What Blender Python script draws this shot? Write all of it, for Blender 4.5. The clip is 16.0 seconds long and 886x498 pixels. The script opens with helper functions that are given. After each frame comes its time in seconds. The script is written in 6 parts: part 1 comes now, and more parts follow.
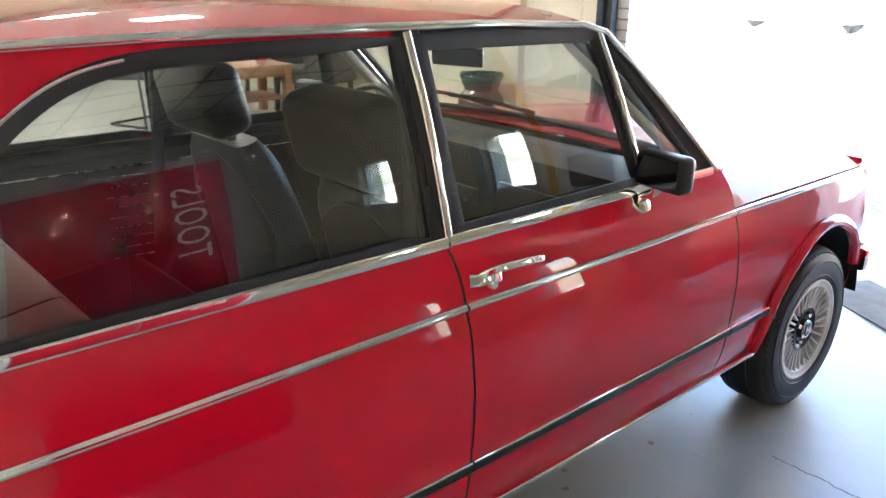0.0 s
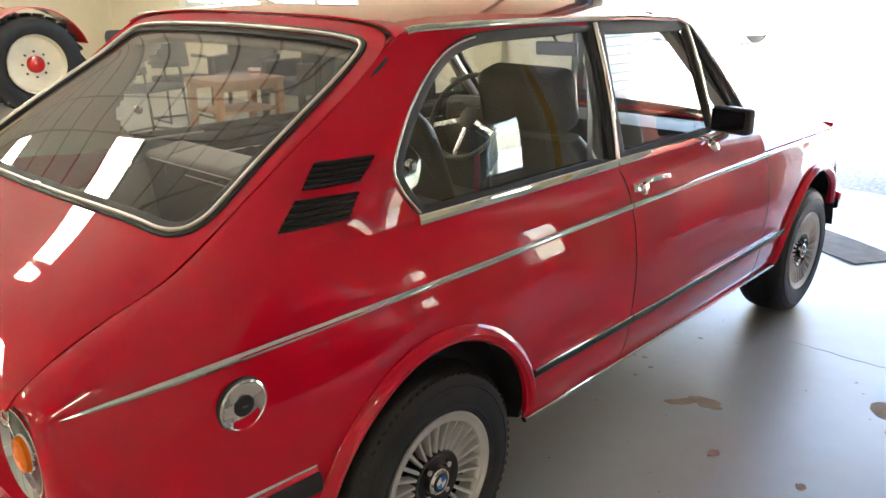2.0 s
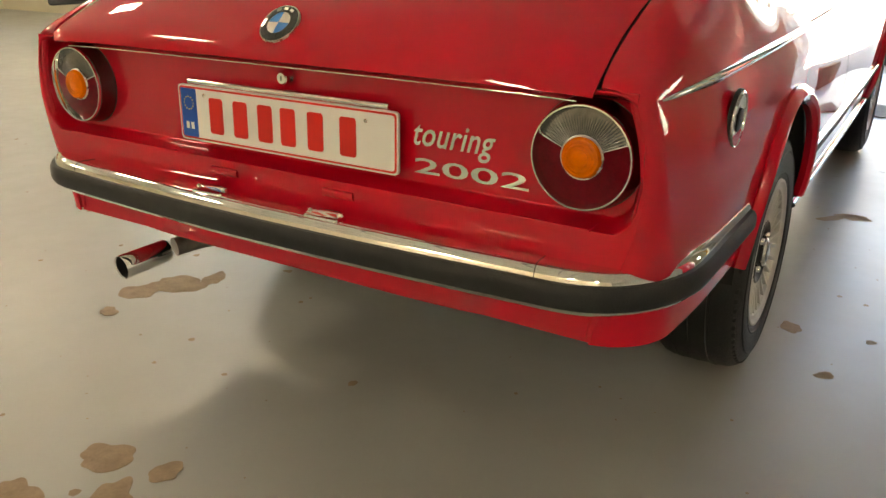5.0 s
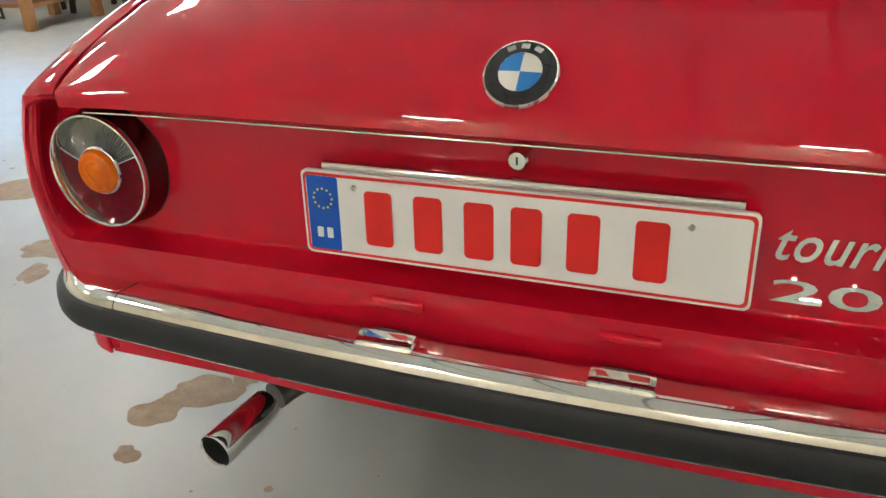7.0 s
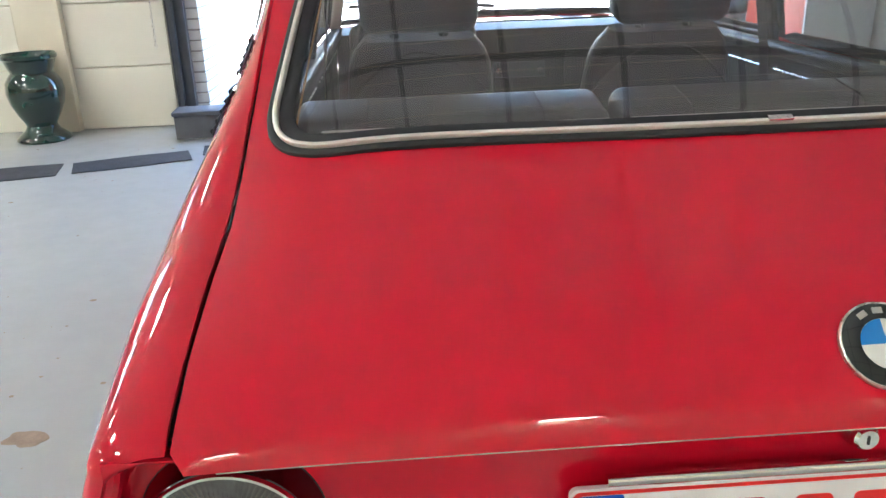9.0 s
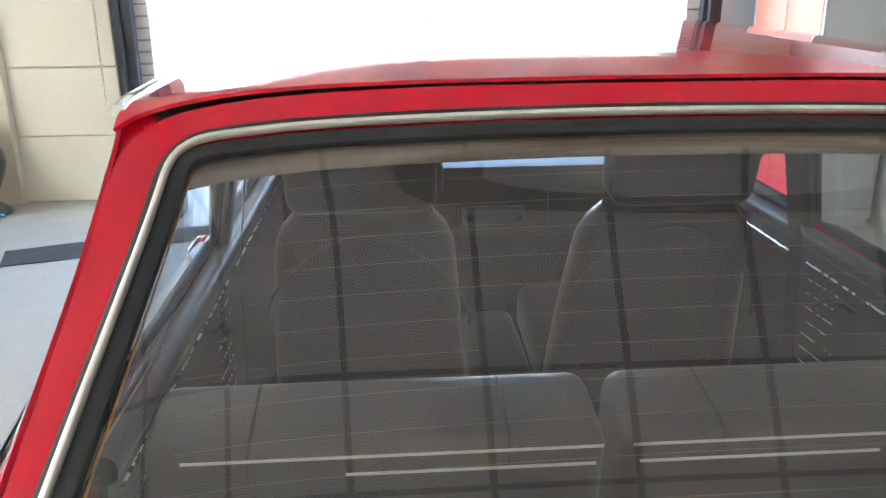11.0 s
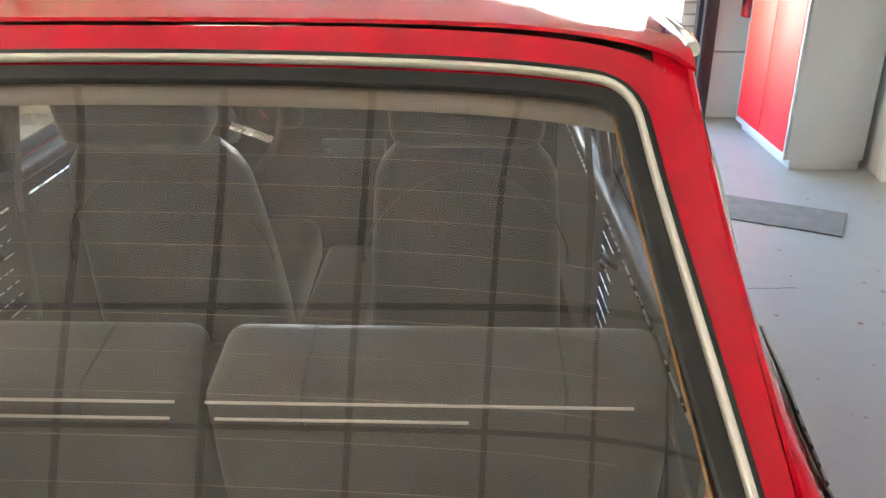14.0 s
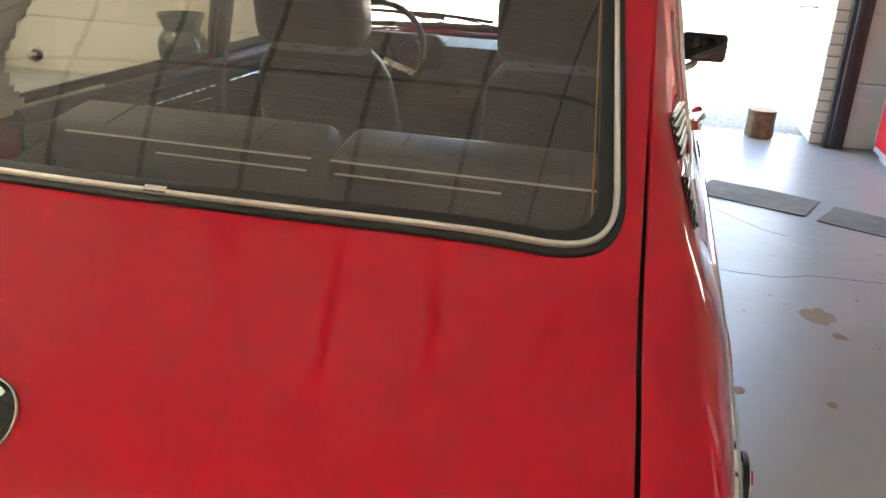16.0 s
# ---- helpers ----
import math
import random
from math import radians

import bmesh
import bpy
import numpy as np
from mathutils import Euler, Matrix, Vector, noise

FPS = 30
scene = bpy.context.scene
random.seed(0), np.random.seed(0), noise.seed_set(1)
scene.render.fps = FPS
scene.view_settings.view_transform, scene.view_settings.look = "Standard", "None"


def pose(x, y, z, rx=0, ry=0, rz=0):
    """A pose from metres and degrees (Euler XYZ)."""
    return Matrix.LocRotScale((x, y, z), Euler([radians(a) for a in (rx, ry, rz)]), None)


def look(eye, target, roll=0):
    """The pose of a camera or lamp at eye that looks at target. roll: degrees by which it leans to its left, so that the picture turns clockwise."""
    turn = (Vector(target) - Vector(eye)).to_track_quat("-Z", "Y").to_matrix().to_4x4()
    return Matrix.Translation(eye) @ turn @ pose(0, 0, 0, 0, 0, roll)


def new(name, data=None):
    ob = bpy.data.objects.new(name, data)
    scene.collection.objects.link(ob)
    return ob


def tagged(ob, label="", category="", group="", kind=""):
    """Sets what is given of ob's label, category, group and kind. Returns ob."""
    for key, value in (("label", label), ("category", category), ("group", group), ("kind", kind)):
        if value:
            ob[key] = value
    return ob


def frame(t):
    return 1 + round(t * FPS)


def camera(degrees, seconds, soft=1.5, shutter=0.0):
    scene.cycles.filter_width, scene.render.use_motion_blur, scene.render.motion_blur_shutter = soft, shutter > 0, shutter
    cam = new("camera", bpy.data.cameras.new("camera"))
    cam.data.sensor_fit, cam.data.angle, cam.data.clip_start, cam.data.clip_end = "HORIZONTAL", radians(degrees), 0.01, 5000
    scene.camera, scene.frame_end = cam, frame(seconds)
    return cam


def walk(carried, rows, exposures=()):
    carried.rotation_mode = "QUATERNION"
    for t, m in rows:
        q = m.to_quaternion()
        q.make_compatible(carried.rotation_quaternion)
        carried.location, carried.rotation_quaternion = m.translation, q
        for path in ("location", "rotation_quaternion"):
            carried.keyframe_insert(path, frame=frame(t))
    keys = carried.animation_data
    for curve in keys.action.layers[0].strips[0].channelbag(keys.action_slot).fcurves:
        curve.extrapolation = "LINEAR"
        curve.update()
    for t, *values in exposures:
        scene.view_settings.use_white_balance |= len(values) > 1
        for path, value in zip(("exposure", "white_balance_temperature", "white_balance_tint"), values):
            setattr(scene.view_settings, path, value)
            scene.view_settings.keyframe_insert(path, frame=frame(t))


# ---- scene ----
cam = camera(57.3, 16.0)
PATH = [
    (0, (1.837, -0.173, 1.474), (0.431, 1.086, 0.811), 1.0),
    (0.5, (1.893, -0.443, 1.476), (0.514, 0.855, 0.834), 0.2),
    (1, (1.819, -0.77, 1.435), (0.488, 0.579, 0.793), -0.1),
    (1.5, (1.835, -1.022, 1.454), (0.532, 0.359, 0.825), 0.4),
    (2, (1.91, -1.271, 1.45), (0.638, 0.143, 0.832), 0.4),
    (2.5, (1.851, -1.496, 1.385), (0.655, -0.022, 0.756), 0.2),
    (3, (1.769, -1.731, 1.316), (0.641, -0.206, 0.683), 0.0),
    (3.5, (1.751, -1.853, 1.233), (0.674, -0.299, 0.582), 0.0),
    (4, (1.639, -1.941, 1.116), (0.602, -0.368, 0.446), 0.2),
    (4.5, (1.356, -1.991, 1.041), (0.338, -0.417, 0.345), 0.4),
    (4.7, (1.231, -1.996, 1.023), (0.224, -0.419, 0.316), 0.3),
    (6.8, (0.32, -1.723, 1.07), (-0.386, -0.062, 0.208), -2.3),
    (7, (0.249, -1.687, 1.073), (-0.432, -0.01, 0.222), -2.4),
    (7.5, (0.082, -1.583, 1.085), (-0.49, 0.145, 0.257), -2.4),
    (8, (-0.114, -1.6, 1.105), (-0.348, 0.256, 0.398), -0.6),
    (8.5, (-0.307, -1.607, 1.148), (-0.326, 0.273, 0.468), -0.8),
    (9, (-0.421, -1.483, 1.219), (-0.333, 0.388, 0.528), -2.1),
    (9.2, (-0.45, -1.415, 1.251), (-0.323, 0.455, 0.563), -2.2),
    (11.3, (-0.244, -0.822, 1.513), (-0.138, 1.093, 0.876), 0.0),
    (11.5, (-0.211, -0.789, 1.528), (-0.123, 1.118, 0.873), 0.1),
    (12, (-0.116, -0.626, 1.615), (-0.038, 1.183, 0.872), -1.0),
    (12.5, (-0.027, -0.518, 1.661), (0.06, 1.206, 0.859), -1.4),
    (13, (0.145, -0.62, 1.66), (0.218, 1.155, 0.856), -1.7),
    (13.5, (0.302, -0.704, 1.583), (0.327, 1.113, 0.774), -1.6),
    (14, (0.353, -0.825, 1.509), (0.299, 1.001, 0.696), -0.1),
    (14.5, (0.394, -0.99, 1.441), (0.25, 0.839, 0.646), 1.4),
    (15, (0.473, -1.197, 1.39), (0.218, 0.633, 0.621), 2.4),
    (15.5, (0.573, -1.297, 1.358), (0.231, 0.53, 0.615), 3.0),
    (16, (0.588, -1.393, 1.328), (0.165, 0.423, 0.599), 2.9),
]
walk(cam, [(t, look(eye, target, roll)) for t, eye, target, roll in PATH], exposures=[(0.0, 4.45, 6200, 10), (2.0, 4.15, 6700, 10), (4.0, 3.8, 7700, 10), (5.0, 3.75, 8000, 10), (7.0, 3.95, 6000, 10), (8.5, 4.15, 5600, 10), (11.4, 4.45, 5700, 10), (12.0, 4.32, 5700, 10), (13.3, 4.4, 6000, 10), (14.0, 4.7, 6500, 10), (14.5, 4.95, 6700, 10), (15.3, 4.4, 6900, 10), (16.0, 4.0, 6900, 10)])
# ---- world, sun, exposure ----
world = bpy.data.worlds.new("world")
scene.world = world
world.use_nodes = True
wn = world.node_tree
sky = wn.nodes.new("ShaderNodeTexSky")
sky.sky_type, sky.sun_disc = "NISHITA", False
SUN_EL, SUN_AZ = 62.0, 200.0      # azimuth clockwise from +y
sky.sun_elevation, sky.sun_rotation = radians(SUN_EL), radians(SUN_AZ)
wn.links.new(sky.outputs[0], wn.nodes["Background"].inputs[0])
wn.nodes["Background"].inputs[1].default_value = 0.15
sun = new("sun", bpy.data.lights.new("sun", "SUN"))
sun.data.energy, sun.data.angle, sun.data.color = 5.0, radians(0.53), (1.0, 0.96, 0.9)
_d = Vector((math.sin(radians(SUN_AZ)) * math.cos(radians(SUN_EL)), math.cos(radians(SUN_AZ)) * math.cos(radians(SUN_EL)), math.sin(radians(SUN_EL))))
sun.matrix_world = look(_d * 30, (0, 0, 0))

# ---- materials ----


def mat(name, color, rough=0.5, metal=0.0, coat=0.0, vary=0.0, scale=8.0, bump=0.0, bscale=60.0, rvary=0.0, emit=0.0, spec=0.5, color2=None, trans=0.0, ior=1.45, rand=0.0):
    """A principled material with colour and roughness varied at two scales."""
    m = bpy.data.materials.new(name)
    m.use_nodes = True
    t = m.node_tree
    b = t.nodes["Principled BSDF"]
    b.inputs["Base Color"].default_value = (*color, 1)
    b.inputs["Roughness"].default_value = rough
    b.inputs["Metallic"].default_value = metal
    b.inputs["Coat Weight"].default_value = coat
    b.inputs["Coat Roughness"].default_value, b.inputs["Coat IOR"].default_value = 0.0, 1.50
    b.inputs["Specular IOR Level"].default_value = spec
    b.inputs["Transmission Weight"].default_value = trans
    b.inputs["IOR"].default_value = ior
    if emit:
        b.inputs["Emission Color"].default_value = (*color, 1)
        b.inputs["Emission Strength"].default_value = emit
    if vary or rvary or bump or color2 or rand:
        co = t.nodes.new("ShaderNodeTexCoord")
        big = t.nodes.new("ShaderNodeTexNoise")
        big.inputs["Scale"].default_value, big.inputs["Detail"].default_value = scale, 6
        t.links.new(co.outputs["Object"], big.inputs["Vector"])
        fine = t.nodes.new("ShaderNodeTexNoise")
        fine.inputs["Scale"].default_value, fine.inputs["Detail"].default_value = bscale, 4
        t.links.new(co.outputs["Object"], fine.inputs["Vector"])
        if vary or color2 or rand:
            mix = t.nodes.new("ShaderNodeMix")
            mix.data_type = "RGBA"
            c2 = color2 or tuple(min(1, c * (1 + vary)) for c in color)
            c1 = color if color2 else tuple(c * (1 - vary) for c in color)
            mix.inputs[6].default_value, mix.inputs[7].default_value = (*c1, 1), (*c2, 1)
            ramp = t.nodes.new("ShaderNodeMapRange")
            ramp.inputs[1].default_value, ramp.inputs[2].default_value = 0.3, 0.7
            add = t.nodes.new("ShaderNodeMath")
            add.operation = "MULTIPLY_ADD"
            add.inputs[1].default_value = 0.75
            t.links.new(big.outputs["Fac"], add.inputs[0])
            sc = t.nodes.new("ShaderNodeMath")
            sc.operation, sc.inputs[1].default_value = "MULTIPLY", 0.25
            t.links.new(fine.outputs["Fac"], sc.inputs[0])
            t.links.new(sc.outputs[0], add.inputs[2])
            src = add.outputs[0]
            if rand:
                info = t.nodes.new("ShaderNodeObjectInfo")
                ra = t.nodes.new("ShaderNodeMath")
                ra.operation, ra.inputs[1].default_value = "MULTIPLY_ADD", rand
                t.links.new(info.outputs["Random"], ra.inputs[0])
                t.links.new(src, ra.inputs[2])
                src = ra.outputs[0]
            t.links.new(src, ramp.inputs[0])
            t.links.new(ramp.outputs[0], mix.inputs[0])
            t.links.new(mix.outputs[2], b.inputs["Base Color"])
        if rvary:
            rr = t.nodes.new("ShaderNodeMapRange")
            rr.inputs[1].default_value, rr.inputs[2].default_value = 0.3, 0.7
            rr.inputs[3].default_value, rr.inputs[4].default_value = max(0.02, rough - rvary), rough + rvary
            t.links.new(big.outputs["Fac"], rr.inputs[0])
            t.links.new(rr.outputs[0], b.inputs["Roughness"])
        if bump:
            bp = t.nodes.new("ShaderNodeBump")
            bp.inputs["Strength"].default_value, bp.inputs["Distance"].default_value = bump, 0.004
            t.links.new(fine.outputs["Fac"], bp.inputs["Height"])
            t.links.new(bp.outputs[0], b.inputs["Normal"])
    return m


def glass_mat(name, tint, reflect=1.0, film=0.0, base=0.085):
    """A thin pane: light passes straight through, tinted, and mirrors by Fresnel; a film of dust scatters a little."""
    m = bpy.data.materials.new(name)
    m.use_nodes = True
    t = m.node_tree
    t.nodes.clear()
    out = t.nodes.new("ShaderNodeOutputMaterial")
    tr = t.nodes.new("ShaderNodeBsdfTransparent")
    tr.inputs[0].default_value = (*tint, 1)
    gl = t.nodes.new("ShaderNodeBsdfGlossy")
    gl.inputs[0].default_value, gl.inputs[1].default_value = (reflect, reflect, reflect, 1), 0.005
    lw = t.nodes.new("ShaderNodeLayerWeight")
    lw.inputs[0].default_value = 0.5
    pw = t.nodes.new("ShaderNodeMath")
    pw.operation, pw.inputs[1].default_value = "POWER", 4.5
    t.links.new(lw.outputs["Facing"], pw.inputs[0])
    fr = t.nodes.new("ShaderNodeMath")
    fr.operation, fr.inputs[1].default_value, fr.inputs[2].default_value = "MULTIPLY_ADD", 0.90, base
    t.links.new(pw.outputs[0], fr.inputs[0])
    mx = t.nodes.new("ShaderNodeMixShader")
    t.links.new(fr.outputs[0], mx.inputs[0])
    if film:
        df = t.nodes.new("ShaderNodeBsdfDiffuse")
        df.inputs[0].default_value = (0.75, 0.72, 0.66, 1)
        m2 = t.nodes.new("ShaderNodeMixShader")
        m2.inputs[0].default_value = film
        t.links.new(tr.outputs[0], m2.inputs[1])
        t.links.new(df.outputs[0], m2.inputs[2])
        t.links.new(m2.outputs[0], mx.inputs[1])
    else:
        t.links.new(tr.outputs[0], mx.inputs[1])
    t.links.new(gl.outputs[0], mx.inputs[2])
    t.links.new(mx.outputs[0], out.inputs[0])
    return m


RED = mat("red_paint", (0.54, 0.003, 0.020), 0.45, coat=1.0, vary=0.03, scale=3, spec=0.03)
CHROME = mat("chrome", (0.82, 0.81, 0.79), 0.035, metal=1.0, rvary=0.012, scale=30)
BEAD = mat("pale_polished_bead", (0.86, 0.83, 0.77), 0.38, metal=0.75, vary=0.04, scale=20)
SMOKECHROME = mat("smoked_chrome", (0.12, 0.115, 0.12), 0.09, metal=1.0, rvary=0.02, scale=30)
SATIN = mat("brushed_aluminium", (0.74, 0.72, 0.68), 0.28, metal=1.0, rvary=0.06, scale=40)
RUBBER = mat("black_rubber", (0.018, 0.019, 0.021), 0.55, vary=0.25, scale=20, bump=0.15, bscale=300)
TYRE = mat("tyre_rubber", (0.016, 0.016, 0.017), 0.50, vary=0.35, scale=14, bump=0.35, bscale=220)
BLACKPL = mat("black_plastic", (0.014, 0.014, 0.016), 0.38, vary=0.2, scale=30, bump=0.1, bscale=250)
VINYL = mat("black_vinyl", (0.012, 0.012, 0.015), 0.40, vary=0.2, scale=12, spec=0.4)
VINYL2 = mat("charcoal_seat_vinyl", (0.055, 0.052, 0.050), 0.42, vary=0.12, scale=10)
CARPET = mat("black_carpet", (0.02, 0.02, 0.022), 0.95, vary=0.3, scale=40, bump=0.6, bscale=600)
HEADLINER = mat("cream_headliner", (0.55, 0.50, 0.42), 0.9, vary=0.05, scale=30, bump=0.2, bscale=400)
TRIMTAN = mat("tan_trim_cloth", (0.24, 0.21, 0.17), 0.9, vary=0.08, scale=30)
UNDER = mat("underbody_black", (0.012, 0.012, 0.012), 0.8, vary=0.3)
ALLOY = mat("silver_alloy_paint", (0.58, 0.57, 0.55), 0.42, metal=0.45, vary=0.10, scale=20, bump=0.05, bscale=150)
GLASS = glass_mat("car_glass", (0.90, 0.93, 0.915), base=0.115)
GLASSR = glass_mat("rear_glass", (0.84, 0.83, 0.80), film=0.035)
DARKMIRROR = mat("dark_tinted_mirror", (0.10, 0.10, 0.12), 0.03, metal=1.0)
MIRROR = mat("mirror", (0.9, 0.9, 0.9), 0.01, metal=1.0)
FLOORM = mat("grey_floor_paint", (0.34, 0.35, 0.335), 0.32, bump=0.16, bscale=9, spec=0.8)


def mottle(m, pale, dull, scale, rough=None):
    """Wide soft patches of two tones, broken up by a finer grain, and a duller gloss where the surface is worn."""
    t = m.node_tree
    b = t.nodes["Principled BSDF"]
    co = t.nodes.new("ShaderNodeTexCoord")
    fac = None
    for sc, share in ((scale, 0.6), (scale * 7, 0.4)):
        n = t.nodes.new("ShaderNodeTexNoise")
        n.inputs["Scale"].default_value, n.inputs["Detail"].default_value = sc, 2
        t.links.new(co.outputs["Object"], n.inputs["Vector"])
        k = t.nodes.new("ShaderNodeMath")
        k.operation, k.inputs[1].default_value = "MULTIPLY_ADD", share
        t.links.new(n.outputs["Fac"], k.inputs[0])
        if fac:
            t.links.new(fac, k.inputs[2])
        else:
            k.inputs[2].default_value = 0.0
        fac = k.outputs[0]
    mx = t.nodes.new("ShaderNodeMix")
    mx.data_type = "RGBA"
    mx.inputs[6].default_value, mx.inputs[7].default_value = (*pale, 1), (*dull, 1)
    t.links.new(fac, mx.inputs[0])
    t.links.new(mx.outputs[2], b.inputs["Base Color"])
    if rough:
        rr = t.nodes.new("ShaderNodeMapRange")
        rr.inputs[1].default_value, rr.inputs[2].default_value = 0.35, 0.65
        rr.inputs[3].default_value, rr.inputs[4].default_value = rough
        t.links.new(fac, rr.inputs[0])
        t.links.new(rr.outputs[0], b.inputs["Roughness"])


mottle(FLOORM, (0.375, 0.385, 0.37), (0.305, 0.31, 0.295), 1.3, (0.33, 0.43))
PLASTER = mat("cream_plaster", (0.68, 0.63, 0.49), 0.85, vary=0.05, scale=2, bump=0.15, bscale=120)
CREAMPANEL = mat("cream_panel", (0.72, 0.69, 0.58), 0.5, vary=0.03, scale=2, bump=0.08, bscale=160)
WHITEPANEL = mat("white_panel", (0.66, 0.68, 0.68), 0.45, vary=0.04, scale=2, bump=0.08, bscale=140)
TILE = mat("ceiling_tile", (0.82, 0.81, 0.77), 0.92, vary=0.05, scale=14, bump=0.3, bscale=220, rand=0.25)
TGRID = mat("ceiling_grid_metal", (0.26, 0.25, 0.24), 0.5)
TRIMW = mat("bright_trim_line", (0.62, 0.60, 0.56), 0.35)
BRICKM = mat("white_painted_brick", (0.66, 0.64, 0.60), 0.8, vary=0.12, scale=9, bump=0.7, bscale=70, rand=0.3)
MORTAR = mat("grey_mortar", (0.36, 0.34, 0.31), 0.95, vary=0.15, scale=30, bump=0.5, bscale=200)
DARKSTEEL = mat("dark_grey_steel", (0.06, 0.065, 0.075), 0.4, metal=0.4, vary=0.2)
CABGREY = mat("light_grey_cabinet_paint", (0.50, 0.53, 0.55), 0.35, vary=0.04, scale=4)
CABRED = mat("red_cabinet_paint", (0.45, 0.012, 0.03), 0.25, vary=0.05, coat=0.5)
WOOD = mat("oiled_oak", (0.36, 0.17, 0.06), 0.5, vary=0.3, scale=6, bump=0.2, bscale=90)
BARK = mat("log_bark", (0.16, 0.10, 0.06), 0.9, vary=0.4, scale=25, bump=0.9, bscale=60)
LOGEND = mat("log_cut_wood", (0.45, 0.30, 0.17), 0.85, vary=0.25, scale=18)
LEATHER = mat("dark_leather", (0.022, 0.018, 0.017), 0.42, vary=0.25, scale=20, bump=0.3, bscale=300)
CLOTHG = mat("dark_grey_cloth", (0.045, 0.045, 0.05), 0.9, vary=0.2, scale=60, bump=0.4, bscale=500)
VASEM = mat("dark_green_glaze", (0.006, 0.028, 0.020), 0.12, coat=1.0, vary=0.9, scale=14)
MATM = mat("grey_ribbed_mat", (0.20, 0.19, 0.172), 0.95, vary=0.22, scale=12, bump=0.8, bscale=240)
MATD = mat("charcoal_mat", (0.05, 0.05, 0.052), 0.95, vary=0.25, scale=12, bump=0.8, bscale=240)
BARE = mat("bare_concrete", (0.30, 0.225, 0.15), 0.75, vary=0.22, scale=22, bump=0.3, bscale=120)
PAVE = mat("pale_paving", (0.50, 0.48, 0.44), 0.9, vary=0.2, scale=1.2, bump=0.6, bscale=40)
GRAVEL = mat("sandy_gravel", (0.27, 0.245, 0.205), 0.95, vary=0.45, scale=30, bump=1.0, bscale=60)
AMBER = mat("amber_lens", (0.80, 0.17, 0.002), 0.16, vary=0.15, scale=60, bump=0.05, bscale=220, spec=0.35)
REDLENS = mat("red_lens", (0.13, 0.0015, 0.008), 0.12, vary=0.25, scale=80, bump=0.02, bscale=260, spec=0.22)
CLEARLENS = mat("clear_lens", (0.17, 0.17, 0.168), 0.14, metal=0.85, vary=0.25, scale=90)
PLATEW = mat("plate_white", (0.80, 0.80, 0.80), 0.3, vary=0.02, scale=10)
PLATERED = mat("plate_red", (0.72, 0.02, 0.015), 0.35)
PLATEBLUE = mat("plate_blue", (0.004, 0.09, 0.50), 0.35)
GOLD = mat("yellow_print", (0.85, 0.65, 0.05), 0.4)
EMBLUE = mat("emblem_blue", (0.03, 0.22, 0.62), 0.15, coat=1.0)
EMWHITE = mat("emblem_white", (0.78, 0.77, 0.72), 0.15, coat=1.0)
EMBLACK = mat("emblem_black", (0.008, 0.008, 0.009), 0.12, coat=1.0)
WHITEP = mat("white_paint", (0.78, 0.78, 0.76), 0.4, vary=0.03)
TRED = mat("tractor_red", (0.50, 0.012, 0.01), 0.25, coat=0.6, vary=0.06)
TCREAM = mat("tractor_wheel_cream", (0.72, 0.66, 0.52), 0.35, vary=0.05)
LAMPM = mat("lit_diffuser", (1.0, 0.91, 0.76), 0.5, emit=5.5)
YELLOW = mat("yellow_tape", (0.75, 0.45, 0.03), 0.5, vary=0.1)

# ---- mesh helpers ----


class Geo:
    """Vertices and faces gathered into one mesh."""

    def __init__(self):
        self.v, self.f = [], []

    def add(self, v, f):
        n = len(self.v)
        self.v += [tuple(p) for p in v]
        self.f += [tuple(i + n for i in q) for q in f]
        return self

    def mirrored(self):
        g = Geo()
        g.v = [(-x, y, z) for x, y, z in self.v]
        g.f = [tuple(reversed(q)) for q in self.f]
        return g

    def moved(self, m):
        g = Geo()
        g.v = [tuple(m @ Vector(p)) for p in self.v]
        g.f = list(self.f)
        return g


def part(name, geo, material, parent=None, label="", sharp=35, solid=0.0, matrix=None, rim=None):
    """Links a Geo or bmesh as one mesh object, under a thing where one is given."""
    me = bpy.data.meshes.new(name)
    if isinstance(geo, Geo):
        me.from_pydata(geo.v, [], geo.f)
    else:
        geo.to_mesh(me)
        geo.free()
    me.validate()
    for p in me.polygons:
        p.use_smooth = True
    me.set_sharp_from_angle(angle=radians(sharp))
    me.materials.append(material)
    ob = new(name, me)
    if parent:
        ob.parent = parent
    if matrix is not None:
        ob.matrix_basis = matrix
    if solid:
        s = ob.modifiers.new("thickness", "SOLIDIFY")
        s.thickness, s.offset = abs(solid), (-1 if solid > 0 else 1)
        if rim:
            me.materials.append(rim)
            s.material_offset_rim = 1
        if material is not GLASS:
            e = ob.modifiers.new("crisp_edges", "EDGE_SPLIT")
            e.split_angle = radians(40)
    if label:
        ob["label"] = label
    return ob


def thing(name, label, category, matrix=None, group="", kind=""):
    ob = new(name)
    ob.empty_display_size = 0.1
    if matrix is not None:
        ob.matrix_basis = matrix
    return tagged(ob, label, category, group, kind)


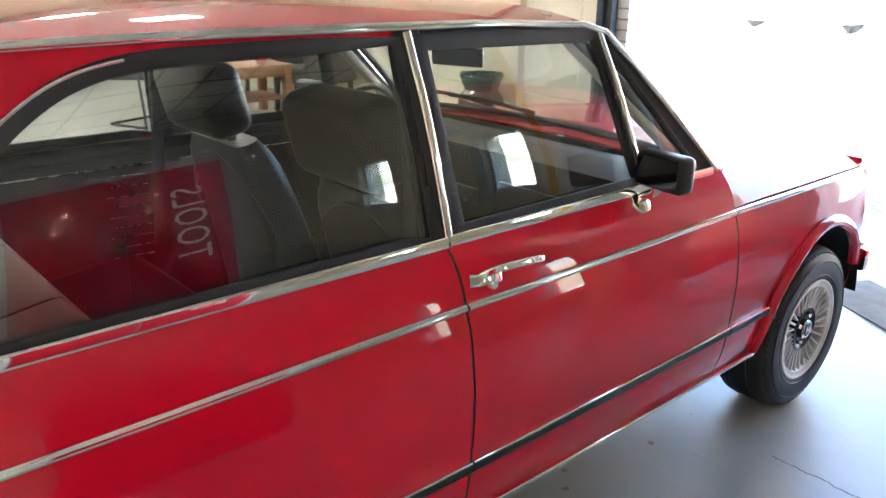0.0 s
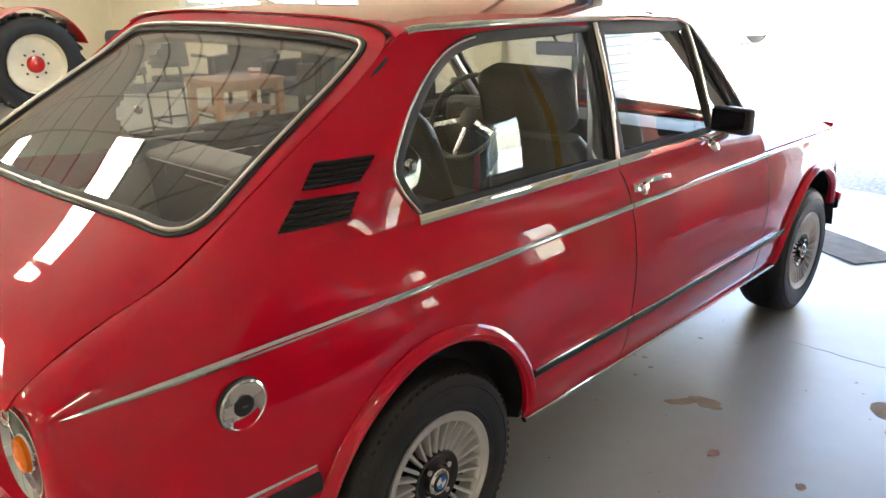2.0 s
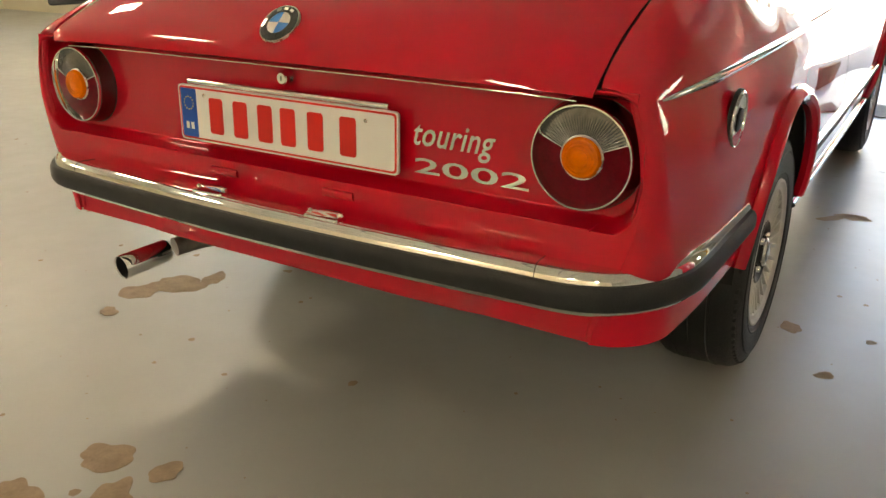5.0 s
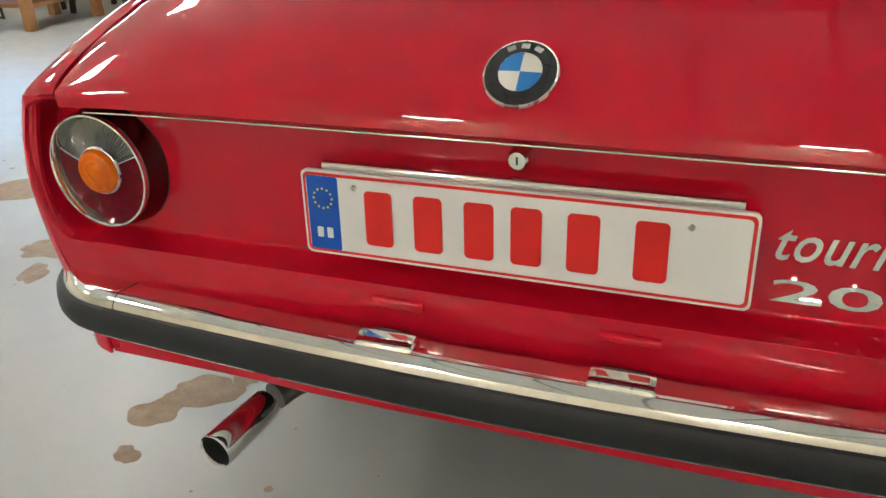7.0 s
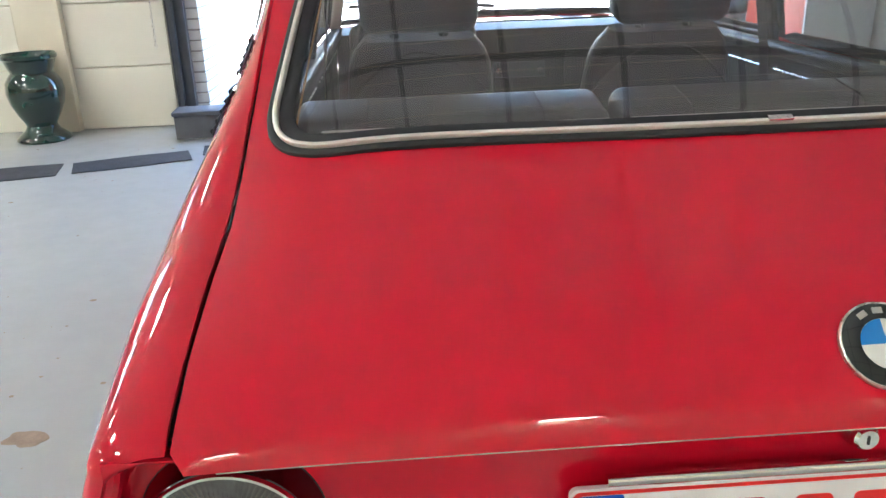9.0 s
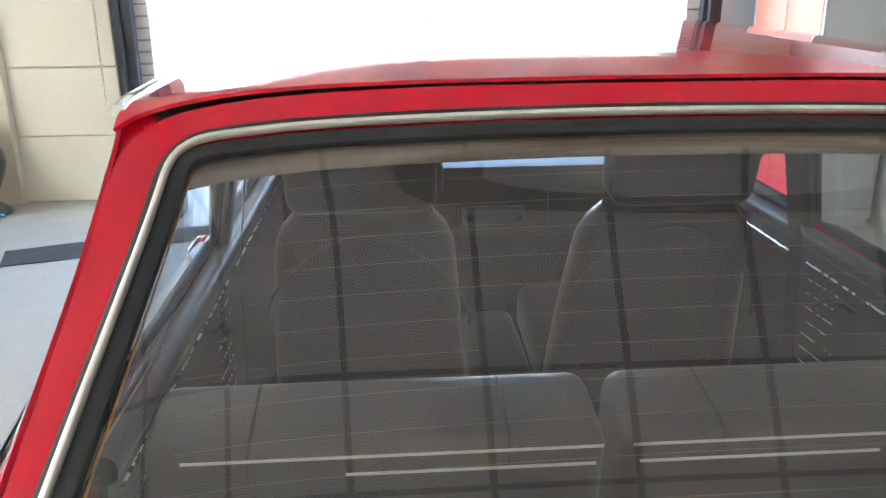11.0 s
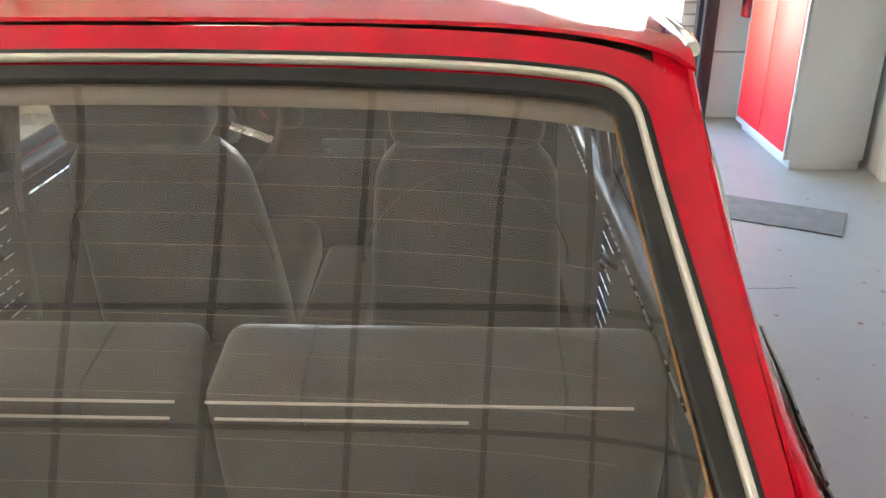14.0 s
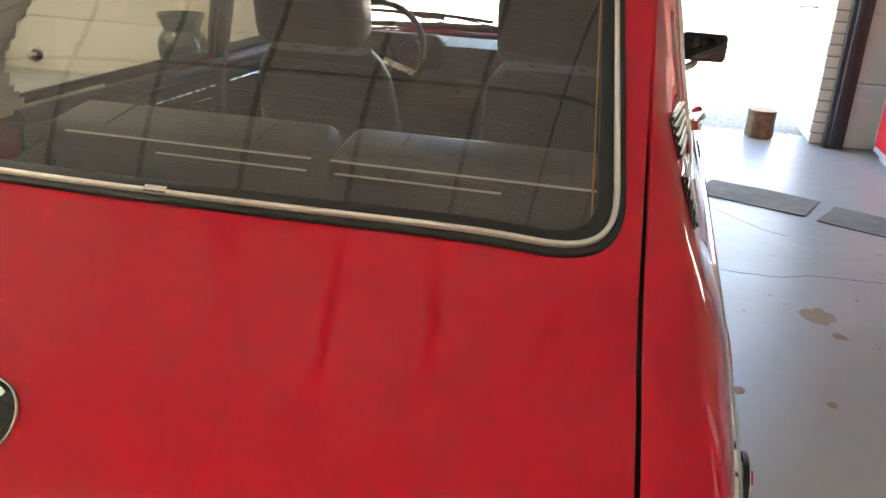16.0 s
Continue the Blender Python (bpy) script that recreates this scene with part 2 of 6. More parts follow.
def spline(keys):
    """A smooth curve through (t, value) pairs."""
    ts = [k[0] for k in keys]
    vs = [k[1] for k in keys]
    n = len(ts)
    ms = []
    for i in range(n):
        if i == 0 or i == n - 1:
            a, b = (0, 1) if i == 0 else (n - 2, n - 1)
            ms.append((vs[b] - vs[a]) / (ts[b] - ts[a]))
        else:
            d0 = (vs[i] - vs[i - 1]) / (ts[i] - ts[i - 1])
            d1 = (vs[i + 1] - vs[i]) / (ts[i + 1] - ts[i])
            ms.append(0 if d0 * d1 <= 0 else 2 * d0 * d1 / (d0 + d1))

    def f(t):
        if t <= ts[0]:
            return vs[0]
        if t >= ts[-1]:
            return vs[-1]
        i = max(j for j in range(n - 1) if ts[j] <= t)
        h = ts[i + 1] - ts[i]
        s = (t - ts[i]) / h
        return (2 * s**3 - 3 * s * s + 1) * vs[i] + (s**3 - 2 * s * s + s) * h * ms[i] + (-2 * s**3 + 3 * s * s) * vs[i + 1] + (s**3 - s * s) * h * ms[i + 1]

    return f


def sheet(fn, nu, nv, flip=False):
    """A grid of fn(u, v), u and v from 0 to 1."""
    g = Geo()
    g.v = [tuple(fn(i / nu, j / nv)) for i in range(nu + 1) for j in range(nv + 1)]
    w = nv + 1
    for i in range(nu):
        for j in range(nv):
            q = (i * w + j, (i + 1) * w + j, (i + 1) * w + j + 1, i * w + j + 1)
            g.f.append(q[::-1] if flip else q)
    return g


def tube(path, prof, up=(0, 0, 1), closed=False, ups=None, caps=True):
    """Sweeps a closed profile of (side, up) pairs along a path."""
    g = Geo()
    n, k = len(path), len(prof)
    pts = [Vector(p) for p in path]
    for i, p in enumerate(pts):
        a = pts[i - 1] if (i > 0 or closed) else p
        b = pts[(i + 1) % n] if (i < n - 1 or closed) else p
        tan = (b - a).normalized()
        u = Vector(ups[i] if ups else up)
        side = tan.cross(u).normalized()
        u2 = side.cross(tan).normalized()
        g.v += [tuple(p + side * s + u2 * h) for s, h in prof]
    for i in range(n if closed else n - 1):
        j = (i + 1) % n
        for c in range(k):
            d = (c + 1) % k
            g.f.append((i * k + c, i * k + d, j * k + d, j * k + c))
    if caps and not closed:
        g.f.append(tuple(range(k - 1, -1, -1)))
        g.f.append(tuple((n - 1) * k + c for c in range(k)))
    return g


def ring(r, n=12, squash=1.0):
    return [(r * math.cos(2 * math.pi * i / n), r * squash * math.sin(2 * math.pi * i / n)) for i in range(n)]


def rrect(w, h, r, n=4):
    """A rounded rectangle, as a closed profile, w wide and h high."""
    out = []
    for cx, cy, a0 in ((w / 2 - r, h / 2 - r, 0), (-w / 2 + r, h / 2 - r, 90), (-w / 2 + r, -h / 2 + r, 180), (w / 2 - r, -h / 2 + r, 270)):
        for i in range(n + 1):
            a = radians(a0 + 90 * i / n)
            out.append((cx + r * math.cos(a), cy + r * math.sin(a)))
    return out


def lathe(prof, n=48, m=None):
    """Turns a profile of (radius, height) round z, then poses it by m."""
    g = Geo()
    k = len(prof)
    for i in range(n):
        a = 2 * math.pi * i / n
        g.v += [(r * math.cos(a), r * math.sin(a), h) for r, h in prof]
    for i in range(n):
        j = (i + 1) % n
        for c in range(k - 1):
            g.f.append((i * k + c, j * k + c, j * k + c + 1, i * k + c + 1))
    return g.moved(m) if m is not None else g


def rbox(sx, sy, sz, bevel=0.005, seg=2, m=None):
    """A box with rounded edges, centred, as a Geo."""
    bm = bmesh.new()
    bmesh.ops.create_cube(bm, size=1)
    bmesh.ops.scale(bm, vec=(sx, sy, sz), verts=bm.verts)
    if bevel:
        bmesh.ops.bevel(bm, geom=bm.edges[:], offset=bevel, segments=seg, affect="EDGES", profile=0.6)
    g = Geo()
    bm.verts.index_update()
    g.v = [tuple(v.co) for v in bm.verts]
    g.f = [tuple(v.index for v in f.verts) for f in bm.faces]
    bm.free()
    return g.moved(m) if m is not None else g


def prism(outline, z0, z1, m=None):
    """A flat outline of (x, y), counter-clockwise, made solid from z0 to z1."""
    n = len(outline)
    g = Geo()
    g.v = [(x, y, z0) for x, y in outline] + [(x, y, z1) for x, y in outline]
    g.f = [tuple(range(n - 1, -1, -1)), tuple(range(n, 2 * n))]
    g.f += [(i, (i + 1) % n, n + (i + 1) % n, n + i) for i in range(n)]
    return g.moved(m) if m is not None else g


def text_geo(body, size, depth, m, spacing=1.0, shear=0.0, bold=0.0):
    """Letters of the built-in font as a mesh, standing on m's x axis and facing its z."""
    cu = bpy.data.curves.new("letters", "FONT")
    cu.body, cu.size, cu.extrude, cu.align_x, cu.align_y = body, size, depth, "CENTER", "CENTER"
    cu.space_character, cu.shear = spacing, shear
    cu.resolution_u, cu.offset = 3, bold
    ob = bpy.data.objects.new("letters", cu)
    me = ob.to_mesh()
    g = Geo()
    g.v = [tuple(m @ v.co) for v in me.vertices]
    g.f = [tuple(p.vertices) for p in me.polygons]
    ob.to_mesh_clear()
    bpy.data.objects.remove(ob)
    bpy.data.curves.remove(cu)
    return g


def inside(p, poly):
    x, y = p
    c = False
    n = len(poly)
    for i in range(n):
        (x0, y0), (x1, y1) = poly[i], poly[(i + 1) % n]
        if (y0 > y) != (y1 > y) and x < (x1 - x0) * (y - y0) / (y1 - y0) + x0:
            c = not c
    return c


def smoothed(poly, closed=True, n=6):
    """Catmull-Rom points along a polyline."""
    out = []
    k = len(poly)
    for i in range(k if closed else k - 1):
        p0, p1, p2, p3 = (poly[(i + d) % k] if closed else poly[min(max(i + d, 0), k - 1)] for d in (-1, 0, 1, 2))
        for j in range(n):
            s = j / n
            out.append(tuple(0.5 * (2 * b + (c - a) * s + (2 * a - 5 * b + 4 * c - d) * s * s + (3 * b - a - 3 * c + d) * s**3) for a, b, c, d in zip(p0, p1, p2, p3)))
    if not closed:
        out.append(tuple(poly[-1]))
    return out


def rounded_poly(poly, r, n=6):
    """A polygon with its corners rounded by r (one radius, or one each)."""
    out = []
    k = len(poly)
    for i in range(k):
        p, a, b = Vector(poly[i]), Vector(poly[i - 1]), Vector(poly[(i + 1) % k])
        ri = r[i] if isinstance(r, (list, tuple)) else r
        da, db = (a - p), (b - p)
        s = min(ri, da.length * 0.49, db.length * 0.49)
        p0, p1 = p + da.normalized() * s, p + db.normalized() * s
        for j in range(n + 1):
            t = j / n
            out.append(tuple(p0 * (1 - t) ** 2 + p * 2 * t * (1 - t) + p1 * t * t))
    return out

# ---- the car: shape curves (rear axle at y = 0, right side is +x) ----
zt = spline([(-0.88, 0.795), (-0.83, 0.798), (0, 0.808), (0.85, 0.820), (1.5, 0.824), (1.9, 0.826), (2.6, 0.818), (2.95, 0.80)])
xt = spline([(-0.88, 0.714), (-0.6, 0.737), (0, 0.748), (0.85, 0.752), (1.5, 0.754), (2.2, 0.75), (2.7, 0.735), (2.9, 0.705)])
zb = spline([(-0.88, 0.806), (-0.7, 0.845), (-0.5, 0.895), (-0.25, 0.932), (0.02, 0.942), (1.9, 0.944)])
xb = spline([(-0.88, 0.688), (-0.6, 0.690), (-0.3, 0.686), (0.02, 0.685), (1.5, 0.685), (1.9, 0.69)])
hz = spline([(-0.886, 0.806), (-0.879, 0.828), (-0.862, 0.851), (-0.80, 0.903), (-0.70, 0.9425), (-0.575, 0.9954), (-0.30, 1.1512), (0.0, 1.3167), (0.08, 1.3715)])
ztop0 = spline([(-0.88, 0.810), (-0.862, 0.830), (-0.800, 0.864), (-0.700, 0.903), (-0.575, 0.945), (-0.428, 1.033), (-0.294, 1.118), (-0.106, 1.235), (-0.021, 1.299), (0.023, 1.328), (0.045, 1.343), (0.09, 1.354), (0.5, 1.360), (1.0, 1.358), (1.4, 1.345), (2, 1.345)])
xtop0 = spline([(-0.88, 0.6398), (-0.6, 0.6238), (-0.3, 0.6068), (-0.1, 0.5948), (0.0, 0.5888), (0.06, 0.59), (0.5, 0.598), (1.4, 0.594)])
bulge = spline([(0, 0), (0.05, 0.016), (0.1, 0.024), (0.21, 0.034), (0.35, 0.027), (0.43, 0.018), (0.51, -0.004), (0.6, -0.03)])
REAR_C, FRONT_C, ARCH_R = (-0.012, 0.312), (2.488, 0.318), 0.362


def corner(y, z=0.75):
    """How far the rear corner has rounded in; it tucks under further down."""
    r = 0.024 + 0.32 * max(0.0, min(0.25, 0.68 - z))
    d = max(0.0, min(0.985, (-0.875 + r - y) / r))
    return r * (1 - math.sqrt(1 - d * d))


def z_low(y):
    z = 0.312 if y > -0.2 else 0.404
    if y > 2.86:
        z = 0.40
    for cy, cz in (REAR_C, FRONT_C):
        if abs(y - cy) < ARCH_R:
            z = max(z, cz + math.sqrt(ARCH_R**2 - (y - cy) ** 2))
    return z


def skin(y, u):
    """A point of the right flank: u 0 the lower edge, 1 the waist strip, 2 the window base, 3 the roof edge."""
    if u <= 1:
        z = z_low(y) + (zt(y) - z_low(y)) * u
        return Vector((xt(y) + bulge(zt(y) - z) - corner(y, z), y, z))
    zz, xx = max(ztop0(y), zb(y) + 0.004), xtop0(y)
    if u <= 2:
        s = u - 1
        x = xt(y) + (xb(y) - xt(y)) * s + 0.012 * math.sin(math.pi * s) * min(1, (zb(y) - zt(y)) / 0.1)
        z = zt(y) + (zb(y) - zt(y)) * s
    else:
        s = u - 2
        x = xb(y) + (xx - xb(y)) * s + 0.012 * math.sin(math.pi * s) * min(1, (zz - zb(y)) / 0.3)
        z = zb(y) + (zz - zb(y)) * s
    k = max(0.0, min(1.0, (-0.12 - y) / 0.55))
    k = k * k * (3 - 2 * k)
    if k > 0:                                   # towards the tail the shoulder rounds into one arc
        a = (u - 1) / 2 * math.pi / 2
        xe = xx + (xt(y) - xx) * math.cos(a) ** 0.9
        ze = zt(y) + (zz - zt(y)) * math.sin(a) ** 1.05
        x, z = x + (xe - x) * k, z + (ze - z) * k
    return Vector((x - corner(y) * (1 - max(0, u - 2)), y, z))


def at_side(y, z, out=0.0):
    """The flank at height z, moved outwards by out."""
    if z <= zt(y):
        p = Vector((xt(y) + bulge(zt(y) - z) - corner(y, z), y, z))
        n = Vector((1, 0, 0.05))
    else:
        lo, hi = 1.0, 3.0
        for _ in range(18):
            m = (lo + hi) / 2
            if skin(y, m).z < z:
                lo = m
            else:
                hi = m
        p = skin(y, lo)
        q = skin(y, min(3.0, lo + 0.05)) - skin(y, max(1.0, lo - 0.05))
        n = Vector((q.z, 0, -q.x))
        if z > ztop0(y):
            p = p + Vector((-0.2, 0, 1)) * (z - ztop0(y))
    return p + n.normalized() * out


def flank(y0, y1, ny, rows, holes=(), umax=3.0, keep=None, bias=0.0):
    """A panel of the flank as a grid, with window holes left out."""
    us = []
    for a, b, n in rows:
        us += [a + (b - a) * i / n for i in range(n)]
    us.append(umax)
    ys = [y0 + (y1 - y0) * i / ny for i in range(ny + 1)]
    if bias:
        ys = sorted(set(ys + [y0 + 0.045 * (i / 14) ** 1.6 for i in range(1, 14)]))
    g = Geo()
    g.v = [tuple(skin(y, u)) for y in ys for u in us]
    w = len(us)
    for i in range(len(ys) - 1):
        for j in range(w - 1):
            q = (i * w + j, (i + 1) * w + j, (i + 1) * w + j + 1, i * w + j + 1)
            c = [sum(g.v[k][d] for k in q) / 4 for d in (1, 2)]
            if us[j] >= 1.99 and any(inside(c, h) for h in holes):
                continue
            if keep and not keep(*c):
                continue
            g.f.append(q)
    return g


def both(name, geo, material, parent, label="", **kw):
    """A part of the right flank, and its mirror image on the left."""
    a = part(name, geo, material, parent, label, **kw)
    b = part(name, geo.mirrored(), material, parent, label, **kw)
    return a, b


# window outlines on the flank, as (y, z)
QWIN = smoothed([(0.025, 0.955), (-0.020, 1.010), (-0.036, 1.062), (0.006, 1.135), (0.060, 1.203), (0.118, 1.256), (0.20, 1.303), (0.30, 1.327), (0.45, 1.334), (0.62, 1.336)], False, 5) + [(0.800, 1.336), (0.846, 0.957)]
DWIN = rounded_poly([(0.905, 0.957), (0.858, 1.332), (1.396, 1.325), (1.515, 0.962)], 0.012)
VWIN = rounded_poly([(1.540, 0.962), (1.430, 1.305), (1.775, 0.962)], 0.012)


def a_line(z):
    return 1.845 - (z - 0.945) * 1.13


car = thing("car", "glossy red three-door hatchback car with chrome trim on grey floor", "car")
ROWS = [(0, 1, 16), (1, 2, 8), (2, 3, 52)]
both("rear_quarter_panel", flank(-0.8745, 0.861, 218, ROWS, [QWIN], bias=1, keep=lambda y, z: z < 0.95 or y < 0.80), RED, car, "glossy red rear quarter panel", solid=0.005)
both("door_pillar", flank(0.790, 0.861, 9, [(2, 3, 52)], [QWIN], keep=lambda y, z: z >= 0.945), BLACKPL, car, "black door pillar", solid=0.004)
doors = both("door", flank(0.867, 1.897, 129, [(0, 1, 16), (1, 2, 8)], umax=2.0), RED, car, "closed glossy red door", solid=0.005, rim=UNDER)
for d_, g_ in zip(doors, (0, 1)):
    fg = flank(0.867, 1.897, 129, [(2, 3, 52)], [DWIN, VWIN], keep=lambda y, z: y < a_line(z) + 0.02)
    part("window_frame", fg if g_ == 0 else fg.mirrored(), BLACKPL, d_, "black window frame of the door", solid=0.004)
both("front_fender", flank(1.903, 2.868, 110, [(0, 1, 16)], umax=1.0), RED, car, "glossy red front fender", solid=0.005, rim=UNDER)

# dark strips added for the shade in the gaps round the doors
for gy in (0.864, 1.900):
    both("door_seal", tube([skin(gy, u) + Vector((-0.005, 0, 0)) for u in [i / 12 for i in range(13)] + ([1.2, 1.5, 1.8, 1.97] if gy < 1 else [])], rrect(0.008, 0.006, 0.002, 2), up=(1, 0, 0)), RUBBER, car, "dark strip standing in for the shade of the door gap")

# glass in the sides


def pane_on_side(poly, inset):
    """A pane that follows the flank, set in by inset."""
    ys = [p[0] for p in poly]
    y0, y1 = min(ys) - 0.012, max(ys) + 0.012
    cy, cz = (y0 + y1) / 2, sum(p[1] for p in poly) / len(poly)
    big = [(cy + (y - cy) * 1.03, cz + (z - cz) * 1.03) for y, z in poly]
    ny, nu = 70, 50
    g = Geo()
    for i in range(ny + 1):
        for j in range(nu + 1):
            p = skin(y0 + (y1 - y0) * i / ny, 2 + j / nu)
            g.v.append((p.x - inset, p.y, p.z))
    for i in range(ny):
        for j in range(nu):
            q = (i * (nu + 1) + j, (i + 1) * (nu + 1) + j, (i + 1) * (nu + 1) + j + 1, i * (nu + 1) + j + 1)
            c = [sum(g.v[k][d] for k in q) / 4 for d in (1, 2)]
            if inside(c, big):
                g.f.append(q)
    return g


for poly, nm in ((QWIN, "rear_side_window"), (DWIN, "door_window"), (VWIN, "quarter_light")):
    for ob in both(nm, pane_on_side(poly, 0.010), GLASS, car, "clear side window pane"):
        ob.visible_shadow = False


def trim_on_side(pts, prof, lift=0.0, closed=False):
    return tube([at_side(y, z, lift) for y, z in pts], prof, up=(1, 0, 0.12), closed=closed)


def line(p, q, n=10):
    return [(p[0] + (q[0] - p[0]) * i / n, p[1] + (q[1] - p[1]) * i / n) for i in range(n + 1)]


FLAT = rrect(0.034, 0.010, 0.004, 2)
both("window_seal", trim_on_side(QWIN + line(QWIN[-1], QWIN[0])[1:-1], rrect(0.030, 0.012, 0.005, 2), -0.002, True), RUBBER, car, "black rubber window seal")
both("window_seal", trim_on_side(DWIN, FLAT, -0.002, True), RUBBER, car)
both("window_seal", trim_on_side(VWIN, rrect(0.020, 0.012, 0.005, 2), -0.002, True), RUBBER, car)
both("quarter_window_bead", trim_on_side([(y - 0.014, z + 0.004) for y, z in QWIN[:36]], rrect(0.007, 0.010, 0.003, 2), 0.003), CHROME, car, "thin chrome bead along the rear side window")
sill_y = [i / 30 * 0.862 for i in range(31)]
both("waist_moulding", trim_on_side([(y, 0.943) for y in sill_y], rrect(0.026, 0.012, 0.005, 3), 0.008), CHROME, car, "chrome window-base moulding")
both("waist_moulding", trim_on_side([(0.868 + 0.975 * i / 30, 0.945) for i in range(31)], rrect(0.026, 0.012, 0.005, 3), 0.007), CHROME, doors[0].parent, "chrome window-base moulding")
both("pillar_trim", trim_on_side(line((0.870, 0.945), (0.826, 1.350), 14), rrect(0.020, 0.012, 0.005, 3), 0.005), CHROME, car, "chrome strip on the door pillar")
both("vent_window_divider", trim_on_side(line((1.528, 0.955), (1.412, 1.330), 12), rrect(0.017, 0.016, 0.005, 2), 0.002), CHROME, car, "chrome divider of the quarter light")
gut = [(0.062 + (1.36 - 0.062) * i / 40, 3) for i in range(41)]
gpath = [skin(y, 3) + Vector((0.004, 0, 0.002)) for y, _ in gut]
gpath += [at_side(a_line(z) + 0.022, z, 0.004) for z in (1.325, 1.29, 1.25, 1.2, 1.15, 1.1, 1.05, 1.0, 0.965, 0.945)]
both("roof_gutter", tube(gpath, rrect(0.017, 0.016, 0.006, 3), up=(1, 0, 0.3)), CHROME, car, "chrome roof gutter strip")

# waist strip and lower rubber strip, each in three lengths
HALF = [(-0.0095, -0.002), (-0.0085, 0.004), (-0.004, 0.008), (0.0, 0.0092), (0.004, 0.008), (0.0085, 0.004), (0.0095, -0.002)]


def strip(y0, y1, zf, prof, n=60, lift=0.001, taper=False):
    pts = [at_side(y0 + (y1 - y0) * i / n, zf(y0 + (y1 - y0) * i / n), lift) for i in range(n + 1)]
    g = tube(pts, prof, up=(1, 0, 0.1))
    if taper:
        k = len(prof)
        for i in range(8):
            s = 0.15 + 0.85 * (i / 8) ** 0.6
            for c in range(k):
                g.v[i * k + c] = tuple(pts[i] + (Vector(g.v[i * k + c]) - pts[i]) * s)
    return g


for a, b, tp in ((-0.838, 0.861, True), (0.867, 1.897, False), (1.903, 2.845, False)):
    both("side_moulding", strip(a, b, lambda y: zt(y) + 0.002, HALF, taper=tp), CHROME, car, "chrome waist strip")
LOWZ = lambda y: 0.463 + 0.008 * max(0.0, (y - 0.85)) 
for a, b in ((0.352, 0.861), (0.867, 1.897), (1.903, 2.13)):
    lo = both("rubbing_strip", strip(a, b, LOWZ, [(-0.012, -0.001), (-0.012, 0.006), (-0.006, 0.011), (0.006, 0.011), (0.012, 0.006), (0.012, -0.001)], 30), RUBBER, car, "black rubber rubbing strip")
    for side, sg in zip(lo, (1, -1)):
        g = strip(a, b, lambda y: LOWZ(y) + 0.012, rrect(0.008, 0.012, 0.003, 2), 30, 0.004)
        part("chrome_edge", g if sg > 0 else g.mirrored(), CHROME, side, "chrome edge of the rubbing strip")
both("sill_trim", strip(0.345, 2.13, lambda y: 0.318, rrect(0.015, 0.014, 0.005, 2), 80, 0.009), CHROME, car, "thin bright sill trim")


# wheel arch lips
def arch(c, a0, a1):
    path, ups = [], []
    for i in range(49):
        a = radians(a0 + (a1 - a0) * i / 48)
        y, z = c[0] + (ARCH_R + 0.006) * math.cos(a), c[1] + (ARCH_R + 0.006) * math.sin(a)
        p = at_side(y, max(z, 0.30), 0.004)
        path.append((p.x, y, z))
        ups.append((1, 0, 0))
    return tube(path, [(-0.016, -0.012), (-0.018, 0.004), (-0.010, 0.015), (0.002, 0.018), (0.016, 0.012), (0.024, 0.0), (0.020, -0.012)], ups=ups)


both("wheel_arch_lip", arch(REAR_C, 6, 168), RED, car, "rounded red wheel arch lip")
both("wheel_arch_lip", arch(FRONT_C, 24, 178), RED, car, "rounded red wheel arch lip")


def liner(c, x0, x1):
    g = Geo()
    n = 24
    for i in range(n + 1):
        a = radians(4 + 170 * i / n)
        y, z = c[0] + (ARCH_R + 0.012) * math.cos(a), c[1] + (ARCH_R + 0.012) * math.sin(a)
        g.v += [(x0, y, z), (x1, y, z)]
    g.f = [(2 * i, 2 * i + 1, 2 * i + 3, 2 * i + 2) for i in range(n)]
    g.f.append(tuple(2 * i for i in range(n, -1, -1)))
    return g


both("wheel_housing", liner(REAR_C, 0.50, 0.765), UNDER, car, "dark wheel housing", solid=0.003)
both("wheel_housing", liner(FRONT_C, 0.50, 0.765), UNDER, car, solid=0.003)

# underbody, sills
both("sill", tube([(0.650, 0.42, 0.315), (0.650, 2.08, 0.315)], [(-0.07, 0.03), (0.045, 0.03), (0.035, -0.05), (-0.07, -0.08)]), UNDER, car, "dark underside sill")
part("floor_pan", rbox(1.20, 1.9, 0.03, 0.01, m=pose(0, 1.45, 0.285)), UNDER, car, "dark floor pan")
part("underbody", rbox(1.10, 0.50, 0.08, 0.03, m=pose(0, -0.50, 0.50)), UNDER, car)

# the hatch's window and edge in plan, and the crown that it shares with the roof
HB = [(-0.6350, -0.8855), (0.6350, -0.8855), (0.5829, 0.0062), (-0.5829, 0.0062)]
HW = [(-0.5861, -0.5584), (0.5861, -0.5584), (0.5215, -0.0338), (-0.5215, -0.0338)]
HATCH_A, HATCH_P, HATCH_BOW, SILL_BOW = 0.3005, 7.713, 0.0810, 0.0270      # crown across, its exponent, bow of the upper edge and of the window's lower edge


def crown(x):
    w = abs(x) / 0.622
    return HATCH_A * w * w + (1 - HATCH_A) * w ** HATCH_P


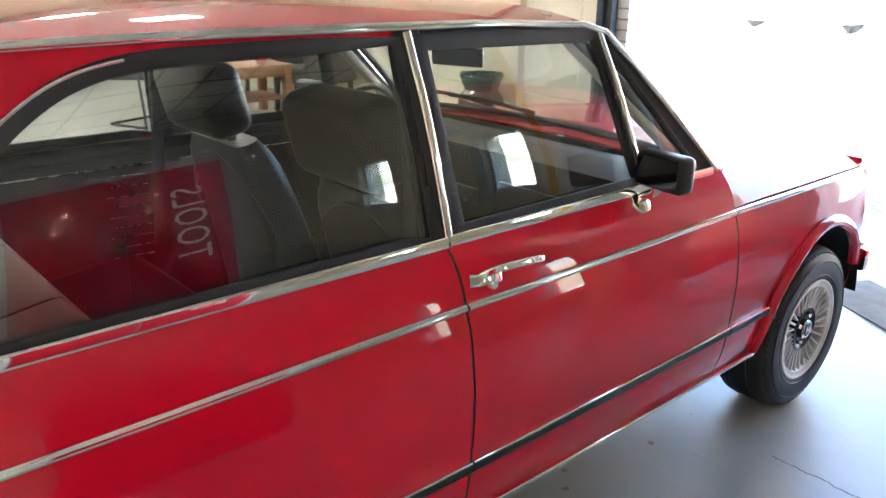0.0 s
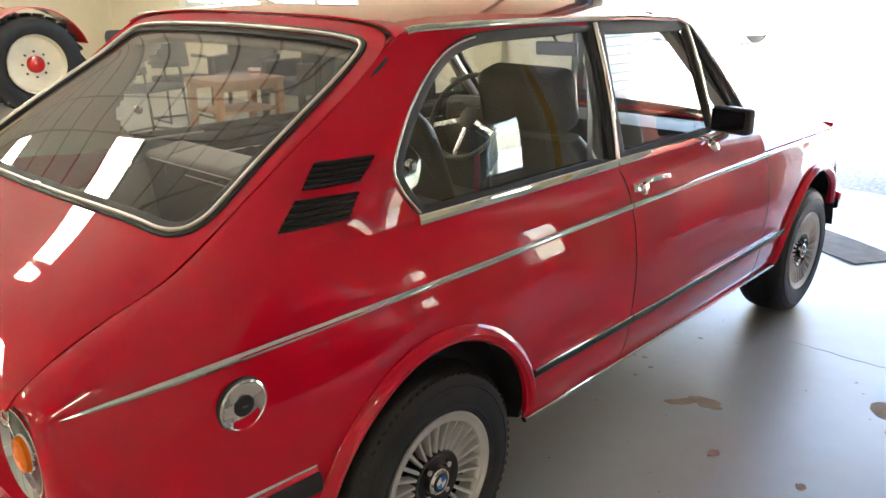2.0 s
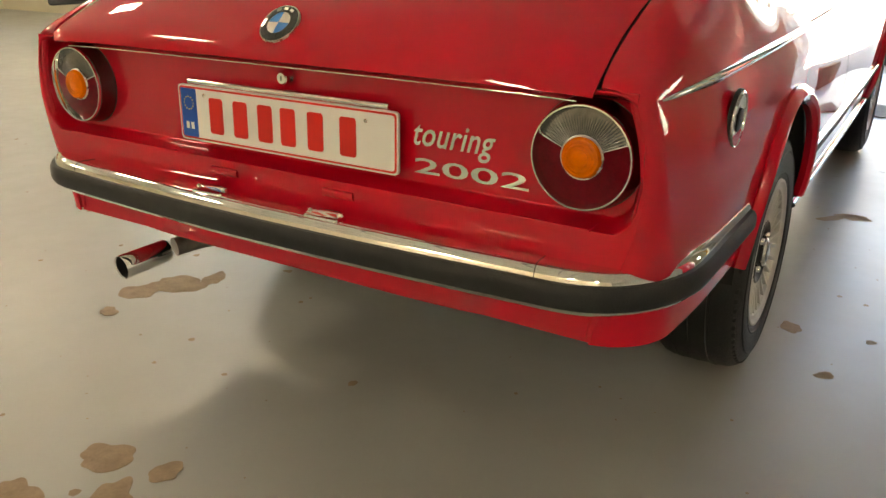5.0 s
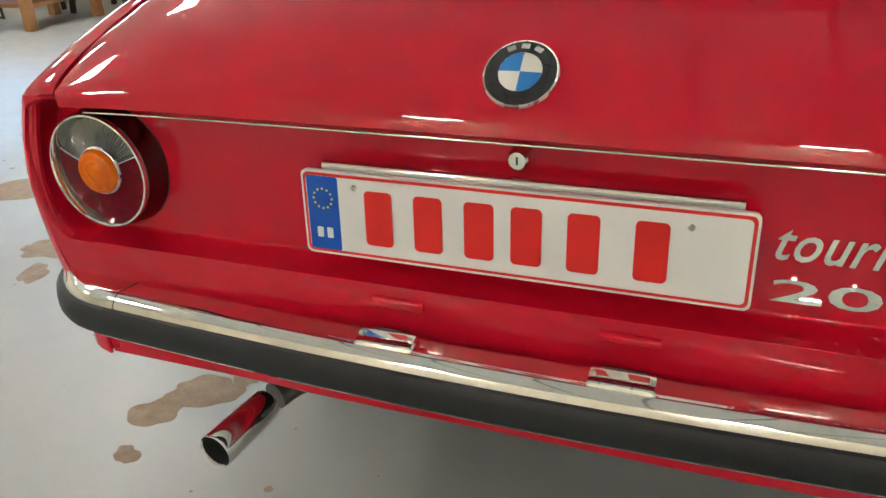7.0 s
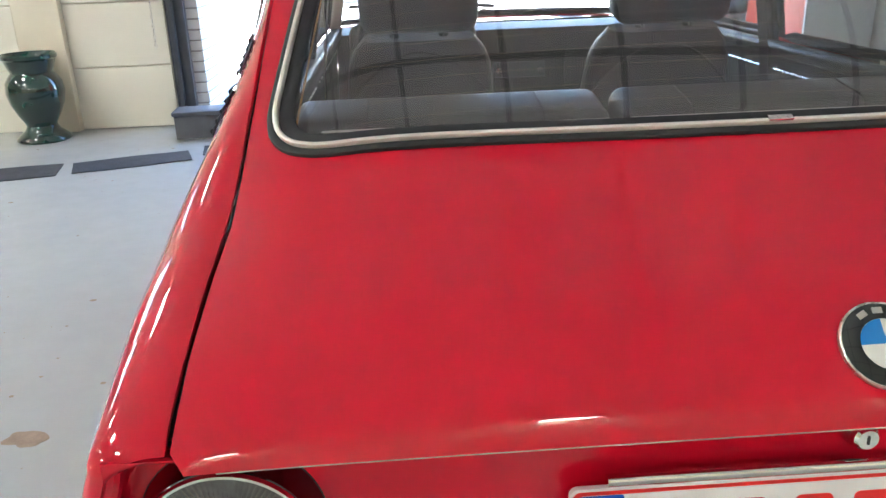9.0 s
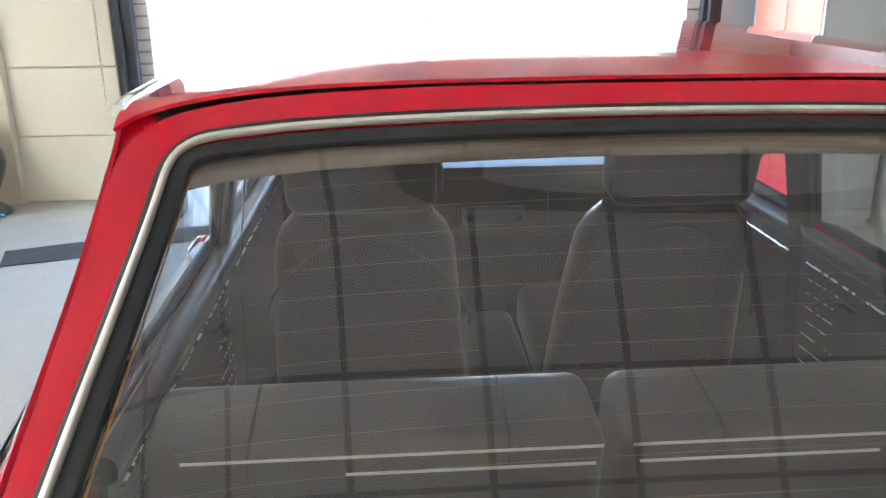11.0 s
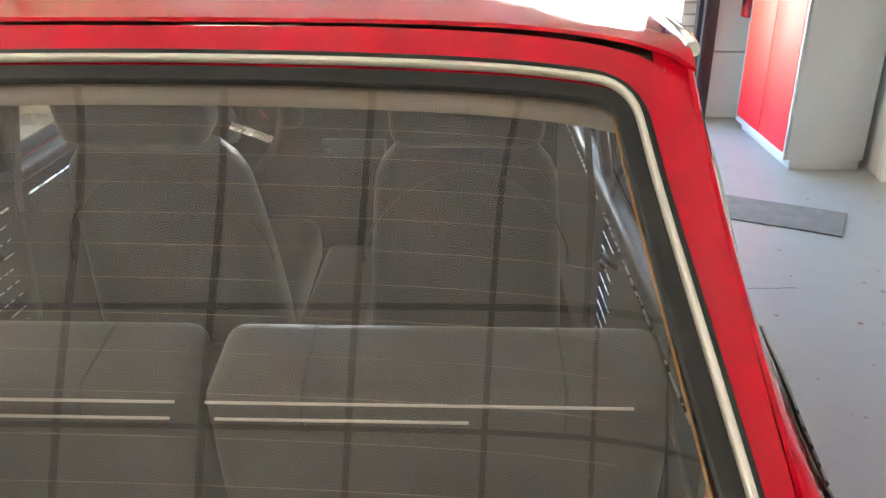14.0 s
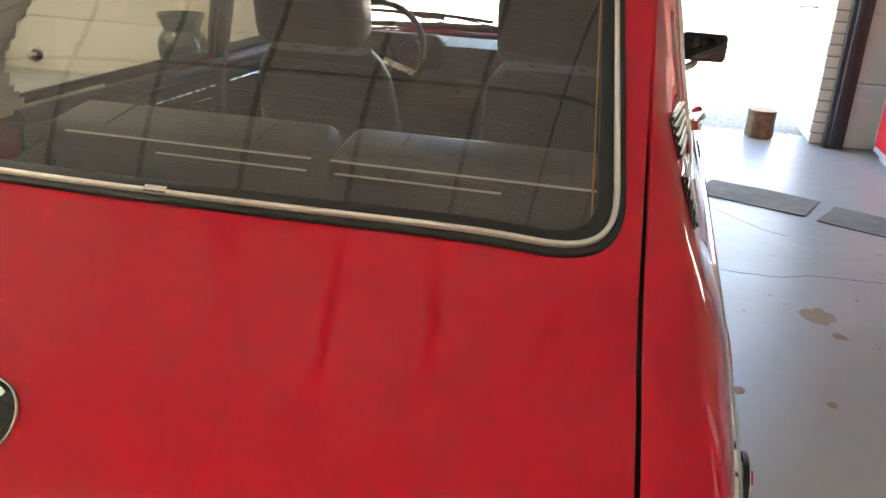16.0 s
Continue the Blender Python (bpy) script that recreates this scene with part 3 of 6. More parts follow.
# roof
def roof_fn(u, v):
    w = 2 * u - 1
    sx = math.sin(w * math.pi / 2)
    x = 0.592 * sx
    yr = 0.0904 - HATCH_BOW * crown(x)
    yf = 1.425 - 0.045 * sx * sx
    y = yr + (yf - yr) * v
    e = 1 - abs(sx) ** (2.6 + 2.0 * max(0.0, 1 - v * 1.5))
    mid = spline_roof(y)
    base = ztop0(max(y, 0.0))
    return (x, y, base + 0.004 + (mid - base) * e)


def spline_roof(y):
    return 1.411 - (0.037 if y < 0.75 else 0.028) * ((y - 0.75) / 0.67) ** 2


part("roof_panel", sheet(roof_fn, 90, 90), RED, car, "glossy red roof panel", solid=0.005)
header_y = lambda x: HW[2][1] + 0.07 * (1 - crown(x))
part("rear_header", tube([(x, header_y(x) + 0.018, hz(header_y(x)) - 0.036 - 0.010 * crown(x)) for x in [-0.535 + 1.07 * i / 24 for i in range(25)]], rrect(0.034, 0.020, 0.008, 3), up=(0, -0.5, 1)), TRIMTAN, car, "tan lined beam over the hatch opening")
part("headliner", sheet(lambda u, v: tuple(Vector(roof_fn(0.03 + 0.94 * u, 0.01 + 0.98 * v)) - Vector((0, 0, 0.030))), 24, 24, flip=True), HEADLINER, car, "cream headliner", solid=0.003)

# hatch: one surface with a window in it


hatch_drop = spline([(-0.886, 0.0040), (-0.870, 0.0160), (-0.800, 0.0360), (-0.700, 0.0388), (-0.640, 0.0466), (-0.575, 0.0534), (-0.450, 0.0502), (-0.300, 0.0454), (-0.200, 0.0381), (-0.120, 0.0296), (-0.040, 0.0092), (0.000, 0.0057), (0.030, 0.0041)])


def sill(x, y):
    """Bends the window's outline forward towards its lower corners."""
    return y + SILL_BOW * (x / 0.57) ** 2 * (HW[2][1] - y) / (HW[2][1] - HW[0][1])


def hatch_pt(x, y, lift=0.0):
    w = x / 0.622
    k = max(0.0, min(1.0, (y + 0.87) / 0.9))
    f = crown(x)
    yy = y + HATCH_BOW * k * k * (1 - f)          # the upper edge bows forward
    d = hatch_drop(y)
    z = hz(yy) - d * f
    e = 0.002
    n = Vector((d * (2 * HATCH_A * w + (1 - HATCH_A) * HATCH_P * w * abs(w) ** (HATCH_P - 2)) / 0.622, -(hz(yy + e) - hz(yy - e)) / (2 * e), 1)).normalized()
    return Vector((x, yy, z)) + n * lift, n


def outline_ring(corners, radii, n):
    pts = rounded_poly(corners, radii, 10)
    dense = []
    k = len(pts)
    lens = [math.dist(pts[i], pts[(i + 1) % k]) for i in range(k)]
    total = sum(lens)
    for j in range(n):
        s = total * j / n
        i = 0
        while s > lens[i]:
            s -= lens[i]
            i += 1
        f = s / lens[i]
        dense.append(tuple(pts[i][d] + (pts[(i + 1) % k][d] - pts[i][d]) * f for d in (0, 1)))
    return dense


def match(dense, c):
    """Starts a ring at the ray from c straight back, so that two rings pair up."""
    best = min(range(len(dense)), key=lambda i: abs(math.atan2(dense[i][0] - c[0], c[1] - dense[i][1])))
    return dense[best:] + dense[:best]


HN = 320
wring = match([(x, sill(x, y)) for x, y in outline_ring(HW, [0.0972, 0.0972, 0.0353, 0.0353], HN)], (0, -0.25))


def ray_out(p):
    """Where the ray from the window's middle through p leaves the hatch."""
    c = Vector((0, -0.25))
    d = (Vector(p) - c)
    ring_o = rounded_poly(HB, [0.006, 0.006, 0.06, 0.06], 10)
    best = None
    for i in range(len(ring_o)):
        a, b = Vector(ring_o[i]), Vector(ring_o[(i + 1) % len(ring_o)])
        e = b - a
        den = d.x * e.y - d.y * e.x
        if abs(den) < 1e-9:
            continue
        q = a - c
        s = (q.x * e.y - q.y * e.x) / den
        t = (q.x * d.y - q.y * d.x) / den
        if s > 0 and -1e-6 <= t <= 1 + 1e-6 and (best is None or s < best):
            best = s
    return c + d * best


g = Geo()
STEPS = 46
for k in range(STEPS + 1):
    f = 1 - (1 - k / STEPS) ** 1.2
    for p in wring:
        o = ray_out(p)
        q = Vector(p) * (1 - f) + o * f
        g.v.append(tuple(hatch_pt(q.x, q.y)[0]))
for k in range(STEPS):
    for i in range(HN):
        j = (i + 1) % HN
        g.f.append((k * HN + i, (k + 1) * HN + i, (k + 1) * HN + j, k * HN + j))
hatch = part("hatch", g, RED, car, "closed glossy red hatch lid", solid=0.006)
gap_x = lambda y: (0.6403 - 0.0584 * (y + 0.8855))
gap_path = [(gap_x(-0.866 + 0.028 * i), -0.866 + 0.028 * i) for i in range(31)]
gap_path += [(0.574 - 1.148 * i / 30, HB[2][1] + 0.0015) for i in range(31)] + [(-x, y) for x, y in gap_path[::-1]]
# black tube added below the hatch gap, so that it reads as shade
part("hatch_channel", tube([hatch_pt(x, y, -0.016)[0] for x, y in gap_path], ring(0.008, 8), up=(0.1, 0.2, 1)), RUBBER, hatch, "dark strip standing in for the shade of the hatch gap")
for s_ in (-1, 1):
    part("hatch_frame_corner", sheet(lambda u, v: tuple(hatch_pt(s_ * (0.552 + 0.036 * u), -0.16 + 0.200 * v, -0.0075)[0]), 20, 30, flip=s_ < 0), RED, car, "red body flange under the hatch corner")
# thin chrome tube added for the reflected line under the hatch lip
lip = [hatch_pt(-0.600 + 1.20 * i / 40, -0.8855)[0] for i in range(41)]
part("hatch_chrome_line", tube([p + Vector((0, 0.018, -0.012)) for p in lip], rrect(0.0026, 0.0024, 0.0008, 2)), CHROME, hatch, "thin bright line standing in for a reflection under the hatch edge")


def ring_on_hatch(off, prof, lift):
    path, ups = [], []
    k = len(wring)
    for i in range(k):
        a, b = Vector(wring[i - 1]), Vector(wring[(i + 1) % k])
        t = (b - a).normalized()
        p = Vector(wring[i]) + Vector((t.y, -t.x)) * off
        q, n = hatch_pt(p.x, p.y, lift)
        path.append(q)
        ups.append(n)
    return tube(path, prof, ups=ups, closed=True)


rg = part("rear_window", sheet(lambda u, v: tuple(hatch_pt((2 * u - 1) * (0.592 - 0.056 * v), sill((2 * u - 1) * (0.592 - 0.056 * v), -0.568 + 0.562 * v), -0.004)[0]), 30, 24), GLASSR, hatch, "tinted rear window with heater lines")
rg.visible_shadow = False
part("outer_window_seal", ring_on_hatch(0.0066, rrect(0.0125, 0.009, 0.0035, 2), 0.001), RUBBER, hatch, "black rubber rear window seal")
part("window_bead", ring_on_hatch(0.0, rrect(0.0068, 0.010, 0.0028, 2), 0.006), BEAD, hatch, "chrome bead in the rear window seal")
part("inner_window_seal", ring_on_hatch(-0.012, rrect(0.021, 0.010, 0.004, 2), -0.001), RUBBER, hatch)
clip_p, clip_n = hatch_pt(0.028, HW[0][1], 0.012)
part("bead_clip", rbox(0.030, 0.009, 0.003, 0.001, m=Matrix.Translation(clip_p) @ clip_n.to_track_quat("Z", "Y").to_matrix().to_4x4()), CHROME, hatch, "chrome joint clip of the window bead")
for i in range(16):
    yy = -0.50 + 0.029 * i
    part("heater_wire", tube([hatch_pt(-0.47 + 0.94 * k / 16, yy, -0.0075)[0] for k in range(17)], ring(0.0002, 4), up=(0, 0.5, 1)), mat("heater_wire_bronze", (0.30, 0.24, 0.16), 0.5) if i == 0 else bpy.data.materials["heater_wire_bronze"], rg)
for s in (-1, 1):
    part("heater_bar", tube([hatch_pt(s * (0.553 - 0.050 * k / 16), -0.48 + 0.42 * k / 16, -0.0075)[0] for k in range(17)], rrect(0.0028, 0.001, 0.0004, 1), up=(0, 0.5, 1)), mat("amber_bus_bar", (0.42, 0.19, 0.03), 0.5), rg, "amber heater bus bar")


# rear end panel with the recess for the lamps
def rear_y(x, z):
    hx, hz2, r = 0.703 - 0.12 * max(0, 0.68 - z), 0.100, 0.045
    qx, qz = abs(x) - (hx - r), abs(z - 0.700) - (hz2 - r)
    d = math.hypot(max(qx, 0), max(qz, 0)) + min(max(qx, qz), 0) - r
    s = max(0.0, min(1.0, 0.5 - d / 0.022))
    s = s * s * (3 - 2 * s)
    base = -0.8745 + 0.010 * min(1, max(0, (0.60 - z) / 0.12)) ** 1.4
    return base + 0.047 * s


def rear_fn(u, v):
    w = 2 * u - 1
    z = 0.402 + ((0.806 if abs(w) < 0.90 else 0.8125) - 0.402) * v
    half = xt(-0.8745) + bulge(zt(-0.8745) - min(z, 0.795)) - corner(-0.8745, z)
    x = w * half
    y = rear_y(x, z)
    if z < 0.60:
        y = min(y, -0.8745 + 0.012 * (0.60 - z) / 0.2)
    return (x, y, z)


rear = part("rear_panel", sheet(rear_fn, 420, 170, flip=False), RED, car, "glossy red rear panel with a recess", solid=0.004)
part("rear_valance", tube([(x, -0.850 + 0.16 * abs(x / 0.70) ** 6, 0.416) for x in [(-0.70 + 1.40 * i / 40) for i in range(41)]], [(-0.02, 0.03), (0.015, 0.03), (0.018, 0.0), (0.010, -0.022), (-0.004, -0.028), (-0.02, -0.026)]), RED, car, "red valance below the bumper")

both("corner_filler", tube([(xt(-0.8745) + bulge(zt(-0.8745) - z) - corner(-0.8745, z) - 0.006, -0.862, z) for z in [0.41 + 0.39 * i / 20 for i in range(21)]], ring(0.009, 10), up=(0, 1, 0)), RED, car, "red seam behind the rear corner")

# tail lamps
YR = Matrix(((1, 0, 0), (0, 0, -1), (0, 1, 0))).to_4x4()      # local z points to the rear (-y), local y up


def tail_lamp(x):
    lamp = new("tail_lamp")
    lamp.parent = car
    lamp["label"] = "round chrome-rimmed tail lamp with an amber centre"
    m = Matrix.Translation((x, -0.8245, 0.7065)) @ YR @ Matrix.Diagonal((0.95, 0.95, 1, 1))
    part("pod", lathe([(0.0955, -0.012), (0.0955, 0.004), (0.092, 0.008), (0.086, 0.010)], 56, m), RUBBER, lamp, "black rubber lamp gasket")
    part("bezel", lathe([(0.070, 0.0), (0.0935, 0.0), (0.0925, 0.008), (0.0875, 0.030), (0.0870, 0.040), (0.0860, 0.0435), (0.0835, 0.044), (0.0815, 0.040), (0.078, 0.028)], 72, m), CHROME, lamp, "round chrome bezel")
    part("lamp_cone", lathe([(0.0952, 0.002), (0.0940, 0.008), (0.0892, 0.030), (0.0882, 0.0375), (0.0872, 0.0385)], 72, m), SMOKECHROME, lamp, "dark smoked chrome lamp housing")
    part("indicator_ring", lathe([(0.0338, 0.034), (0.0366, 0.034), (0.0366, 0.0375), (0.0352, 0.0385), (0.0338, 0.0380)], 48, m), SATIN, lamp)
    def sector(a0, a1, r0, r1, h, rib):
        g = Geo()
        n, k = 192, 6
        for i in range(n + 1):
            a = radians(a0 + (a1 - a0) * i / n)
            for j in range(k + 1):
                r = r0 + (r1 - r0) * j / k
                g.v.append((r * math.cos(a), r * math.sin(a), h - 0.9 * r * r + rib * abs(math.sin(i * math.pi / 6)) * min(1.0, (0.079 - r) / 0.01)))
        for i in range(n):
            for j in range(k):
                q = (i * 7 + j, i * 7 + j + 1, (i + 1) * 7 + j + 1, (i + 1) * 7 + j)
                g.f.append(q)
        return g.moved(m)
    part("reverse_lens", sector(22, 158, 0.030, 0.079, 0.036, 0.0008), CLEARLENS, lamp, "clear ribbed upper lens", solid=0.003)
    part("brake_lens", sector(160, 380, 0.030, 0.079, 0.036, 0.00015), REDLENS, lamp, "dark red lower lens", solid=0.003)
    part("indicator_lens", lathe([(0.034, 0.026), (0.034, 0.040), (0.031, 0.046), (0.027, 0.0475), (0.0255, 0.0462), (0.022, 0.0482), (0.0205, 0.0468), (0.016, 0.0488), (0.0145, 0.0472), (0.010, 0.0494), (0.0001, 0.0500)], 40, m), AMBER, lamp, "domed amber indicator lens")
    for a in (21, 159):
        part("divider", tube([m @ Vector((r * math.cos(radians(a)), r * math.sin(radians(a)), 0.0375 - 0.9 * r * r)) for r in (0.034, 0.05, 0.065, 0.078)], ring(0.0016, 6), up=(0, -1, 0)), CHROME, lamp)


tail_lamp(0.611)
tail_lamp(-0.600)

# number plate: registration shown as plain bars
plate = new("number_plate")
plate.parent = car
plate["label"] = "white number plate with red bars and a blue band"
pm = pose(-0.006, -0.852, 0.680) @ YR @ pose(0, 0, 0, -2, 0, 0)
def flat(w, h, r, z0, z1, x=0.0, y=0.0):
    return prism([(a + x, b + y) for a, b in rrect(w, h, r, 4)], z0, z1, pm)
part("plate_backing", flat(0.548, 0.113, 0.008, -0.004, 0.002), PLATEW, plate)
part("plate_border", flat(0.542, 0.107, 0.007, 0.002, 0.0026), PLATERED, plate, "thin red border")
part("plate_face", flat(0.534, 0.099, 0.006, 0.0026, 0.0032), PLATEW, plate)
part("plate_band", flat(0.044, 0.099, 0.003, 0.0032, 0.0037, x=-0.244), PLATEBLUE, plate, "blue band")
for i in range(12):
    a = 2 * math.pi * i / 12
    part("band_star", flat(0.0026, 0.0026, 0.0008, 0.0037, 0.0042, x=-0.244 + 0.013 * math.cos(a), y=0.020 + 0.013 * math.sin(a)), GOLD, plate)
for dx in (-0.007, 0.007):
    part("band_bar", flat(0.0085, 0.014, 0.001, 0.0037, 0.0042, x=-0.244 + dx, y=-0.026), PLATEW, plate)
for x in (-0.167, -0.101, -0.036, 0.022, 0.089, 0.165):
    part("red_bar", flat(0.037, 0.072, 0.006, 0.0032, 0.0045, x=x), PLATERED, plate)
for x, y in ((-0.199, 0.038), (0.205, 0.034)):
    part("screw", lathe([(0.0001, 0.0055), (0.003, 0.0055), (0.0042, 0.004), (0.0042, 0.003)], 14, pm @ pose(x, y, 0)), SATIN, plate)
part("plate_bracket", rbox(0.44, 0.03, 0.05, 0.004, m=pose(-0.008, -0.838, 0.690)), RUBBER, plate)
part("plate_light_bar", tube([(-0.245, -0.852, 0.745), (0.25, -0.852, 0.745)], rrect(0.012, 0.012, 0.005, 3)), CHROME, car, "chrome bar over the number plate")
lk = Matrix.Translation((0.004, -0.829, 0.771)) @ YR
lock = part("hatch_lock", lathe([(0.017, 0.0), (0.016, 0.008), (0.013, 0.012), (0.0125, 0.020), (0.010, 0.023), (0.0001, 0.023)], 32, lk), CHROME, car, "round chrome hatch lock")
part("keyhole", rbox(0.0022, 0.009, 0.001, 0, m=lk @ pose(0, 0, 0.0234)), EMBLACK, lock)
for s in (-0.145, 0.145):
    part("pull_recess", tube([(s - 0.035, -0.872, 0.575), (s, -0.874, 0.575), (s + 0.035, -0.872, 0.575)], rrect(0.012, 0.016, 0.005, 3)), RED, car)

# roundel on the hatch, kept as plain shapes
bp_, bn = hatch_pt(0.007, -0.846, 0.001)
bm_ = Matrix.Translation(bp_) @ (Matrix.Rotation(math.atan2(-bn.y, bn.z), 4, "X"))
def roundel(m, r, parent):
    part("badge_rim", lathe([(r, 0.0), (r, 0.003), (r * 0.975, 0.0042), (r * 0.95, 0.0036)], 56, m), SATIN, parent)
    part("badge_ring", lathe([(r * 0.955, 0.0035), (r * 0.76, 0.0052), (r * 0.58, 0.0058)], 56, m), EMBLACK, parent, "black enamel ring")
    for q in range(4):
        g = Geo()
        g.v.append((0, 0, 0.0066))
        for i in range(13):
            a = radians(90 * q + 90 * i / 12)
            g.v.append((r * 0.575 * math.cos(a), r * 0.575 * math.sin(a), 0.0058))
        g.f = [(0, i + 1, i + 2) for i in range(12)]
        part("badge_quarter", g.moved(m), EMWHITE if q in (0, 2) else EMBLUE, parent)
badge = part("roundel", lathe([(0.042, -0.001), (0.042, 0.001), (0.0001, 0.001)], 56, bm_), SATIN, car, "round black, blue and white enamel badge")
roundel(bm_, 0.042, badge)
for a in (62, 90, 118):
    part("badge_mark", rbox(0.0095, 0.006, 0.0006, 0, m=bm_ @ pose(0.0325 * math.cos(radians(a)), 0.0325 * math.sin(radians(a)), 0.0056, 0, 0, a - 90)), SATIN, badge)

# model lettering
def panel_text(text, spacing, shear, x0, x1, z0, z1):
    """Raised lettering on the rear panel, filling the given width and height."""
    g = text_geo(text, 0.05, 0.002, Matrix.Identity(4), spacing, shear, 0.0005)
    xs, ys = [p[0] for p in g.v], [p[1] for p in g.v]
    g.v = [(x0 + (x1 - x0) * (x - min(xs)) / (max(xs) - min(xs)), -0.8295 - z, z0 + (z1 - z0) * (y - min(ys)) / (max(ys) - min(ys))) for x, y, z in g.v]
    return g


part("script_lettering", panel_text("touring", 1.05, 0.35, 0.286, 0.448, 0.664, 0.720), CHROME, car, "chrome script lettering")
part("number_lettering", panel_text("2002", 1.0, 0.0, 0.287, 0.511, 0.628, 0.656), CHROME, car, "chrome block lettering")

# rear bumper: chrome blade with a rubber insert
def bumper_path(n=10):
    pts = []
    for i in range(n + 1):
        pts.append((0.776 - 0.004 * (i / n), -0.385 - 0.32 * i / n, 0.497 + 0.006 * i / n))
    for i in range(1, 13):
        a = radians(90 * i / 13)
        pts.append((0.772 - 0.170 * (1 - math.cos(a)), -0.705 - 0.212 * math.sin(a), 0.503))
    for i in range(0, 21):
        s = i / 20
        x = 0.600 - 0.600 * s
        pts.append((x, -0.919 - 0.022 * math.sin(s * math.pi / 2), 0.503))
    return pts + [(-x, y, z) for x, y, z in pts[-2::-1]]


bpath = [Vector(p) for p in bumper_path()]
CH = [(-0.048, 0.0375), (-0.042, 0.0385), (-0.018, 0.0400), (-0.010, 0.0395), (-0.002, 0.035), (0.003, 0.027), (0.007, 0.012), (0.007, -0.022), (0.002, -0.032), (-0.016, -0.038), (-0.018, -0.033), (-0.004, -0.026), (-0.002, 0.0), (-0.018, 0.026), (-0.048, 0.029)]
bumper = part("rear_bumper", tube([p for p in bpath], [(-a, b) for a, b in CH][::-1]), CHROME, car, "chrome rear bumper with a black rubber insert", sharp=50)
part("bumper_rubber", tube([p for p in bpath], [(-a, b) for a, b in [(0.002, 0.021), (0.011, 0.020), (0.016, 0.013), (0.0175, 0.002), (0.0175, -0.012), (0.0135, -0.021), (0.003, -0.024)]][::-1]), RUBBER, bumper, "black rubber bumper insert")
for s in (-1, 1):
    jn = Vector((s * 0.10, -0.995, 0)).normalized()
    jp = Vector((s * 0.569, -0.9202, 0.503))
    part("bumper_joint", tube([jp + jn * (a + 0.0002) + Vector((0, 0, b + 0.0002)) for a, b in CH[:8]], ring(0.0009, 6), up=(1, 0, 0)), EMBLACK, bumper, "dark joint between the bumper sections")
    lampu = part("plate_lamp", rbox(0.080, 0.030, 0.022, 0.007, 3, m=pose(s * 0.145, -0.915, 0.540, 18, 0, 0)), CHROME, bumper, "small chrome plate lamp")
    part("plate_lamp_lens", rbox(0.050, 0.006, 0.010, 0.002, m=pose(s * 0.145, -0.898, 0.546, 18, 0, 0)), CLEARLENS, lampu)
    for dx in (-0.033, 0.033):
        part("plate_lamp_screw", lathe([(0.0001, 0.004), (0.003, 0.003), (0.004, 0)], 10, pose(s * 0.145 + dx, -0.916, 0.551, 18)), SATIN, lampu)

# exhaust
ex = smoothed([(-0.06, -0.35, 0.33), (-0.14, -0.56, 0.34), (-0.22, -0.67, 0.358), (-0.31, -0.735, 0.362), (-0.385, -0.80, 0.346), (-0.409, -0.950, 0.336)], False, 6)
exhaust = part("exhaust", tube(ex[:-5], ring(0.022, 16)), mat("dull_exhaust_steel", (0.20, 0.18, 0.17), 0.4, metal=0.9, vary=0.3, scale=25), car, "steel exhaust pipe under the bumper")
ev = (Vector(ex[-1]) - Vector(ex[-2])).normalized()
tipm = Matrix.Translation(Vector(ex[-1]) - ev * 0.11) @ ev.to_track_quat("Z", "Y").to_matrix().to_4x4()
part("tail_pipe", lathe([(0.024, 0.0), (0.0265, 0.006), (0.0275, 0.114), (0.0262, 0.117), (0.0245, 0.114)], 32, tipm), CHROME, exhaust, "chrome tail pipe")
part("pipe_bore", lathe([(0.0246, 0.1145), (0.0242, 0.03), (0.0001, 0.028)], 32, tipm), UNDER, exhaust, "sooty dark bore")
part("silencer", lathe([(0.0001, -0.20), (0.045, -0.20), (0.062, -0.19), (0.066, -0.18), (0.066, 0.18), (0.062, 0.19), (0.045, 0.20), (0.0001, 0.20)], 36, pose(-0.13, -0.47, 0.365, 90, 0, 8)), bpy.data.materials["dull_exhaust_steel"], exhaust, "round grey silencer")

# fuel flap
fm = Matrix.Translation(at_side(-0.536, 0.722, 0.0)) @ pose(0, 0, 0, 0, 92, 0)
fuel = part("fuel_cap", lathe([(0.0515, -0.004), (0.0505, 0.005), (0.047, 0.008), (0.0445, 0.0065), (0.044, 0.005)], 56, fm), CHROME, car, "round chrome fuel cap with a black centre")
part("fuel_cap_gasket", lathe([(0.0535, -0.004), (0.0535, 0.003), (0.0505, 0.004)], 56, fm), RUBBER, fuel, "thin black gasket")
part("fuel_cap_dish", lathe([(0.0442, 0.0052), (0.034, 0.0035), (0.0225, 0.0042), (0.021, 0.0046)], 56, fm), SATIN, fuel, "brushed metal dish of the cap")
part("fuel_cap_hub", lathe([(0.0212, 0.0040), (0.0205, 0.0075), (0.018, 0.0085), (0.0001, 0.0085)], 40, fm), BLACKPL, fuel, "black fuel cap hub")
part("fuel_cap_slot", rbox(0.004, 0.012, 0.001, 0.0, m=fm @ pose(0, 0, 0.009)), EMBLACK, fuel)

# air vents on the rear pillars
def side_quad(c, s, t, out):
    (a, b, d, e) = c
    y = (a[0] * (1 - s) + b[0] * s) * (1 - t) + (e[0] * (1 - s) + d[0] * s) * t
    z = (a[1] * (1 - s) + b[1] * s) * (1 - t) + (e[1] * (1 - s) + d[1] * s) * t
    return at_side(y, z, out)


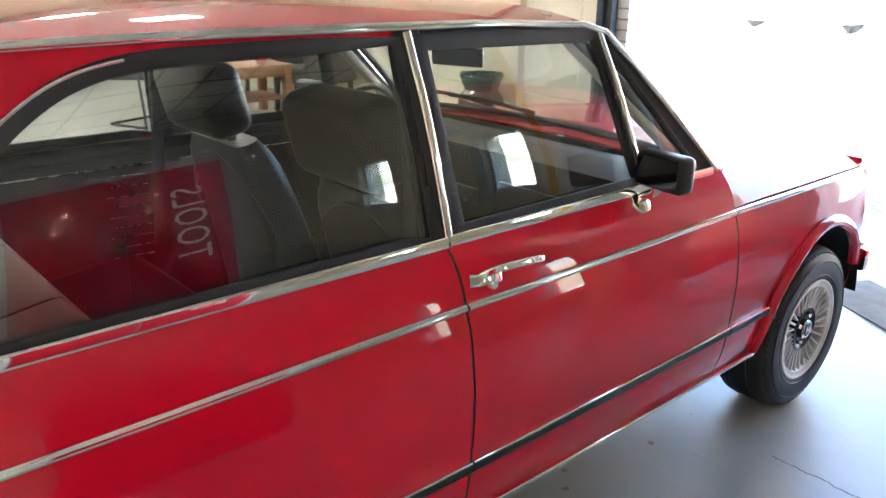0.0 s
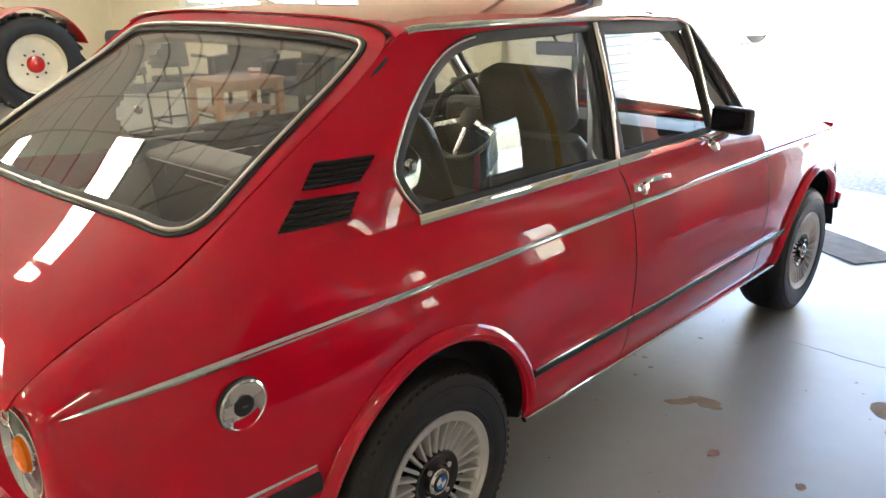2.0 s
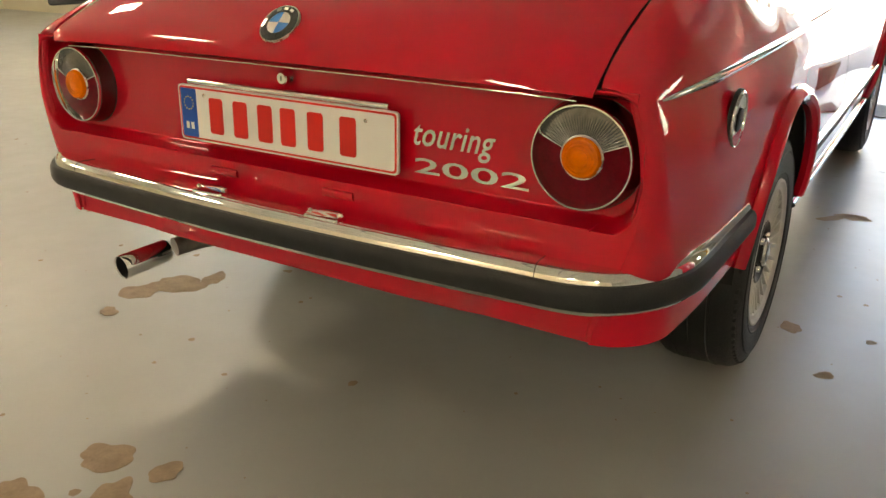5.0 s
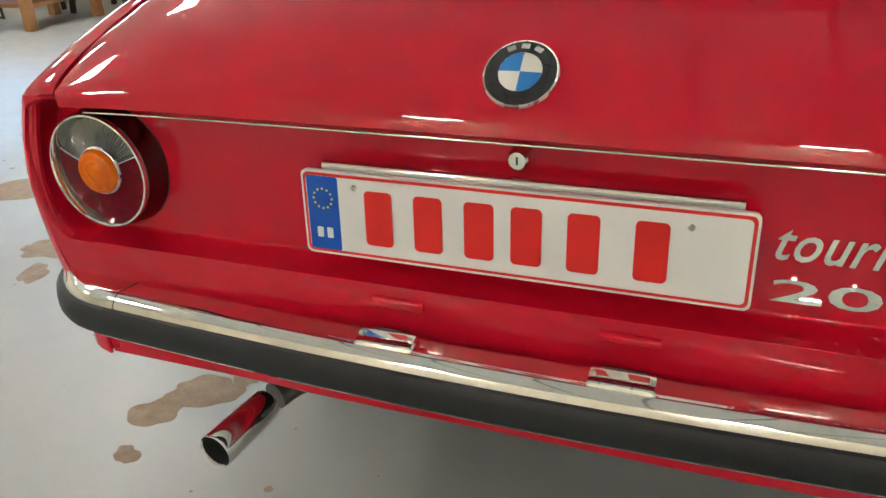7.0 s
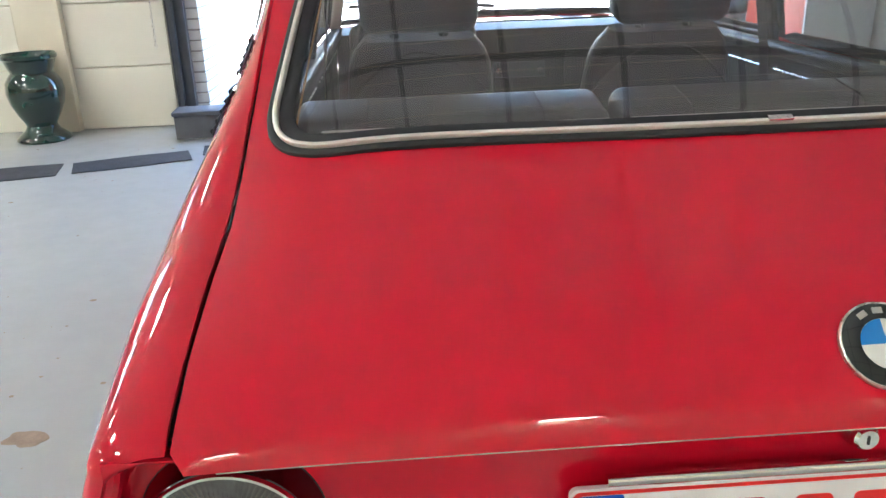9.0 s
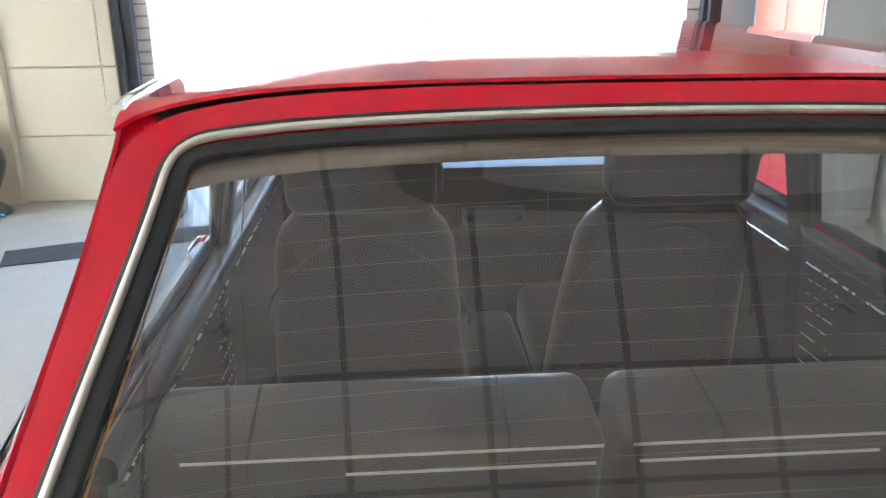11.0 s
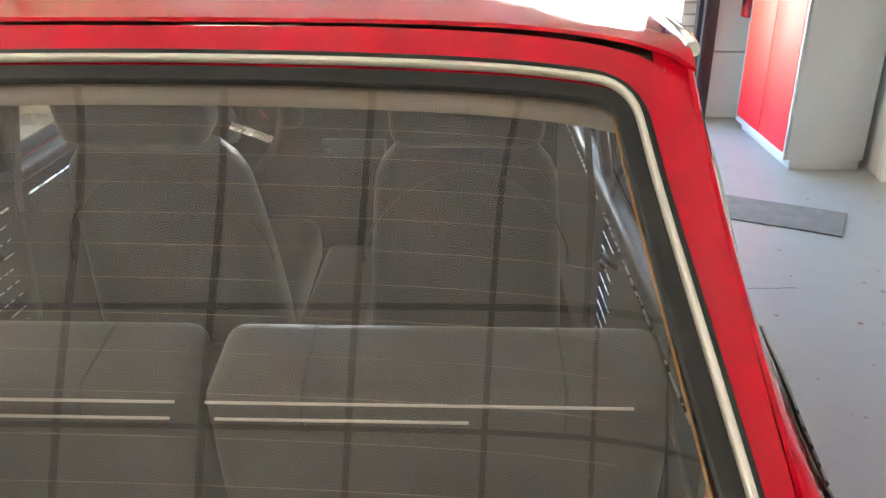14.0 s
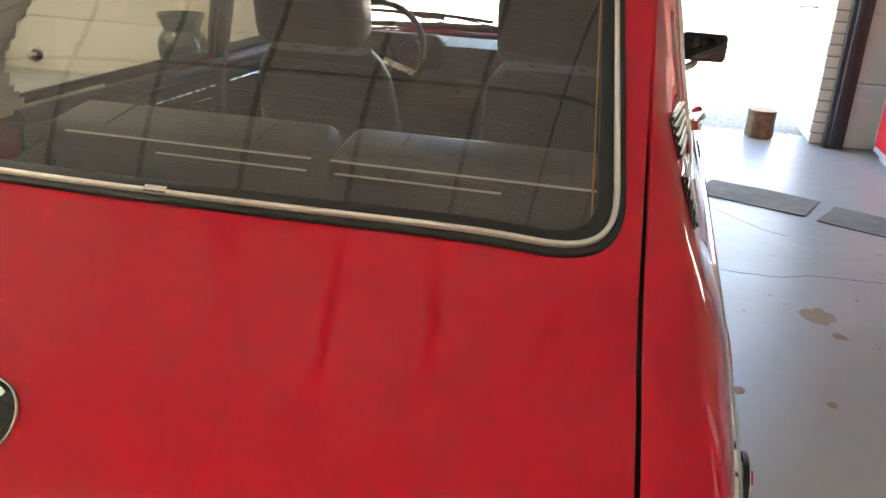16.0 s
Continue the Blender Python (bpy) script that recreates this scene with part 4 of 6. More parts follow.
for quad in ([(-0.243, 1.104), (-0.094, 1.102), (-0.147, 1.056), (-0.291, 1.058)], [(-0.314, 1.042), (-0.156, 1.035), (-0.196, 0.987), (-0.376, 0.992)]):
    vents = both("air_vent", sheet(lambda u, v: tuple(side_quad(quad, u, v, 0.0025)), 12, 8, flip=True), EMBLACK, car, "black louvred air vent", solid=0.002)
    for k in range(5):
        t = 0.06 + 0.88 * (k / 4)
        g = tube([side_quad(quad, s / 10, t, 0.004) for s in range(11)], [(-0.0042, 0.0), (-0.002, 0.003), (0.001, 0.0036), (0.0042, 0.0005)], up=(1, 0, 0.2))
        part("louvre", g, BLACKPL, vents[0])
        part("louvre", g.mirrored(), BLACKPL, vents[1])

# door furniture
def handle_geo():
    pts = [(0.905, 0.872, 0.004), (0.912, 0.874, 0.022), (0.94, 0.876, 0.034), (1.0, 0.875, 0.036), (1.055, 0.873, 0.033), (1.085, 0.871, 0.022), (1.092, 0.870, 0.004)]
    sm = smoothed(pts, False, 5)
    return tube([at_side(y, z, o) for y, z, o in sm], rrect(0.016, 0.009, 0.004, 3), up=(1, 0, 0.3))


for d, sg in zip(doors, (1, -1)):
    hg = handle_geo()
    h = part("door_handle", hg if sg > 0 else hg.mirrored(), CHROME, d, "chrome door handle")
    base = tube([at_side(0.878, 0.870, 0.006), at_side(0.905, 0.866, 0.010), at_side(0.955, 0.864, 0.010), at_side(0.962, 0.864, 0.005)], rrect(0.026, 0.014, 0.005, 3), up=(1, 0, 0.3))
    part("handle_base", base if sg > 0 else base.mirrored(), CHROME, h)
    lg = lathe([(0.010, 0), (0.010, 0.012), (0.008, 0.014), (0.0001, 0.014)], 24, Matrix.Translation(at_side(0.935, 0.855, 0.006)) @ pose(0, 0, 0, 0, 90, 0))
    part("door_lock", lg if sg > 0 else lg.mirrored(), SATIN, h)
    # mirror
    mm = pose(0.770, 1.495, 1.012, 0, 0, -8)
    mg = rbox(0.148, 0.055, 0.092, 0.020, 4, m=mm)
    mr = part("wing_mirror", mg if sg > 0 else mg.mirrored(), BLACKPL, d, "black wing mirror on a chrome foot")
    gl = rbox(0.128, 0.004, 0.074, 0.001, 1, m=mm @ pose(0, -0.0285, 0))
    part("mirror_glass", gl if sg > 0 else gl.mirrored(), DARKMIRROR, mr, "dark tinted mirror glass")
    ft = tube(smoothed([tuple(at_side(1.50, 0.925, 0.0)), tuple(at_side(1.50, 0.925, 0.015)), (0.745, 1.50, 0.955), (0.750, 1.497, 0.975)], False, 4), ring(0.013, 12), up=(0, 1, 0))
    part("mirror_foot", ft if sg > 0 else ft.mirrored(), CHROME, mr, "chrome mirror foot")
    fp = lathe([(0.032, 0), (0.030, 0.006), (0.015, 0.012), (0.0001, 0.012)], 28, Matrix.Translation(at_side(1.50, 0.920, 0.0)) @ pose(0, 0, 0, 0, 50, 0))
    part("mirror_plate", fp if sg > 0 else fp.mirrored(), CHROME, mr)

# ---- the car: hood, front, windscreen ----
hood_top = spline([(1.86, 0.962), (2.1, 0.958), (2.5, 0.935), (2.8, 0.900), (2.95, 0.865)])


def hood_fn(u, v):
    w = 2 * u - 1
    y = 1.908 + (2.865 - 1.908) * v + 0.02 * (1 - w * w) * (v - 0.5) * 2
    half = xt(y) - 0.006
    e = 1 - abs(w) ** 3.2
    return (half * w, y, zt(y) + 0.016 + (hood_top(y) - zt(y) - 0.016) * e + 0.012 * max(0, 1 - abs(abs(w) - 0.55) / 0.12) * (1 - 0.5 * v))


part("hood", sheet(hood_fn, 70, 50, flip=False), RED, car, "glossy red engine hood", solid=0.005)
part("scuttle", sheet(lambda u, v: ((2 * u - 1) * 0.69, 1.80 + 0.115 * v + 0.045 * (1 - (2 * u - 1) ** 2), 0.945 + 0.020 * (1 - (2 * u - 1) ** 2) - 0.004 * v), 30, 6), RED, car, "red scuttle panel below the windscreen", solid=0.005)


def front_fn(u, v):
    w = 2 * u - 1
    z = 0.40 + 0.44 * v
    return (0.70 * w, 2.865 + 0.04 * (1 - w * w) + 0.02 * math.sin(math.pi * v), z)


nose = part("nose_panel", sheet(front_fn, 40, 12, flip=True), RED, car, "red nose panel", solid=0.005)
part("grille", rbox(0.74, 0.03, 0.17, 0.01, m=pose(0, 2.91, 0.72)), BLACKPL, nose, "black grille")
for s in (-1, 1):
    hl = part("headlamp", lathe([(0.092, -0.03), (0.098, 0.02), (0.092, 0.03), (0.085, 0.026)], 40, pose(s * 0.55, 2.895, 0.72, -90, 0, 0)), CHROME, car, "round chrome headlamp")
    part("headlamp_glass", lathe([(0.086, 0.024), (0.05, 0.04), (0.0001, 0.046)], 40, pose(s * 0.55, 2.895, 0.72, -90, 0, 0)), CLEARLENS, hl)
    part("front_indicator", rbox(0.035, 0.10, 0.06, 0.012, 3, m=pose(s * 0.700, 2.845, 0.785)), AMBER, car, "amber corner indicator")
fb = [(-0.765, 2.86, 0.47), (-0.765, 2.89, 0.47), (-0.71, 2.965, 0.47), (-0.4, 3.0, 0.47), (0, 3.01, 0.47), (0.4, 3.0, 0.47), (0.71, 2.965, 0.47), (0.765, 2.89, 0.47), (0.765, 2.86, 0.47)]
part("front_bumper", tube(smoothed(fb, False, 5), rrect(0.03, 0.085, 0.012, 3)), CHROME, car, "chrome front bumper")
part("front_valance", rbox(1.26, 0.08, 0.10, 0.03, m=pose(0, 2.80, 0.42)), RED, car, "red front valance")


def screen(u, v, lift=0.0):
    w = 2 * u - 1
    xbot, xtop = 0.655, 0.555
    b = Vector((xbot * w, 1.845 + 0.095 * (1 - w * w), 0.960 + 0.012 * (1 - w * w)))
    t = Vector((xtop * w, 1.385 + 0.04 * (1 - w * w), 1.345 + 0.030 * (1 - w * w)))
    p = b.lerp(t, v)
    return p + Vector((0, 0.5, 0.6)) * (0.03 * math.sin(math.pi * v) * (1 - 0.5 * w * w) + lift)


ws = part("windscreen", sheet(lambda u, v: tuple(screen(u, v)), 24, 14), GLASS, car, "clear windscreen")
ws.visible_shadow = False
edge = [screen(i / 20, 0) for i in range(21)] + [screen(1, i / 10) for i in range(1, 11)] + [screen(1 - i / 20, 1) for i in range(1, 21)] + [screen(0, 1 - i / 10) for i in range(1, 10)]
seal = part("windscreen_seal", tube([p - Vector((0, 0.020, 0.030)) * max(0.0, min(1.0, (p.z - 1.24) / 0.09)) for p in edge], rrect(0.024, 0.018, 0.006, 2), up=(0, 0.6, 0.8), closed=True), RUBBER, car, "black rubber windscreen seal")
for s in (-1, 1):
    g = tube([(s * (0.672 - 0.095 * v), 1.825 - 0.47 * v, 0.955 + 0.362 * v) for v in [i / 10 for i in range(11)]], rrect(0.030, 0.030, 0.010, 3), up=(0, 0.6, 0.8))
    part("windscreen_pillar", g, BLACKPL, car, "dark windscreen pillar")
    part("pillar_lining", tube([(s * (0.655 - 0.095 * v), 1.805 - 0.46 * v, 0.945 + 0.375 * v) for v in [i / 10 for i in range(11)]], rrect(0.040, 0.030, 0.01, 3), up=(0, 0.6, 0.8)), HEADLINER, car)
    arm = part("wiper", tube([(s * 0.1 - 0.10, 1.935, 0.975), (s * 0.1 - 0.25, 1.90, 1.005), (s * 0.1 - 0.33, 1.885, 1.012)], rrect(0.008, 0.006, 0.002, 2)), BLACKPL, car, "black wiper arm")
    part("wiper_blade", tube([(s * 0.1 - 0.12, 1.90, 1.0), (s * 0.1 - 0.33, 1.875, 1.018), (s * 0.1 - 0.5, 1.845, 1.02)], rrect(0.006, 0.014, 0.002, 2)), RUBBER, arm)


# ---- wheels ----
def build_wheel(m, name="wheel"):
    """A wheel whose outer face looks along m's local z."""
    w = new(name)
    w.parent = car
    w.matrix_basis = m
    w["label"] = "silver multi-spoke alloy wheel with a black tyre"
    tp = [(0.170, 0.0), (0.178, 0.012), (0.190, 0.019), (0.215, 0.023), (0.245, 0.0225), (0.268, 0.016), (0.284, 0.004), (0.292, -0.012), (0.2945, -0.03), (0.2955, -0.085), (0.2945, -0.14), (0.290, -0.158), (0.275, -0.178), (0.24, -0.188), (0.20, -0.185), (0.172, -0.175)]
    tyre = part("tyre", lathe(tp, 72), TYRE, w, "black rubber tyre", sharp=40)
    for h in (-0.045, -0.085, -0.125):
        part("tread_groove", lathe([(0.2962, h - 0.004), (0.2925, h), (0.2962, h + 0.004)], 72), EMBLACK, tyre)
    g = Geo()
    blk = rbox(0.0045, 0.012, 0.032, 0.001, 1)
    for i in range(72):
        a = 360 / 72 * i
        g.add(blk.moved(pose(0, 0, 0, 0, 0, a) @ pose(0.2815, 0, -0.001, 0, -24, 0)).v, blk.f)
    part("tread_block", g, TYRE, tyre, "shoulder tread blocks")
    part("sidewall_rib", lathe([(0.2475, 0.0222), (0.250, 0.0245), (0.2525, 0.0218)], 72), TYRE, tyre)
    part("sidewall_rib", lathe([(0.196, 0.0195), (0.199, 0.0225), (0.202, 0.0212)], 72), TYRE, tyre)
    part("rim", lathe([(0.174, 0.008), (0.1835, 0.0165), (0.1825, 0.0205), (0.177, 0.0210), (0.171, 0.0165), (0.166, 0.0150), (0.1585, 0.0150), (0.1555, 0.012), (0.153, 0.002), (0.151, -0.03)], 72), ALLOY, w, "silver painted alloy rim")
    part("rim_barrel", lathe([(0.1562, -0.029), (0.150, -0.10), (0.150, -0.15)], 72), UNDER, w, "dark inner rim")
    part("brake_disc", lathe([(0.152, -0.105), (0.06, -0.10), (0.02, -0.09), (0.0001, -0.09)], 48), UNDER, w, "dark wheel well")
    sp = tube([(0.0785, 0, 0.003), (0.085, 0, 0.003), (0.105, 0, 0.005), (0.135, 0, 0.0085), (0.150, 0, 0.011), (0.157, 0, 0.0125)], [(-0.0030, -0.026), (-0.0046, -0.003), (-0.0030, 0.0015), (0.0030, 0.0015), (0.0046, -0.003), (0.0030, -0.026)], up=(0, 0, 1))
    first = None
    for i in range(28):
        mm = pose(0, 0, 0, 0, 0, 360 / 28 * i + 4)
        if first is None:
            first = part("spoke", sp, ALLOY, w, "", matrix=mm)
        else:
            o = new("spoke", first.data)
            o.parent, o.matrix_basis = w, mm
    part("hub_ring", lathe([(0.060, -0.003), (0.066, 0.003), (0.076, 0.0065), (0.0795, 0.004), (0.0805, -0.03)], 48), BLACKPL, w, "black hub ring")
    hub = part("hub", lathe([(0.0665, 0.000), (0.060, -0.003), (0.036, -0.005), (0.034, -0.001), (0.033, 0.010), (0.030, 0.014), (0.0001, 0.015)], 48), BLACKPL, w, "black wheel hub")
    part("cap_rim", lathe([(0.034, 0.004), (0.0345, 0.012), (0.0325, 0.0150), (0.0295, 0.0145)], 40), CHROME, hub, "chrome rim of the hub cap")
    roundel(pose(0, 0, 0.0135), 0.028, hub)
    bolt = None
    for i in range(4):
        mm = pose(0, 0, 0, 0, 0, 90 * i + 30) @ pose(0.049, 0, -0.004)
        if bolt is None:
            bolt = part("wheel_bolt", lathe([(0.009, 0), (0.009, 0.012), (0.0075, 0.016), (0.0001, 0.0175)], 12), CHROME, w, "", matrix=mm)
        else:
            o = new("wheel_bolt", bolt.data)
            o.parent, o.matrix_basis = w, mm
    return w


def right_wheel(y, turn=0.0, spin=0.0):
    return pose(0.748, y, 0.293) @ Euler((0, 0, radians(turn))).to_matrix().to_4x4() @ Matrix.Rotation(radians(90), 4, "Y") @ pose(0, 0, 0, 0, 0, spin)


def left_wheel(y, turn=0.0, spin=0.0):
    return pose(-0.748, y, 0.293) @ Euler((0, 0, radians(turn))).to_matrix().to_4x4() @ Matrix.Rotation(radians(-90), 4, "Y") @ pose(0, 0, 0, 0, 0, spin)


build_wheel(right_wheel(0.0, 0, 10))
build_wheel(right_wheel(2.5, 0, 35))
build_wheel(left_wheel(0.0, 0, 25))
build_wheel(left_wheel(2.5, 0, 50))

# ---- car interior ----


def block_(x0, x1, y0, y1, z0, z1):
    return rbox(x1 - x0, y1 - y0, z1 - z0, 0.0, 1, pose((x0 + x1) / 2, (y0 + y1) / 2, (z0 + z1) / 2))



def cushion(w, d, h, r, m, bulgev=0.02):
    """A padded block, w by d by h, with soft edges and a crowned top."""
    bm = bmesh.new()
    bmesh.ops.create_cube(bm, size=1)
    bmesh.ops.scale(bm, vec=(w, d, h), verts=bm.verts)
    bmesh.ops.bevel(bm, geom=bm.edges[:], offset=r, segments=5, affect="EDGES", profile=0.5)
    g = Geo()
    bm.verts.index_update()
    g.v = [tuple(v.co) for v in bm.verts]
    g.f = [tuple(v.index for v in f.verts) for f in bm.faces]
    bm.free()
    return g.moved(m)


def loft_back(wb, wt, h, th, r=0.05, n=16):
    """A seat back, narrower at the top, leaning by its own matrix: x across, y thickness, z up."""
    g = Geo()
    rows = 14
    for i in range(rows + 1):
        s = i / rows
        k = math.sqrt(max(0.0, 1 - max(0.0, (s - 0.82) / 0.18) ** 2.4)) if s < 1 else 0.45
        w = (wb + (wt - wb) * s**1.3) * (0.62 + 0.38 * k) if s > 0.8 else (wb + (wt - wb) * s**1.3)
        t = th * (1 - 0.25 * s) * (0.35 + 0.65 * k)
        g.v += [(x, y + 0.012 * math.sin(math.pi * s), h * s) for x, y in rrect(w, t, min(r, t * 0.45), 4)]
    k = len(rrect(1, 1, 0.1, 4))
    for i in range(rows):
        for c in range(k):
            d = (c + 1) % k
            g.f.append((i * k + c, i * k + d, (i + 1) * k + d, (i + 1) * k + c))
    g.f.append(tuple(range(k - 1, -1, -1)))
    g.f.append(tuple(rows * k + c for c in range(k)))
    return g


def front_seat(x):
    seat = new("front_seat")
    seat.parent = car
    seat["label"] = "black vinyl front seat with a headrest"
    lean = pose(x, 1.08, 0.412, 16, 0, 0)
    part("backrest", loft_back(0.50, 0.40, 0.60, 0.15).moved(lean), VINYL, seat, "black vinyl backrest")
    part("seat_cushion", cushion(0.50, 0.52, 0.16, 0.05, pose(x, 1.33, 0.45, 6, 0, 0)), VINYL, seat, "black vinyl seat cushion")
    part("headrest", cushion(0.330, 0.135, 0.200, 0.042, pose(x, 0.857, 1.108, 14, 0, 0)), VINYL, seat, "thick black headrest")
    for dx in (-0.07, 0.07):
        part("headrest_post", tube([(x + dx, 0.905, 0.97), (x + dx, 0.88, 1.04)], ring(0.006, 10), up=(1, 0, 0)), CHROME, seat, "chrome headrest post")
        part("headrest_socket", lathe([(0.014, 0), (0.014, 0.008), (0.007, 0.010)], 14, pose(x + dx, 0.906, 0.990, 14)), BLACKPL, seat)
    part("backrest_piping", tube([lean @ Vector((0.245 * math.cos(a) * (1 - 0.22 * max(0, math.sin(a)) ** 2), -0.052, 0.30 + 0.27 * math.sin(a))) for a in [math.pi * i / 24 for i in range(25)]], ring(0.004, 6), up=(0, 1, 0)), BLACKPL, seat)


front_seat(0.355)
front_seat(-0.355)

# rear bench: two backs with a gap between them
bench = new("rear_bench")
bench.parent = car
bench["label"] = "dark grey rear bench with a split back"
for x0, x1 in ((-0.63, -0.012), (0.012, 0.63)):
    w = x1 - x0
    b = part("bench_back", cushion(w, 0.165, 0.52, 0.030, pose(0, 0.20, 0.416, 9, 0, 0) @ pose((x0 + x1) / 2, 0, 0.262)), VINYL2, bench, "dark grey bench back")
    sg = 1 if x0 > 0 else -1
    for xs in (0.145, 0.485):
        part("seam_piping", tube([pose(sg * xs, 0.20, 0.416, 9, 0, 0) @ Vector((0, yy, zz)) for yy, zz in ((-0.083, 0.47), (-0.083, 0.492), (-0.077, 0.508), (-0.066, 0.518), (-0.052, 0.5225), (0.052, 0.5225), (0.066, 0.518), (0.083, 0.49))], ring(0.0022, 6), up=(1, 0, 0)), VINYL, b)
    for dy, dz, xa, xe in ((-0.0815, 0.507, 0.02, 0.57), (-0.0860, 0.482, 0.03, 0.36)):
        part("bright_piping", tube([pose(0, 0.20, 0.416, 9, 0, 0) @ Vector((sg * (xa + (xe - xa) * i / 12), dy, dz)) for i in range(13)], ring(0.0023, 6), up=(0, 1, 0)), TRIMW, b, "thin bright trim line")
    part("bench_cushion", cushion(w, 0.48, 0.16, 0.05, pose((x0 + x1) / 2, 0.50, 0.50, 6, 0, 0)), VINYL, bench, "black bench cushion")
part("luggage_floor", sheet(lambda u, v: ((2 * u - 1) * 0.60, -0.80 + 0.95 * v, 0.60 + 0.01 * math.sin(6 * u)), 12, 8), CARPET, car, "dark carpeted luggage floor", solid=0.02)
for s in (-1, 1):
    part("luggage_side_lining", sheet(lambda u, v: (s * (0.655 - 0.04 * v), -0.80 + 0.95 * u, 0.58 + 0.33 * v * (0.35 + 0.65 * u)), 16, 6, flip=s > 0), CARPET, car, solid=0.006)
    card = part("side_lining", sheet(lambda u, v: (s * (0.668 - 0.012 * v), 0.02 + 1.80 * u, 0.33 + 0.600 * v), 30, 10, flip=s > 0), VINYL, car, "black side lining with bright trim lines", solid=0.010)
    part("lining_roll", tube([(s * 0.655, 0.0 + 1.82 * i / 20, 0.925) for i in range(21)], rrect(0.045, 0.04, 0.015, 3)), VINYL, card, "padded black window sill roll")
    part("bright_line", tube([(s * 0.651, 0.05 + 0.76 * i / 10, 0.868) for i in range(11)], ring(0.0025, 6)), SATIN, card)
    part("bright_line", tube([(s * 0.651, 0.90 + 0.85 * i / 10, 0.868) for i in range(11)], ring(0.0025, 6)), SATIN, card)
    for k in range(9):
        part("lining_rib", tube([(s * 0.650, 0.66 + 0.015 * (k % 2), 0.84 - 0.033 * k), (s * 0.650, 0.79, 0.835 - 0.033 * k)], ring(0.0012, 5)), SATIN, card)
    part("arm_pull", tube(smoothed([(s * 0.650, 0.60, 0.835), (s * 0.632, 0.615, 0.845), (s * 0.630, 0.66, 0.838), (s * 0.630, 0.72, 0.80), (s * 0.650, 0.74, 0.775)], False, 5), rrect(0.012, 0.010, 0.004, 2), up=(1, 0, 0)), BLACKPL, card, "black arm pull")
    belt = part("seat_belt", tube([(s * 0.565, 0.855, 1.29), (s * 0.60, 0.84, 1.10), (s * 0.625, 0.82, 0.90), (s * 0.63, 0.80, 0.60)], rrect(0.042, 0.002, 0.0008, 1), up=(1, 0.2, 0)), BLACKPL, car, "black seat belt")
    part("belt_buckle", rbox(0.022, 0.012, 0.05, 0.004, m=pose(s * 0.572, 0.850, 1.25)), SATIN, belt)
    part("door_pillar_lining", tube([(s * 0.662, 0.86, 0.93), (s * 0.580, 0.835, 1.335)], rrect(0.065, 0.018, 0.006, 2), up=(1, 0, 0.2)), BLACKPL, car, "dark pillar lining")
    # lining of the rear roof pillar
    g = flank(-0.55, 0.30, 60, [(2, 3, 24)], [[(y + 0.012, z) for y, z in QWIN]])
    g.v = [(x - 0.028, y, z - 0.006) for x, y, z in g.v]
    g.f = [q for q in g.f if min(g.v[i][1] for i in q) > -0.5]
    part("pillar_cover", g if s > 0 else g.mirrored(), HEADLINER, car, "cream pillar cover")
    part("window_latch", lathe([(0.014, 0), (0.015, 0.012), (0.010, 0.020), (0.0001, 0.021)], 20, pose(s * 0.632, 0.045, 1.055, 0, -90 * s, 0)), CHROME, car, "round chrome window latch")

part("firewall", block_(-0.66, 0.66, 1.86, 1.88, 0.25, 0.945), CARPET, car, "dark bulkhead")
part("cabin_floor", block_(-0.66, 0.66, 0.30, 1.86, 0.300, 0.325), CARPET, car, "black carpeted cabin floor")
dash = new("dashboard")
dash.parent = car
dash["label"] = "black dashboard with round gauges"
dpath = [(-0.62 + 1.24 * i / 20, 1.68, 0.87) for i in range(21)]
part("dash_pad", tube(dpath, [(-0.17, 0.045), (-0.12, 0.075), (0.0, 0.085), (0.13, 0.07), (0.15, 0.03), (0.14, -0.05), (0.10, -0.16), (-0.16, -0.16)]), BLACKPL, dash, "padded black dash top")
part("instrument_hood", cushion(0.46, 0.20, 0.13, 0.04, pose(-0.36, 1.60, 0.905, -8, 0, 0)), BLACKPL, dash, "black instrument hood")
for dx in (-0.12, 0.0, 0.12):
    ga = part("gauge", lathe([(0.052, 0), (0.054, 0.006), (0.050, 0.010), (0.047, 0.007), (0.0001, 0.006)], 36, pose(-0.36 + dx, 1.497, 0.905, 82, 0, 0)), BLACKPL, dash, "round gauge")
    part("gauge_needle", rbox(0.003, 0.035, 0.001, 0, m=pose(-0.36 + dx, 1.488, 0.905, 82, 0, 0) @ pose(0, 0, 0.004, 0, 0, 40 * dx / 0.12)), mat("gauge_red", (0.6, 0.05, 0.02), 0.5) if dx < -0.1 else bpy.data.materials["gauge_red"], ga)
part("radio", rbox(0.19, 0.03, 0.055, 0.006, m=pose(0.02, 1.50, 0.80, -8, 0, 0)), DARKSTEEL, dash, "grey radio face")
for dx in (-0.075, 0.075):
    part("radio_knob", lathe([(0.012, 0), (0.011, 0.014), (0.0001, 0.015)], 18, pose(0.02 + dx, 1.487, 0.80, 90, 0, 0)), CHROME, dash)
part("glovebox_lid", rbox(0.38, 0.02, 0.13, 0.008, m=pose(0.38, 1.515, 0.80, -8, 0, 0)), BLACKPL, dash)
part("centre_console", cushion(0.18, 0.55, 0.20, 0.03, pose(0.0, 1.30, 0.36)), BLACKPL, dash)
sw = new("steering_wheel")
sw.parent = car
sw["label"] = "thin black steering wheel"
swm = pose(-0.36, 1.40, 0.915, 62, 0, 0)
